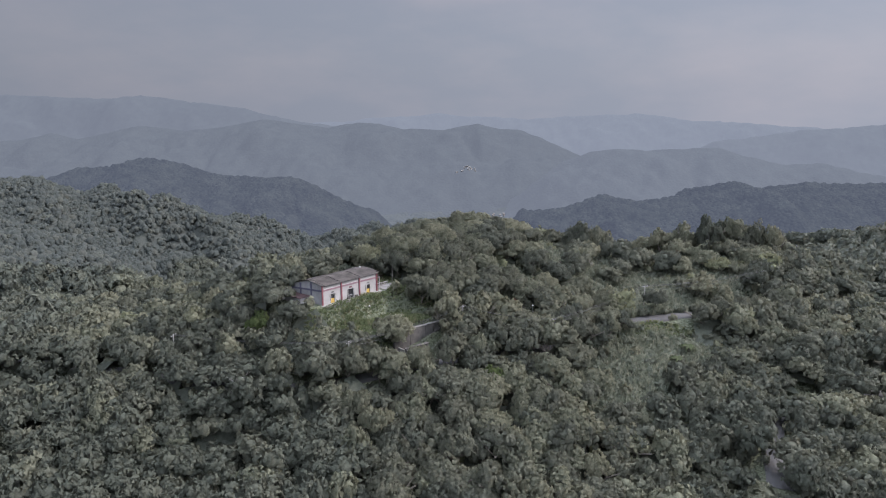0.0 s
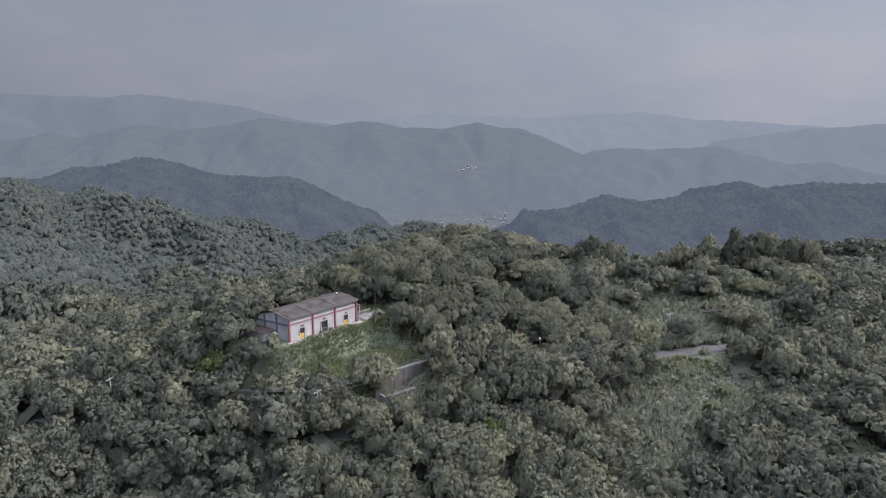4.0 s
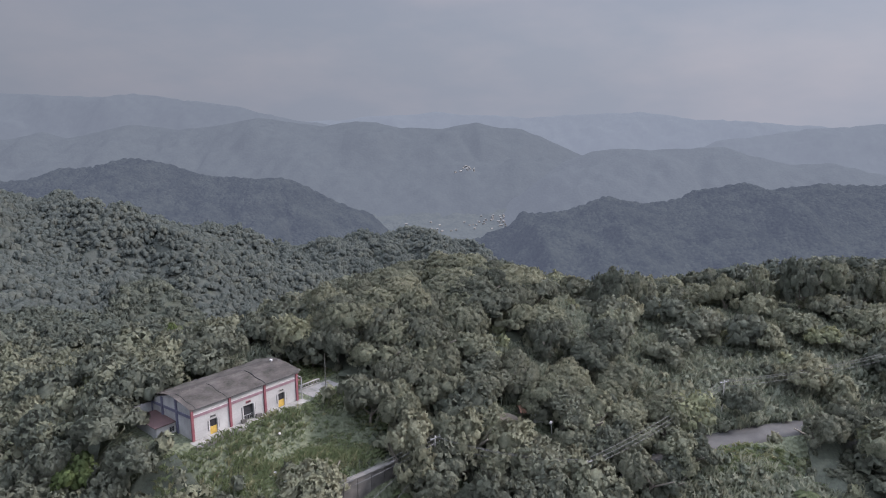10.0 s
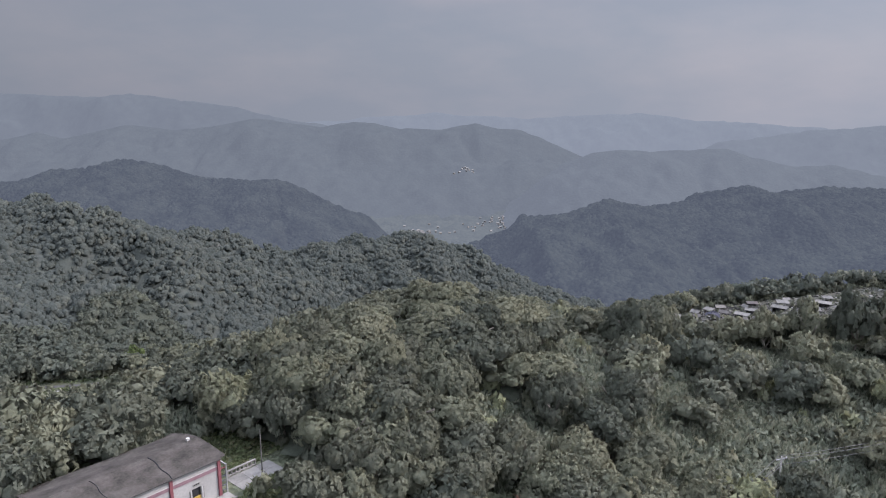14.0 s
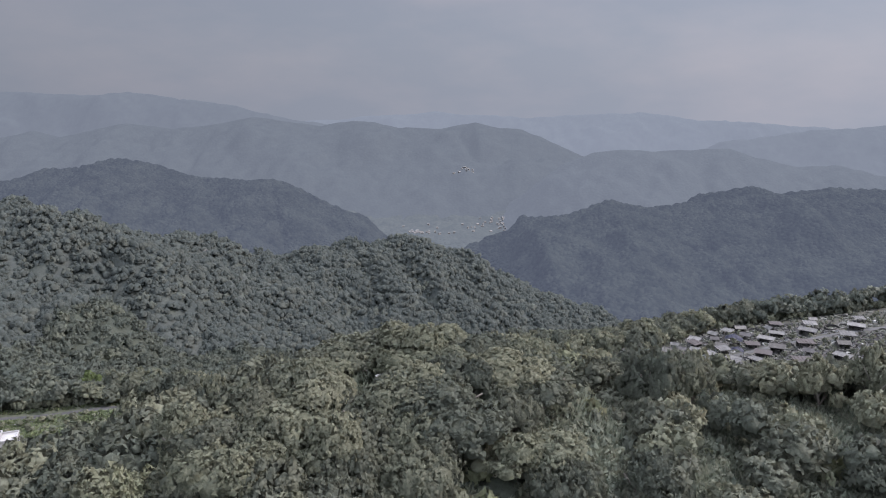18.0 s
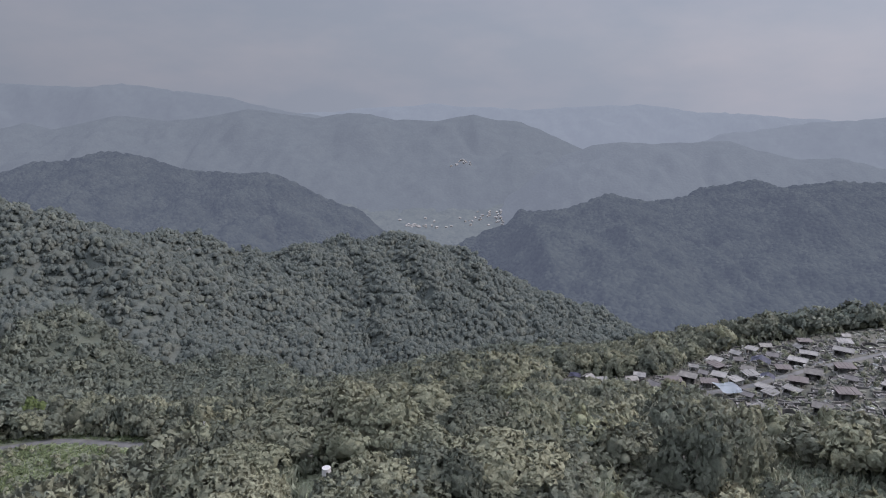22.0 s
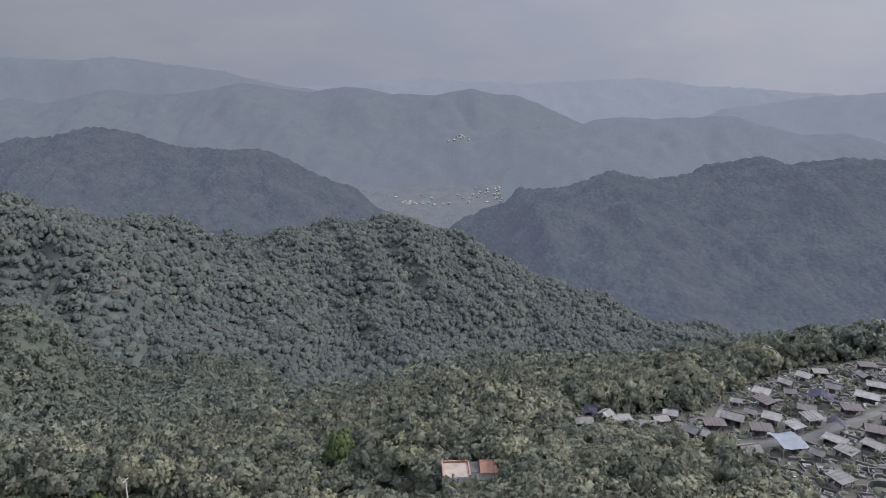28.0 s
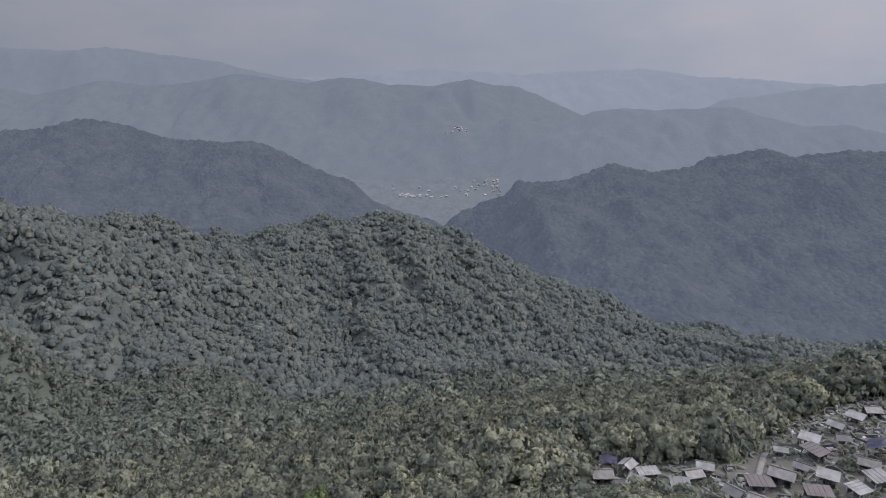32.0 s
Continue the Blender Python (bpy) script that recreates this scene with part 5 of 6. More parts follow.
# ---- beside the road ----
def build_retaining_wall():
    a, b = Vector((17.5, -5.0, 0)), Vector((28.5, 4.6, 0))
    d = (b - a).normalized()
    m = Matrix(((d.x, -d.y, 0, a.x), (d.y, d.x, 0, a.y), (0, 0, 1, 0), (0, 0, 0, 1)))
    o = placed("retaining_wall", m, "tall stained concrete retaining wall below the terrace", "wall")
    for q in range(6):
        part("panel", boxed(q * 2.3, q * 2.3 + 2.26, 0.0, 0.7, -11.5, -5.3 + 0.12 * (q % 2), bevel=0.04), dark_stone, o)
    part("coping", boxed(-0.1, 13.9, -0.1, 0.85, -5.22, -5.0, bevel=0.04), dark_stone, o)
    a = Vector((20.4, -8.2, 0))
    m = Matrix(((d.x, -d.y, 0, a.x), (d.y, d.x, 0, a.y), (0, 0, 1, 0), (0, 0, 0, 1)))
    o = placed("parapet", m, "pale ribbed concrete parapet with a dark cap beside the road", "wall")
    part("wall", boxed(0, 6.4, 0, 0.4, -11.6, -8.0, bevel=0.03), pale_concrete, o)
    part("end_wall", boxed(0.0, 0.4, 0.4, 3.2, -11.6, -8.3, bevel=0.03), concrete, o)
    part("cap", boxed(-0.2, 6.6, -0.18, 0.75, -7.98, -7.72, bevel=0.05), dark_stone, o)
    for q in range(7):
        part("rib", boxed(0.15 + q * 0.98, 0.42 + q * 0.98, -0.14, 0.02, -11.4, -8.02), pale_concrete, o)


build_retaining_wall()


def pole_mesh_parts(o, tall, arms):
    bm = bmesh.new()
    slim = 1.0 if arms else 0.5
    tube(bm, [(0, 0, -0.5), (0, 0, tall * 0.5), (0, 0, tall)], [0.17 * slim, 0.14 * slim, 0.10 * slim], 8)
    part("shaft", bm, pole_concrete if arms else dark_stone, o)
    for q in range(arms):
        z = tall - 0.35 - q * 0.9
        arm = part("cross_arm", boxed(-0.95, 0.95, -0.06, 0.06, z - 0.06, z + 0.06), grey_metal, o)
        for x in (-0.8, 0.0 if q else 0.35, 0.8):
            bm = bmesh.new()
            tube(bm, [(x, 0, z + 0.06), (x, 0, z + 0.16), (x, 0, z + 0.28)], [0.035, 0.06, 0.03], 6)
            part("insulator", bm, white_tile, arm)


POLES = [("P1", 33.4, 3.9, 9.0, 2, 40), ("P2", 55, 2.2, 8.5, 2, 30), ("P3", 8.2, -14.2, 8.5, 2, 60), ("P4", -34, -5.5, 8.0, 1, 75), ("P5", 84, 27.5, 8.0, 1, 20), ("P6", 121, 38, 8.5, 1, 10), ("P7", -22.6, 162.8, 7.5, 1, 80), ("P8", -24.0, 163.2, 7.5, 0, 80), ("P9", 15.0, 18.4, 6.0, 0, 0)]
tops = {}
for key, x, y, tall, arms, turn in POLES:
    z = h(x, y)
    o = placed("utility_pole", Matrix.Translation((x, y, z)) @ Matrix.Rotation(radians(turn), 4, "Z"), "grey concrete utility pole with short cross-arms among the trees" if arms else "plain slender grey post standing at the edge of the wood", "pole", "utility poles")
    pole_mesh_parts(o, tall, arms)
    tops[key] = Vector((x, y, z + tall - 0.2))


def cable(a, b, sag, off=(0, 0, 0)):
    bm = bmesh.new()
    a, b = Vector(a) + Vector(off), Vector(b) + Vector(off)
    pts = [a.lerp(b, k / 14) - Vector((0, 0, sag * 4 * (k / 14) * (1 - k / 14))) for k in range(15)]
    tube(bm, pts, [0.035] * 15, 5)
    ob = new("cable", bm_mesh("cable", bm, cable_black))
    tagged(ob, "thin dark overhead cable strung between utility poles", "cable", "overhead cables")


for a, b in (("P4", "P3"), ("P3", "P1"), ("P1", "P2"), ("P2", "P5"), ("P5", "P6")):
    for off in ((0.3, -0.3, 0.1), (-0.3, 0.3, 0.1), (0.1, -0.1, -0.9)):
        cable(tops[a], tops[b], 0.9, off)
cable(tops["P1"], (20.6, -8.4, -8.0), 0.15, (0, 0, -0.5))
cable(tops["P1"], (22.0, -9.6, -9.5), 0.2, (0, 0, -2.2))


def build_shed():
    x, y = 49.2, 20.4
    o = placed("shed", Matrix.Translation((x, y, h(x, y))) @ Matrix.Rotation(radians(12), 4, "Z") @ Matrix.Scale(0.85, 4), "small shed with an orange gable roof and grey metal store", "shed")
    for cx in (-2.4, -0.2):
        for cy in (-1.2, 1.2):
            part("post", boxed(cx - 0.08, cx + 0.08, cy - 0.08, cy + 0.08, -0.3, 2.3), bark, o)
    for s in (-1, 1):
        slope = part("roof_slope", prism(bmesh.new(), [(0, 3.05), (1.65 * s, 2.25), (1.65 * s, 2.33), (0, 3.15)], 3.0, -2.8), roof_orange, o, "orange clay roof slope")
        for q in range(9):
            bm = bmesh.new()
            tube(bm, [(-2.65 + q * 0.34, 0.05 * s, 3.14), (-2.65 + q * 0.34, 1.62 * s, 2.36)], [0.06, 0.06], 5)
            part("roof_roll", bm, roof_orange, slope)
    part("back_panel", boxed(-2.4, -0.2, 1.1, 1.2, -0.3, 2.3), dark_stone, o)
    part("store_body", boxed(0.2, 3.0, -1.2, 1.2, -0.3, 2.1, bevel=0.03), grey_metal, o, "grey sheet-metal store")
    part("store_roof", boxed(0.05, 3.2, -1.4, 1.4, 2.1, 2.2, bevel=0.02), roof_dark, o)
    for q in range(7):
        part("store_rib", boxed(0.35 + q * 0.4, 0.40 + q * 0.4, -1.24, -1.19, -0.2, 2.05), grey_metal, o)
    y0 = placed("shed_yard", Matrix.Translation((45.6, 18.6, h(45.6, 18.6))), "pale trodden earth yard beside the shed", "yard", kind="structure")
    bm = bmesh.new()
    bmesh.ops.create_circle(bm, cap_ends=True, segments=20, radius=1.7)
    for v in bm.verts:
        v.co.x *= 1.1 + 0.2 * math.sin(v.co.y * 2)
        v.co.z = h(45.6 + v.co.x, 18.6 + v.co.y) - h(45.6, 18.6) + 0.1
    part("earth", bm, earth, y0)
    lp = placed("lamp_post", Matrix.Translation((52.2, 15.2, h(52.2, 15.2))) @ Matrix.Rotation(radians(-6), 4, "Y"), "slender leaning lamp post with a white head", "lamp")
    bm = bmesh.new()
    tube(bm, [(0, 0, -0.4), (0, 0, 4.6)], [0.07, 0.05], 6)
    part("shaft", bm, grey_metal, lp)
    bm = bmesh.new()
    bmesh.ops.create_uvsphere(bm, u_segments=10, v_segments=6, radius=0.24, matrix=Matrix.Translation((0, 0, 4.7)))
    part("head", bm, white_tile, lp)
    rock_at = [(42.0, 14.0, 0.5), (46.3, 13.6, 0.4), (53.5, 12.6, 0.7), (50.2, 21.5, 0.5), (47.4, 21.8, 0.35)]
    for k, (rx, ry, rr) in enumerate(rock_at):
        bm = bmesh.new()
        bmesh.ops.create_icosphere(bm, subdivisions=2, radius=rr)
        for v in bm.verts:
            v.co *= 0.8 + 0.4 * noise.noise(v.co * 2.3 + Vector((k, 0, 0)))
            v.co.z *= 0.7
        ob = new("boulder", bm_mesh("boulder", bm, pale_concrete))
        ob.location = (rx, ry, h(rx, ry) + rr * 0.2)
        tagged(ob, "pale rough boulder at the edge of the yard", "boulder", "boulders")


build_shed()


def build_marker():
    x, y = 31.2, 57.0
    z = h(x, y)
    o = placed("water_tank", Matrix.Translation((x, y, z)), "small white tank on a post in the hilltop canes", "tank")
    bm = bmesh.new()
    tube(bm, [(0, 0, -0.5), (0, 0, 1.5)], [0.06, 0.06], 6)
    part("post", bm, grey_metal, o)
    bm = bmesh.new()
    bmesh.ops.create_cone(bm, cap_ends=True, segments=14, radius1=0.5, radius2=0.45, depth=0.8, matrix=Matrix.Translation((0, 0, 1.7)))
    part("drum", bm, white_wall, o)


build_marker()

# litter on the slope before the hall
for k, (u_, w_, s_) in enumerate(((11.2, -4.2, 0.28), (3.4, -6.5, 0.22), (6.8, -9.0, 0.3), (14.0, -11.2, 0.35))):
    p = HALL @ Vector((u_, w_, 0))
    bm = bmesh.new()
    bmesh.ops.create_icosphere(bm, subdivisions=1, radius=s_)
    for v in bm.verts:
        v.co *= 0.75 + 0.5 * noise.noise(v.co * 4 + Vector((k * 3, 0, 0)))
    ob = new("rubbish_bag", bm_mesh("rubbish_bag", bm, white_tile))
    ob.location = (p.x, p.y, h(p.x, p.y) + s_ * 0.8)
    tagged(ob, "crumpled whitish rubbish bag lying in the weeds", "bag", "rubbish in the weeds")


def palm(x, y, tall, spread):
    z = h(x, y)
    o = placed("palm", Matrix.Translation((x, y, z)), "young palm with drooping fronds beside the road", "palm", "palms")
    bm = bmesh.new()
    tube(bm, [(0, 0, -0.3), (0.1, 0, tall * 0.6), (0.05, 0.1, tall)], [0.14, 0.11, 0.08], 7)
    part("trunk", bm, bark, o)
    for k in range(11):
        a = k * 2.4
        bm = bmesh.new()
        pts = [Vector((math.cos(a) * spread * q, math.sin(a) * spread * q, tall + spread * (0.55 * q - 0.85 * q * q))) for q in (0, 0.25, 0.5, 0.75, 1.0)]
        side = Vector((-math.sin(a), math.cos(a), 0))
        row = []
        for q, p in zip((0.05, 0.3, 0.34, 0.24, 0.03), pts):
            row.append((bm.verts.new(p - side * q - Vector((0, 0, q * 0.5))), bm.verts.new(p), bm.verts.new(p + side * q - Vector((0, 0, q * 0.5)))))
        for a_, b_ in zip(row, row[1:]):
            bm.faces.new((a_[0], a_[1], b_[1], b_[0]))
            bm.faces.new((a_[1], a_[2], b_[2], b_[1]))
        part("frond", bm, leaf_frond, o)


for x, y, t, s in ((29.2, 0.8, 3.6, 2.2), (86, 3, 3.0, 2.4), (90, 8, 3.2, 2.4), (31.0, -7.5, 3.0, 1.8)):
    palm(x, y, t, s)


def bare_tree(x, y, tall, seed):
    r = random.Random(seed)
    bm = bmesh.new()

    def limb(p, d, length, rad, depth):
        q = p + d * length * 0.5 + Vector((r.uniform(-0.1, 0.1), r.uniform(-0.1, 0.1), 0)) * length
        e = p + d * length
        tube(bm, [p, q, e], [rad, rad * 0.8, rad * 0.55], 5)
        if depth:
            for _ in range(3):
                nd = (d + Vector((r.uniform(-0.8, 0.8), r.uniform(-0.8, 0.8), r.uniform(-0.1, 0.5)))).normalized()
                limb(q.lerp(e, r.random()), nd, length * r.uniform(0.55, 0.75), rad * 0.5, depth - 1)

    limb(Vector((0, 0, -0.3)), Vector((0.1, 0, 1)).normalized(), tall * 0.45, 0.16, 3)
    o = placed("bare_tree", Matrix.Translation((x, y, h(x, y))), "leafless pale grey tree with twisting branches", "tree", "bare trees")
    part("bare_crown", bm, pole_concrete, o)


for x, y, t, s in ((-14.5, -24, 9, 1), (4.5, 29.5, 7, 5), (74, 52, 6, 9)):
    bare_tree(x, y, t, s)


# ---- the hillside graveyard ----
def graveyard_ground():
    gx, gy = np.meshgrid(np.arange(70, 218, 2.0), np.arange(90, 230, 2.0))
    z = land(gx, gy) + 0.10
    idx = np.arange(gx.size).reshape(gx.shape)
    faces = np.stack([idx[:-1, :-1], idx[:-1, 1:], idx[1:, 1:], idx[1:, :-1]], -1).reshape(-1, 4)
    cx, cy = gx.ravel()[faces].mean(1), gy.ravel()[faces].mean(1)
    m = surface("trodden_grave_soil", (0.026, 0.028, 0.020), (0.060, 0.055, 0.045), 0.95, 0.12, 1.1, 0.6)
    ob = new("graveyard_ground", np_mesh("graveyard_ground", np.stack([gx, gy, z], -1).reshape(-1, 3), faces[inside(cx, cy, GRAVES)], m, True))
    tagged(ob, "trodden brown soil and patchy grass between the graves", "ground", kind="structure")


graveyard_ground()
GRAVE_LANE = [(92, 164), (102, 163), (110, 163.4), (123.5, 164.4), (133.5, 169.6), (145, 175), (170, 183), (212, 190)]
GRAVE_PATH = [(104, 164), (106, 172), (108.7, 180.3), (113.2, 187.1), (117, 193)]
ribbon("road_graveyard", GRAVE_LANE, 2.5, asphalt, "grey concrete lane through the graveyard", 0.22)
ribbon("path_graveyard", GRAVE_PATH, 1.2, dark_stone, "narrow mossy path between the graves", 0.24)


def arc_wall(r, deep, high, thick, a0=-28, a1=208, steps=13):
    bm = bmesh.new()
    rows = []
    for k in range(steps + 1):
        q = k / steps
        a = radians(a0 + (a1 - a0) * q)
        hh = high * (0.45 + 0.55 * math.sin(q * math.pi) ** 0.7)
        c, s = math.cos(a), math.sin(a)
        rows.append([bm.verts.new((c * rr, s * rr * deep / r, z)) for rr, z in ((r, -0.5), (r, hh), (r - thick, hh + 0.02), (r - thick, -0.5))])
    for a, b in zip(rows, rows[1:]):
        for i in range(3):
            bm.faces.new((a[i], b[i], b[i + 1], a[i + 1]))
    bm.faces.new(rows[0])
    bm.faces.new(rows[-1][::-1])
    return bm


def dome(rx, ry, hz):
    bm = bmesh.new()
    bmesh.ops.create_uvsphere(bm, u_segments=9, v_segments=5, radius=1.0, matrix=Matrix.Diagonal((rx, ry, hz, 1)))
    return bm


def make_tomb(k):
    r, deep, high = [(1.9, 2.3, 0.75), (2.3, 2.4, 0.9), (1.6, 1.9, 0.6), (2.8, 2.5, 1.0), (2.0, 2.6, 0.8), (1.5, 1.5, 0.7)][k]
    wall_m = [grave_wall, grave_wall, grave_wall, grave_wall, soot_concrete, grave_wall][k]
    o = placed("tomb", Matrix.Translation((0, 0, -60)), ["horseshoe tomb with a mossy stone wall round a grass mound", "large mossy horseshoe tomb with a grassed mound", "small weathered concrete tomb with low square walls", "wide dark stone tomb with a low curved wall", "grey concrete horseshoe tomb with a paved forecourt", "small dark stone tomb with square walls and a white headstone"][k], "tomb", "tombs")
    if k in (2, 5):
        part("back_wall", boxed(-r, r, deep * 0.85, deep * 0.85 + 0.25, -0.5, high * 1.15, bevel=0.03), wall_m, o)
        for s in (-1, 1):
            part("side_wall", boxed(s * r - 0.12, s * r + 0.12, -deep, deep * 0.85 - 0.003, -0.5, high * 0.7, bevel=0.03), wall_m, o)
        part("slab", boxed(-r * 0.6, r * 0.6, -deep * 0.2, deep * 0.7, -0.3, high * 0.45, bevel=0.04), soot_concrete, o)
        part("headstone", boxed(-0.5, 0.5, -deep * 0.2 - 0.28, -deep * 0.2 - 0.06, -0.3, high * 1.2, bevel=0.03), [pale_concrete, white_tile][k == 5], o, "pale upright headstone")
        part("headstone_roof", prism(bmesh.new(), [(-deep * 0.2 - 0.5, high * 1.2), (-deep * 0.2 + 0.16, high * 1.2), (-deep * 0.2 - 0.17, high * 1.2 + 0.3)], 1.4, -0.7), roof_dark, o)
        part("forecourt", boxed(-r * 0.88, r * 0.88, -deep, -deep * 0.35, -0.5, 0.1, bevel=0.03), soot_concrete, o)
        return o
    part("curved_wall", arc_wall(r, deep, high, 0.26), wall_m, o)
    part("mound", dome(r * 0.78, deep * 0.72, high * (0.75 if k != 3 else 0.5)), mound_grass, o, "grassed burial mound", True)
    part("headstone", boxed(-0.55, 0.55, -0.42 - deep * 0.25, -0.2 - deep * 0.25, -0.3, high * 0.95, bevel=0.05), [grave_wall, soot_concrete, soot_concrete, soot_concrete, grave_wall, grave_wall][k], o)
    part("forecourt", boxed(-r * 0.82, r * 0.82, -deep * 0.95, -deep * 0.32, -0.5, 0.1, bevel=0.03), grave_wall if k % 2 else soot_concrete, o)
    for s in (-1, 1):
        part("arm", boxed(s * r * 0.88 - 0.14, s * r * 0.88 + 0.14, -deep * 1.0, -deep * 0.4, -0.5, high * 0.5, bevel=0.03), wall_m, o)
    if k in (1, 4):
        part("altar", boxed(-0.5, 0.5, -deep * 0.6, -deep * 0.42, 0.1, 0.5, bevel=0.03), white_tile, o)
    return o


def make_pavilion(k):
    w, d, t = [(3.2, 2.5, 1.9), (4.0, 2.4, 1.9), (2.7, 2.3, 1.8), (3.6, 3.0, 2.1), (4.8, 2.5, 1.9), (3.2, 2.8, 2.3)][k]
    roof_m = [roof_metal, roof_brown, roof_dark, dark_stone, roof_metal, roof_metal][k]
    o = placed("grave_shelter", Matrix.Translation((0, 0, -60)), ["flat pale sheet roof on posts over a grave", "long brown sheet roof on posts over graves", "small dark-roofed shelter over a grave", "mossy pitched shelter with a back wall over a grave", "long pale metal roof over a row of graves", "tall shelter with a pale pitched roof"][k], "shelter", "grave shelters")
    part("plinth", boxed(-w / 2, w / 2, -d / 2, d / 2, -0.6, 0.18, bevel=0.03), soot_concrete, o)
    for x in (-w / 2 + 0.15, w / 2 - 0.15):
        for y in (-d / 2 + 0.15, d / 2 - 0.15):
            part("post", boxed(x - 0.08, x + 0.08, y - 0.08, y + 0.08, 0.18, t), soot_concrete if k % 2 else grey_metal, o)
    for s in (-1, 1):
        if k in (0, 3, 4):
            part("side_wall", boxed(s * (w / 2 - 0.12) - 0.07, s * (w / 2 - 0.12) + 0.07, -d / 2 + 0.3, d / 2 - 0.3, 0.18, t * (0.9 if k == 3 else 0.55)), grave_wall if k else soot_concrete, o)
    if k in (3, 5, 1, 4):
        part("back_wall", boxed(-w / 2 + 0.25, w / 2 - 0.25, d / 2 - 0.24, d / 2 - 0.08, 0.18, t - 0.1), white_tile if k == 5 else grave_wall, o)
    if k in (3, 5, 2):
        for s in (-1, 1):
            part("roof_slope", prism(bmesh.new(), [(0, t + 0.85), (s * (d / 2 + 0.45), t - 0.05), (s * (d / 2 + 0.45), t + 0.05), (0, t + 0.97)], w + 0.8, -w / 2 - 0.4), roof_m, o)
        part("ridge_cap", boxed(-w / 2 - 0.45, w / 2 + 0.45, -0.12, 0.12, t + 0.88, t + 1.05, bevel=0.03), grave_wall, o)
    else:
        part("roof_sheet", prism(bmesh.new(), [(-d / 2 - 0.4, t), (d / 2 + 0.4, t + 0.35), (d / 2 + 0.4, t + 0.45), (-d / 2 - 0.4, t + 0.1)], w + 0.7, -w / 2 - 0.35), roof_m, o)
        for q in range(int(w / 0.9)):
            x = -w / 2 + 0.3 + q * 0.9
            part("roof_seam", prism(bmesh.new(), [(-d / 2 - 0.4, t + 0.1), (d / 2 + 0.4, t + 0.45), (d / 2 + 0.4, t + 0.50), (-d / 2 - 0.4, t + 0.15)], 0.03, x), roof_m, o)
    part("inner_tomb", boxed(-w * 0.25, w * 0.25, -d * 0.1, d * 0.22, 0.18, 0.95, bevel=0.06), grave_wall, o)
    part("headstone", boxed(-0.45, 0.45, -d * 0.2, -d * 0.12, 0.18, 1.25, bevel=0.04), soot_concrete, o)
    return o


TOMBS = [make_tomb(k) for k in range(6)]
SHELTERS = [make_pavilion(k) for k in range(6)]
used = set()


def set_down(kinds, k, x, y, turn):
    m = Matrix.Translation((x, y, h(x, y) + 0.12)) @ Matrix.Rotation(radians(turn), 4, "Z") @ Matrix.Scale((0.96 if kinds is SHELTERS else 0.82) + 0.25 * float(LATTICE[int(x * 3) % 257, int(y * 3) % 257] - 0.5) + (0.1 if kinds is TOMBS else 0), 4)
    src = kinds[k]
    if src.name not in used:
        used.add(src.name)
        src.matrix_world = m
        return src
    return copy_thing(src, m)


r2 = np.random.RandomState(5)
# shelters that stand out: kind, east, north, turn
MAIN_SHELTERS = [(5, 75.2, 188.7, 20), (3, 79.2, 184.3, 8), (5, 85.3, 187.8, -12), (0, 85.0, 179.2, -25), (0, 92.6, 177.1, -10), (3, 96.3, 180.7, -25), (2, 95.8, 171.2, -38), (2, 100.6, 171.5, -38), (5, 117.0, 187.9, -25), (0, 124.6, 191.2, -30), (1, 122.5, 185.2, -38), (2, 117.0, 179.6, -35), (0, 139.7, 200.5, -38), (3, 144.9, 203.0, -20), (5, 152.1, 195.4, -38), (4, 144.1, 180.8, -20), (1, 137.0, 174.6, -35), (0, 126.4, 171.2, -30), (0, 121.2, 168.2, -38), (1, 114.2, 168.4, -25), (4, 124.7, 159.2, -25), (4, 129.6, 154.6, -35), (0, 123.4, 153.0, -38), (2, 118.6, 154.0, -38)]
MAIN_SHELTERS += [(4, 88.5, 184.2, -16), (2, 82.2, 179.6, -20), (5, 99.6, 183.2, -20), (1, 89.2, 172.6, -28), (3, 111.5, 176.0, -34), (0, 119.0, 174.0, -30), (2, 131.0, 190.2, -30), (5, 133.2, 196.4, -34), (4, 150.6, 187.4, -25), (3, 128.6, 177.4, -28), (2, 141.2, 189.6, -30), (1, 134.0, 160.6, -32), (3, 140.4, 165.6, -30), (1, 106.4, 174.2, -35), (3, 103.4, 167.6, -35), (3, 107.0, 158.0, -25), (3, 101.8, 156.2, -25), (4, 160, 186, -25), (0, 166, 196, -15), (1, 158, 204, -18), (5, 172, 206, -8), (1, 150, 168, -35), (3, 158, 162, -35), (0, 165, 172, -28), (4, 176, 186, -25), (2, 146, 158, -35), (1, 138, 146, -38), (3, 128, 138, -40), (0, 116, 142, -40), (4, 150, 148, -35), (0, 118, 124, -40), (3, 140, 128, -38), (1, 168, 150, -30), (2, 112, 132, -40), (0, 184, 198, -20)]
taken = [(114.3, 159.5, 4.2), (134, 182, 3.0), (113.5, 183.5, 3.4), (128.5, 165.8, 2.2)]
for k, x, y, turn in MAIN_SHELTERS:
    turn += float(r2.randn() * 24)
    set_down(SHELTERS, k, x, y, turn)
    taken.append((x, y, [2.5, 2.8, 2.1, 2.7, 3.2, 2.5][k]))
cells = grid_places(72, 214, 94, 228, 3.0, r2, 0.3)
tomb_count = 0
cells = cells[np.argsort(np.hypot(cells[:, 0] - 60, cells[:, 1] - 90))]
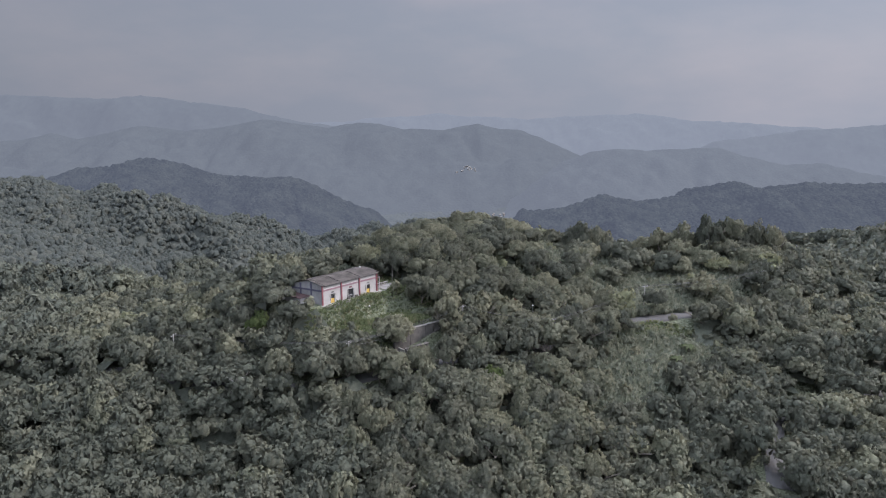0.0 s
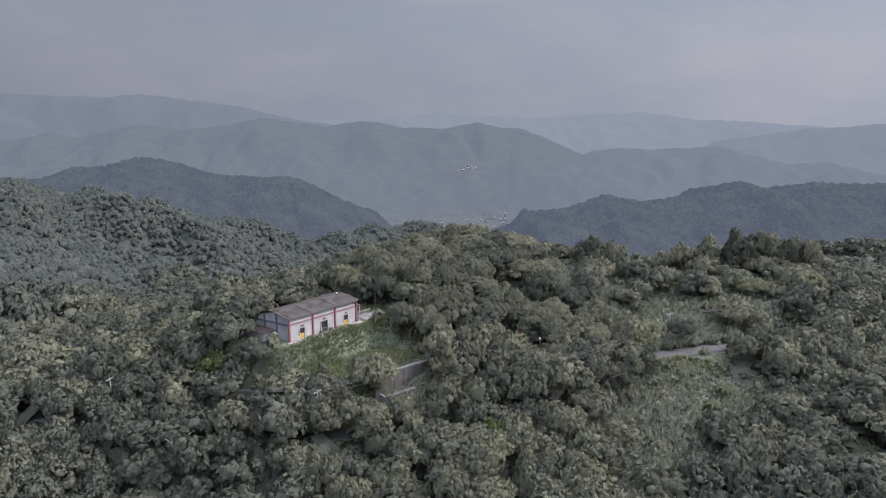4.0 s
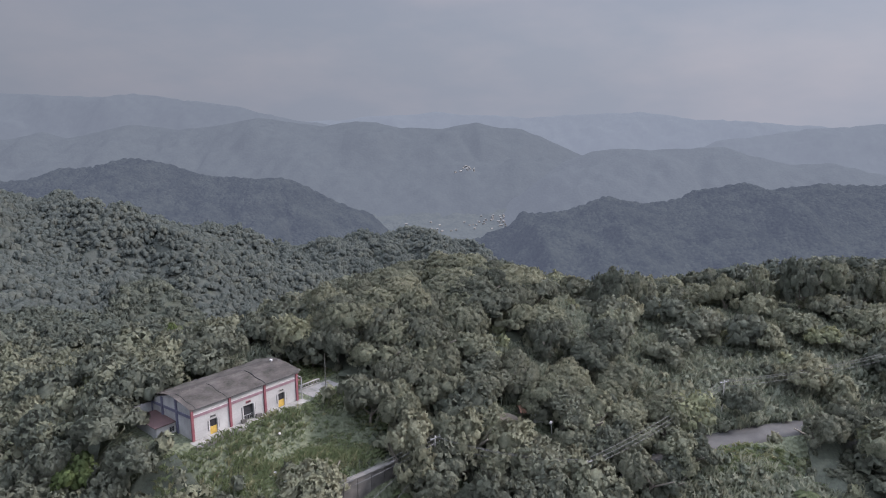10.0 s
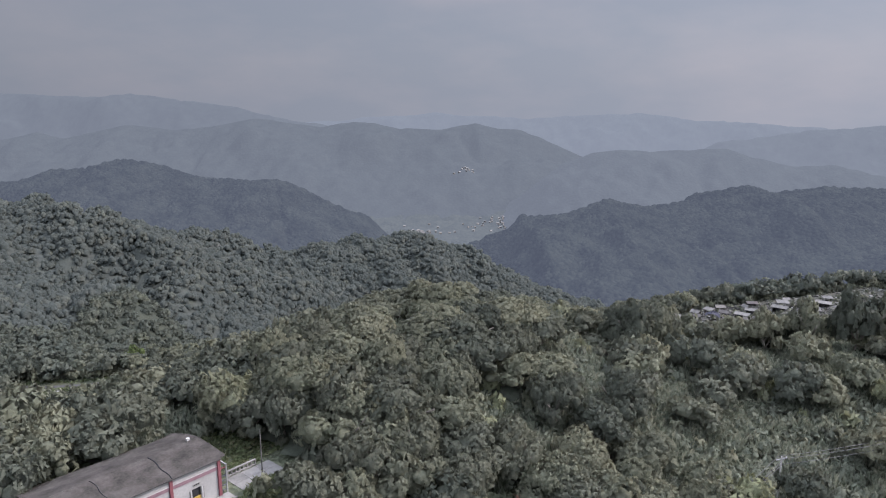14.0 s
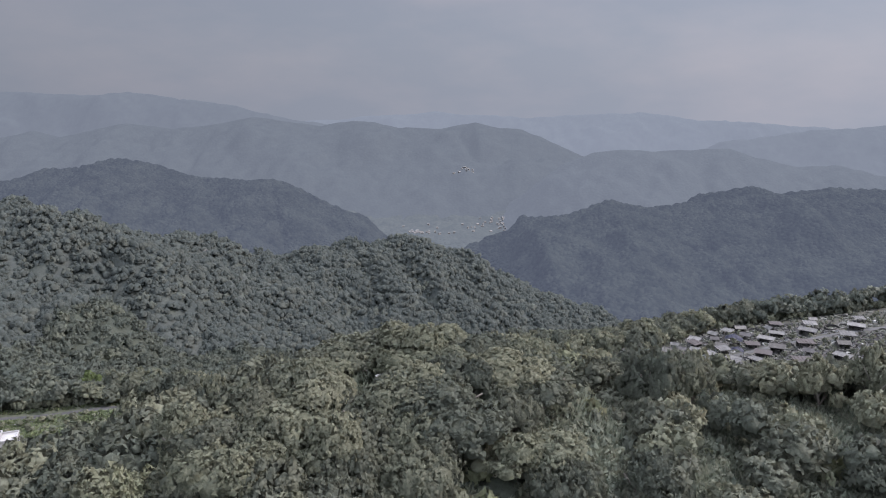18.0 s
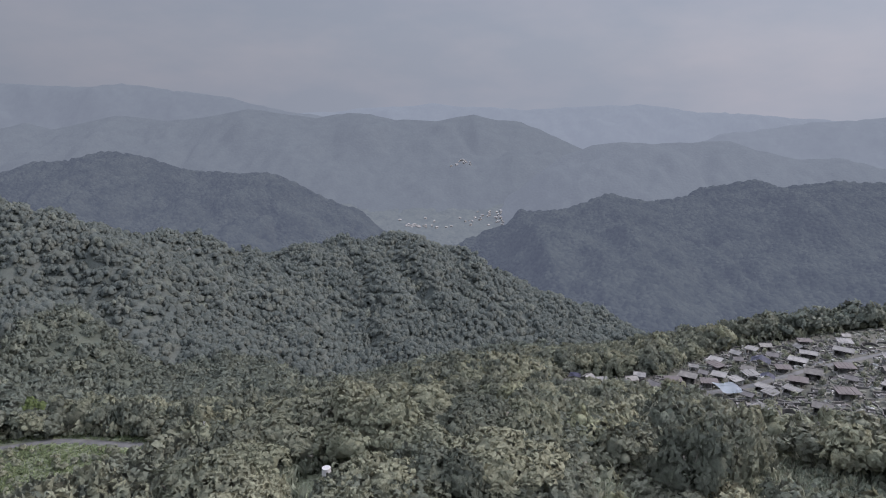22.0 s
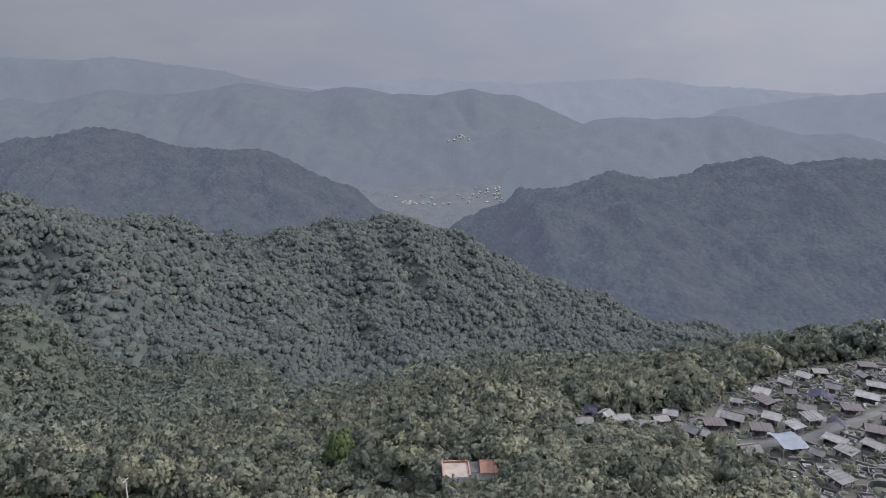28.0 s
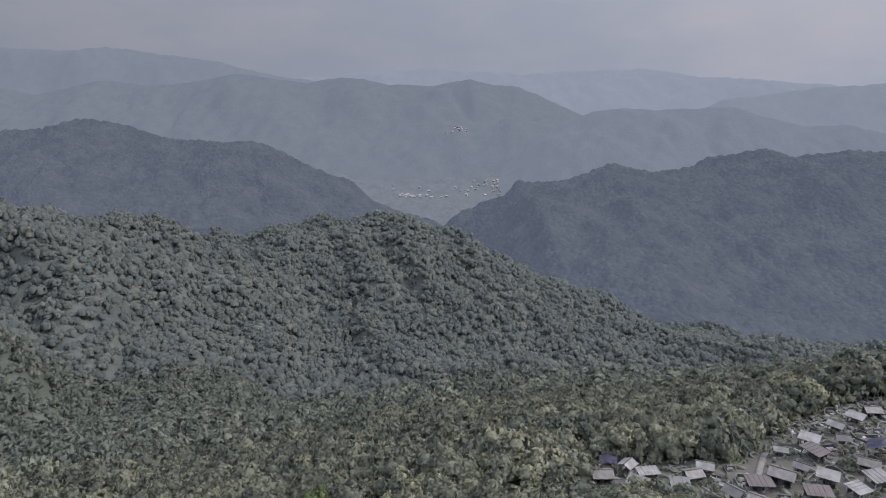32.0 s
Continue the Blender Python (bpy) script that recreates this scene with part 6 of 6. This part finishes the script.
for x, y in cells:
    if not inside(np.array([x]), np.array([y]), GRAVES)[0]:
        continue
    if min(inside(np.array([x + dx]), np.array([y + dy]), GRAVES)[0] for dx, dy in ((2, 0), (-2, 0), (0, 2), (0, -2))) == 0:
        continue
    if line_gap(np.array([x]), np.array([y]), GRAVE_LANE)[0] < 3.0 or line_gap(np.array([x]), np.array([y]), GRAVE_PATH)[0] < 2.3:
        continue
    k = int(r2.choice([0, 1, 2, 2, 3, 4, 5, 5]))
    rad = [1.9, 2.2, 1.6, 2.5, 2.0, 1.5][k]
    if any(math.hypot(x - a, y - b) < c + rad - 0.5 for a, b, c in taken):
        continue
    if x > 172 and y < 150 or tomb_count >= 288:
        continue
    tomb_count += 1
    taken.append((x, y, rad))
    set_down(TOMBS, k, float(x), float(y), float(-30 + r2.randn() * 22 + (180 if r2.rand() < 0.1 else 0)))


def terrace_wall(x, y, length, bow, turn, high):
    bm = bmesh.new()
    n = max(4, int(length / 1.2))
    rows = []
    for k in range(n + 1):
        q = k / n - 0.5
        px, py = length * q, bow * (1 - 4 * q * q)
        a = radians(turn)
        z = h(x + px * math.cos(a) - py * math.sin(a), y + px * math.sin(a) + py * math.cos(a)) - h(x, y)
        rows.append([bm.verts.new((px, py + dy, z + dz)) for dy, dz in ((-0.15, -0.5), (-0.15, high), (0.15, high + 0.03), (0.15, -0.5))])
    for p, q in zip(rows, rows[1:]):
        for i in range(3):
            bm.faces.new((p[i], q[i], q[i + 1], p[i + 1]))
    bm.faces.new(rows[0])
    bm.faces.new(rows[-1][::-1])
    ob = new("terrace_wall", bm_mesh("terrace_wall", bm, grave_wall if (int(x * 7) % 3) else soot_concrete))
    ob.matrix_world = Matrix.Translation((x, y, h(x, y))) @ Matrix.Rotation(radians(turn), 4, "Z")
    tagged(ob, "low mossy stone terrace wall between rows of graves", "wall", "terrace walls")


for k in range(110):
    x, y = float(r2.uniform(78, 205)), float(r2.uniform(106, 212))
    if inside(np.array([x]), np.array([y]), GRAVES)[0] and line_gap(np.array([x]), np.array([y]), GRAVE_LANE)[0] > 5 and line_gap(np.array([x]), np.array([y]), GRAVE_PATH)[0] > 4:
        terrace_wall(x, y, float(r2.uniform(4, 9)), float(r2.uniform(-0.8, 1.2)), float(-32 + r2.randn() * 14 + (90 if r2.rand() < 0.25 else 0)), float(r2.uniform(0.4, 0.9)))


def grave_kerbs():
    """The countless small curved kerbs, slabs and stones that fill the space between the tombs."""
    spots_k = grid_places(74, 214, 96, 226, 1.9, r2, 0.45)
    spots_k = spots_k[inside(spots_k[:, 0], spots_k[:, 1], GRAVES) & (line_gap(spots_k[:, 0], spots_k[:, 1], GRAVE_LANE) > 2.4) & (line_gap(spots_k[:, 0], spots_k[:, 1], GRAVE_PATH) > 1.6)]
    spots_k = spots_k[r2.rand(len(spots_k)) < 0.62]
    st = Stuff()
    kinds = []
    for k in range(5):
        bm = arc_wall(1.0, 1.0 + 0.25 * k, 0.5, 0.22, -20 + 10 * k, 200 - 10 * k, 6) if k < 3 else boxed(-0.8, 0.8, -0.35, 0.35, -0.3, 0.35) if k == 3 else boxed(-0.28, 0.28, -0.12, 0.12, -0.3, 0.9)
        bmesh.ops.triangulate(bm, faces=bm.faces[:])
        bm.verts.index_update()
        kinds.append((np.array([p.co[:] for p in bm.verts]), np.array([[p.index for p in q.verts] for q in bm.faces])))
        bm.free()
    pick = r2.choice(5, len(spots_k), p=(0.14, 0.14, 0.14, 0.33, 0.25))
    for k, (v, f) in enumerate(kinds):
        b = spots_k[pick == k]
        st.add(v, f, np.column_stack([b, land(b[:, 0], b[:, 1]) + 0.1]), 0.7 + 0.7 * r2.rand(len(b)), r2.rand(len(b)), r2, 0.6 + 0.6 * r2.rand(len(b)))
    st.build("grave_kerbs", grave_stone, "weathered stone kerbs, slabs and small headstones between the tombs", "graves")


m, n, l, bs = tree_of("weathered_grave_stone")
isl = n.new("ShaderNodeNewGeometry")
shade = ramp(n, [(0.0, (0.028, 0.027, 0.024)), (0.6, (0.058, 0.054, 0.049)), (0.86, (0.11, 0.104, 0.096)), (1.0, (0.36, 0.35, 0.34))])
stain = n.new("ShaderNodeTexNoise")
stain.inputs["Scale"].default_value, stain.inputs["Detail"].default_value = 1.4, 5
l.new(isl.outputs["Position"], stain.inputs["Vector"])
l.new(isl.outputs["Random Per Island"], shade.inputs[0])
fade = n.new("ShaderNodeMix")
fade.data_type = "RGBA"
fade.inputs[7].default_value = (0.055, 0.062, 0.04, 1)
l.new(stain.outputs[0], fade.inputs["Factor"])
l.new(shade.outputs[0], fade.inputs[6])
l.new(fade.outputs[2], bs.inputs["Base Color"])
bs.inputs["Roughness"].default_value = 0.9
grave_stone = m
grave_kerbs()


def awning(x, y, w, d, high, turn, material, label, peak=0.7):
    o = placed("awning", Matrix.Translation((x, y, h(x, y) + 0.1)) @ Matrix.Rotation(radians(turn), 4, "Z"), label, "awning", "awnings")
    for a, b in ((-w / 2, -d / 2), (w / 2, -d / 2), (w / 2, d / 2), (-w / 2, d / 2)):
        bm = bmesh.new()
        tube(bm, [(a * 0.96, b * 0.96, -0.3), (a * 0.96, b * 0.96, high)], [0.05, 0.05], 6)
        part("post", bm, grey_metal, o)
    bm = bmesh.new()
    n = 10
    grid = [[bm.verts.new((w * (i / n - 0.5), d * (j / n - 0.5), high + peak * (1 - abs(2 * i / n - 1)) * 0.9 - 0.35 * math.sin(math.pi * j / n) * abs(2 * i / n - 1) + 0.06 * math.sin(i * 2.1 + j))) for i in range(n + 1)] for j in range(n + 1)]
    for a, b in zip(grid, grid[1:]):
        for i in range(n):
            bm.faces.new((a[i], a[i + 1], b[i + 1], b[i]))
    bmesh.ops.solidify(bm, geom=bm.faces[:], thickness=0.03)
    part("sheet", bm, material, o, "", True)


awning(115.3, 159.4, 6.4, 5.4, 2.6, -84, tarp_blue, "large pale blue tarpaulin awning over the graves", 0.5)
awning(134, 182, 5.4, 4.2, 2.6, -30, tarp_navy, "navy blue peaked tarpaulin awning", 1.3)
awning(81.8, 189.8, 3.8, 3.4, 2.4, -10, tarp_navy, "navy blue low tarpaulin shelter", 0.5)
awning(128.5, 165.8, 3.6, 2.8, 2.4, -30, tarp_navy, "small violet-blue tarpaulin awning", 0.9)

shrub = r2.rand(1500, 2) * np.array((140, 132)) + np.array((74, 94))
shrub = shrub[inside(shrub[:, 0], shrub[:, 1], GRAVES) & (line_gap(shrub[:, 0], shrub[:, 1], GRAVE_LANE) > 2.6)]
st = Stuff()
for k in range(4):
    b = shrub[k::4]
    v, f = crown_shape(34, 340 + k, 2, 0.8, 0.8)
    r = 0.35 + 0.8 * r2.rand(len(b)) ** 2
    st.add(v, f, np.column_stack([b, land(b[:, 0], b[:, 1])]), r, 0.1 + 0.5 * r2.rand(len(b)), rng, r * 1.4)
st.build("graveyard_shrubs", leaf_wood, "small clipped shrubs and saplings between the graves", "shrubs")


# ---- the clearing in the valley ----
def windows_on(o, face_y, xs, z0, w, t, sgn=-1):
    for x in xs:
        win = part("window", boxed(x - w / 2, x + w / 2, face_y + sgn * 0.03 - 0.03, face_y + sgn * 0.03 + 0.03, z0, z0 + t), window_glass, o, "dark glazed window")
        part("frame", boxed(x - w / 2 - 0.08, x + w / 2 + 0.08, face_y + sgn * 0.07 - 0.03, face_y + sgn * 0.07 + 0.03, z0 + t, z0 + t + 0.09), white_tile, win)
        part("sill", boxed(x - w / 2 - 0.1, x + w / 2 + 0.1, face_y + sgn * 0.09 - 0.06, face_y + sgn * 0.09 + 0.06, z0 - 0.1, z0), white_tile, win)
        part("mullion", boxed(x - 0.03, x + 0.03, face_y + sgn * 0.08 - 0.02, face_y + sgn * 0.08 + 0.02, z0, z0 + t), white_tile, win)


def build_white_house():
    x, y = -84.5, 134.5
    o = placed("white_house", Matrix.Translation((x, y, h(x, y))) @ Matrix.Rotation(radians(22), 4, "Z"), "two-storey white flat-roofed house with parapets in the valley clearing", "house")
    part("lower_storey", boxed(-7, 7.2, -3.6, 4.6, -0.8, 3.3), white_wall, o)
    part("upper_storey", boxed(-7, 3.2, -3.6, 4.6, 3.3, 6.6), white_wall, o)
    part("upper_wing", boxed(3.2, 7.2, -1.2, 4.6, 3.3, 6.1), white_wall, o)
    for a in ((-7.1, 3.3, -3.7, -3.5, 6.6, 7.2), (-7.1, 3.3, 4.5, 4.7, 6.6, 7.2), (-7.1, -6.9, -3.5, 4.5, 6.6, 7.2), (3.1, 3.3, -3.5, 4.5, 6.6, 7.2), (3.3, 7.3, -1.3, -1.1, 6.1, 6.6), (7.1, 7.3, -1.1, 4.5, 6.1, 6.6), (3.3, 7.1, 4.5, 4.7, 6.1, 6.6)):
        part("parapet", boxed(*a), white_tile, o)
    part("roof_deck", boxed(-6.9, 3.1, -3.5, 4.5, 6.6, 6.66), pale_concrete, o)
    part("stair_head", boxed(-0.5, 2.6, 1.2, 4.2, 6.66, 8.4, bevel=0.15), white_wall, o, "white rounded stair head on the roof")
    windows_on(o, -3.6, (-5.2, -1.8, 1.4), 4.2, 1.4, 1.3)
    windows_on(o, -3.6, (-5.2, -1.8, 1.4, 5.2), 0.9, 1.4, 1.3)
    windows_on(o, -1.2, (5.2,), 4.1, 1.5, 1.2)
    for q in (0.6, 3.0):
        win = part("side_window", boxed(7.2, 7.26, q - 0.6, q + 0.6, 4.1, 5.3), window_glass, o)
        part("sill", boxed(7.2, 7.34, q - 0.7, q + 0.7, 4.0, 4.1), white_tile, win)
    o = placed("forecourt", Matrix.Translation((-74, 139, h(-74, 139) + 0.1)) @ Matrix.Rotation(radians(22), 4, "Z"), "pale concrete forecourt beside the white house", "paving", kind="structure")
    for i in range(3):
        for j in range(3):
            part("slab", boxed(i * 3.0, i * 3.0 + 2.96, j * 3.0 - 3, j * 3.0 - 0.04, -1.0, 0.05 + 0.01 * ((i + j) % 3)), concrete, o)
    for k, (bx, by) in enumerate(((-92, 158), (-86, 160), (-80, 161.5))):
        b = placed("garden_bed", Matrix.Translation((bx, by, h(bx, by))) @ Matrix.Rotation(radians(12), 4, "Z"), "long planted vegetable bed with a pale kerb", "garden bed", "garden beds")
        part("soil", boxed(-2.2, 2.2, -0.8, 0.8, -0.5, 0.22, bevel=0.05), mound_grass, b)
        part("kerb", boxed(-2.35, 2.35, -0.95, -0.82, -0.5, 0.28), pale_concrete, b)
        part("kerb", boxed(-2.35, 2.35, 0.82, 0.95, -0.5, 0.28), pale_concrete, b)


build_white_house()


def build_brown_house():
    x, y = -29.0, 150.0
    o = placed("brown_house", Matrix.Translation((x, y, h(x, y))) @ Matrix.Rotation(radians(10), 4, "Z"), "low house with a dark brown sheet-metal gable roof beside a lawn", "house")
    part("wall_block", boxed(-4.2, 4.2, -3.2, 3.2, -0.8, 3.0), white_wall, o)
    for s in (-1, 1):
        sl = part("roof_slope", prism(bmesh.new(), [(0, 4.6), (s * 3.9, 2.85), (s * 3.9, 2.97), (0, 4.74)], 9.6, -4.8), roof_brown, o, "dark brown metal roof slope")
        for q in range(13):
            part("seam", prism(bmesh.new(), [(0.05 * s, 4.72), (s * 3.85, 2.99), (s * 3.85, 3.05), (0.05 * s, 4.79)], 0.07, -4.7 + q * 0.78), roof_brown, sl)
    part("ridge_cap", boxed(-4.85, 4.85, -0.16, 0.16, 4.66, 4.82, bevel=0.03), roof_dark, o)
    part("gable", prism(bmesh.new(), [(-3.2, 3.0), (3.2, 3.0), (0, 4.5)], 0.2, 3.9), white_wall, o)
    windows_on(o, -3.2, (-2.4, 2.4), 0.9, 1.3, 1.2)
    part("door", boxed(-0.5, 0.5, -3.27, -3.2, 0.0, 2.05), bark, o)
    part("finial", boxed(4.6, 4.8, -0.1, 0.1, 4.82, 5.2), white_tile, o)


build_brown_house()


def lawn(name, ring, label, material, lift=0.12):
    xs = [p[0] for p in ring]
    ys = [p[1] for p in ring]
    gx, gy = np.meshgrid(np.arange(min(xs), max(xs), 1.0), np.arange(min(ys), max(ys), 1.0))
    idx = np.arange(gx.size).reshape(gx.shape)
    faces = np.stack([idx[:-1, :-1], idx[:-1, 1:], idx[1:, 1:], idx[1:, :-1]], -1).reshape(-1, 4)
    cx, cy = gx.ravel()[faces].mean(1), gy.ravel()[faces].mean(1)
    ob = new(name, np_mesh(name, np.stack([gx, gy, land(gx, gy) + lift], -1).reshape(-1, 3), faces[inside(cx, cy, ring)], material, True))
    tagged(ob, label, "lawn", kind="structure")


lawn("lawn", [(-24, 149), (-27, 163.5), (-14.5, 163), (-12, 148)], "smooth bright green lawn beside the lane", lawn_green)
lawn("meadow", [(-72, 146), (-70, 162), (-38, 160), (-36, 146)], "rough green meadow beside the lane", mound_grass)
lawn("garden", [(-108, 152), (-104, 170), (-66, 170), (-66, 156)], "pale green garden plots behind the white house", mound_grass)
meadow_bush = r2.rand(260, 2) * np.array((76, 26)) + np.array((-112, 143))
meadow_bush = meadow_bush[(line_gap(meadow_bush[:, 0], meadow_bush[:, 1], LANE) > 2.7) & (np.hypot(meadow_bush[:, 0] + 84.5, meadow_bush[:, 1] - 134.5) > 10) & (np.hypot(meadow_bush[:, 0] + 29, meadow_bush[:, 1] - 150) > 7.5) & (value_noise(meadow_bush[:, 0] / 6, meadow_bush[:, 1] / 6) > 0.38)]
hedge = np.array([(-21.5 + 0.25 * k, 150.5 + 0.55 * k) for k in range(20)] + [(-34 - 0.7 * k, 146 + 0.2 * k) for k in range(14)] + [(-62 + 1.5 * k, 153 + 3 * math.sin(k)) for k in range(14)])
hedge = np.concatenate([hedge, meadow_bush])
st = Stuff()
v, f = low[1]
st.add(v, f, np.column_stack([hedge, land(hedge[:, 0], hedge[:, 1])]), 0.7 + 0.6 * r2.rand(len(hedge)), 0.2 + 0.5 * r2.rand(len(hedge)), rng)
st.build("hedge_shrubs", leaf_wood, "rough green shrubs edging the lawn", "shrubs")


def build_hut():
    x, y = 50.0, 151.5
    o = placed("hut", Matrix.Translation((x, y, h(x, y))) @ Matrix.Rotation(radians(4), 4, "Z"), "small hut with an orange tiled roof and a pinkish flat terrace", "hut")
    part("terrace_block", boxed(-4.6, 0.6, -2.6, 2.4, -1.2, 2.3), pale_concrete, o)
    part("terrace_floor", boxed(-4.4, 0.4, -2.4, 2.2, 2.3, 2.36), earth, o, "pinkish terrace floor")
    for a in ((-4.7, -4.4, -2.7, 2.5, 2.3, 2.75), (-4.4, 0.6, 2.2, 2.5, 2.3, 2.75), (0.4, 0.7, -2.7, 2.2, 2.3, 2.75)):
        part("parapet", boxed(*a), roof_orange, o)
    part("grey_roof", boxed(0.75, 2.6, -1.6, 2.2, 2.4, 2.52), roof_dark, o)
    part("wall_block", boxed(0.7, 5.6, -1.5, 2.1, -1.2, 2.4), white_wall, o)
    for s in (-1, 1):
        sl = part("roof_slope", prism(bmesh.new(), [(0.3, 3.7), (0.3 + s * 2.3, 2.45), (0.3 + s * 2.3, 2.57), (0.3, 3.84)], 3.4, 2.5), roof_orange, o, "orange tiled roof slope")
        for q in range(9):
            part("roof_roll", prism(bmesh.new(), [(0.3 + 0.05 * s, 3.83), (0.3 + s * 2.28, 2.58), (0.3 + s * 2.28, 2.68), (0.3 + 0.05 * s, 3.93)], 0.16, 2.6 + q * 0.36), roof_orange, sl)
    part("ridge_cap", boxed(2.45, 5.95, 0.16, 0.44, 3.78, 3.98, bevel=0.04), roof_orange, o)


build_hut()


def small_house(x, y, z, w, d, t, turn, wall_m, roof_m, label, group):
    o = placed("house", Matrix.Translation((x, y, z)) @ Matrix.Rotation(radians(turn), 4, "Z"), label, "house", group)
    part("wall_block", boxed(-w / 2, w / 2, -d / 2, d / 2, -4.0, t), wall_m, o)
    part("roof", prism(bmesh.new(), [(-d / 2 - 0.4, t), (d / 2 + 0.4, t), (0, t + d * 0.22)], w + 0.8, -w / 2 - 0.4), roof_m, o)
    for q in range(max(2, int(w / 4))):
        xx = -w / 2 + (q + 0.5) * w / max(2, int(w / 4))
        part("window", boxed(xx - 0.6, xx + 0.6, -d / 2 - 0.06, -d / 2 + 0.02, t * 0.35, t * 0.75), window_glass, o)


small_house(-172, 536, h(-172, 536) + 3.0, 5, 4, 2.2, 15, white_wall, roof_metal, "lone white house with a pale roof on the wooded ridge", "far houses")
bpy.context.view_layer.update()
r3 = random.Random(9)


def town(cx, cy, sx, sy, count, on):
    for k in range(count):
        x, y = cx + r3.gauss(0, sx), cy + r3.gauss(0, sy)
        hit, place, *_ = on.ray_cast(Vector((x, y, 900)), Vector((0, 0, -1)))
        if hit:
            small_house(x, y, place.z, r3.uniform(4, 9), r3.uniform(4, 6.5), r3.uniform(3, 5.5), r3.uniform(-40, 40), r3.choice([concrete, pale_concrete]), r3.choice([concrete, pale_concrete, roof_metal]), "far pale town house in the hazy valley", "town houses")


town(-66, 2045, 20, 9, 22, VALLEY)
town(215, 2200, 46, 34, 60, VALLEY)
town(60, 2120, 90, 50, 14, VALLEY)
town(98, 2585, 16, 8, 9, MAIN)
town(70, 2560, 20, 6, 5, MAIN)
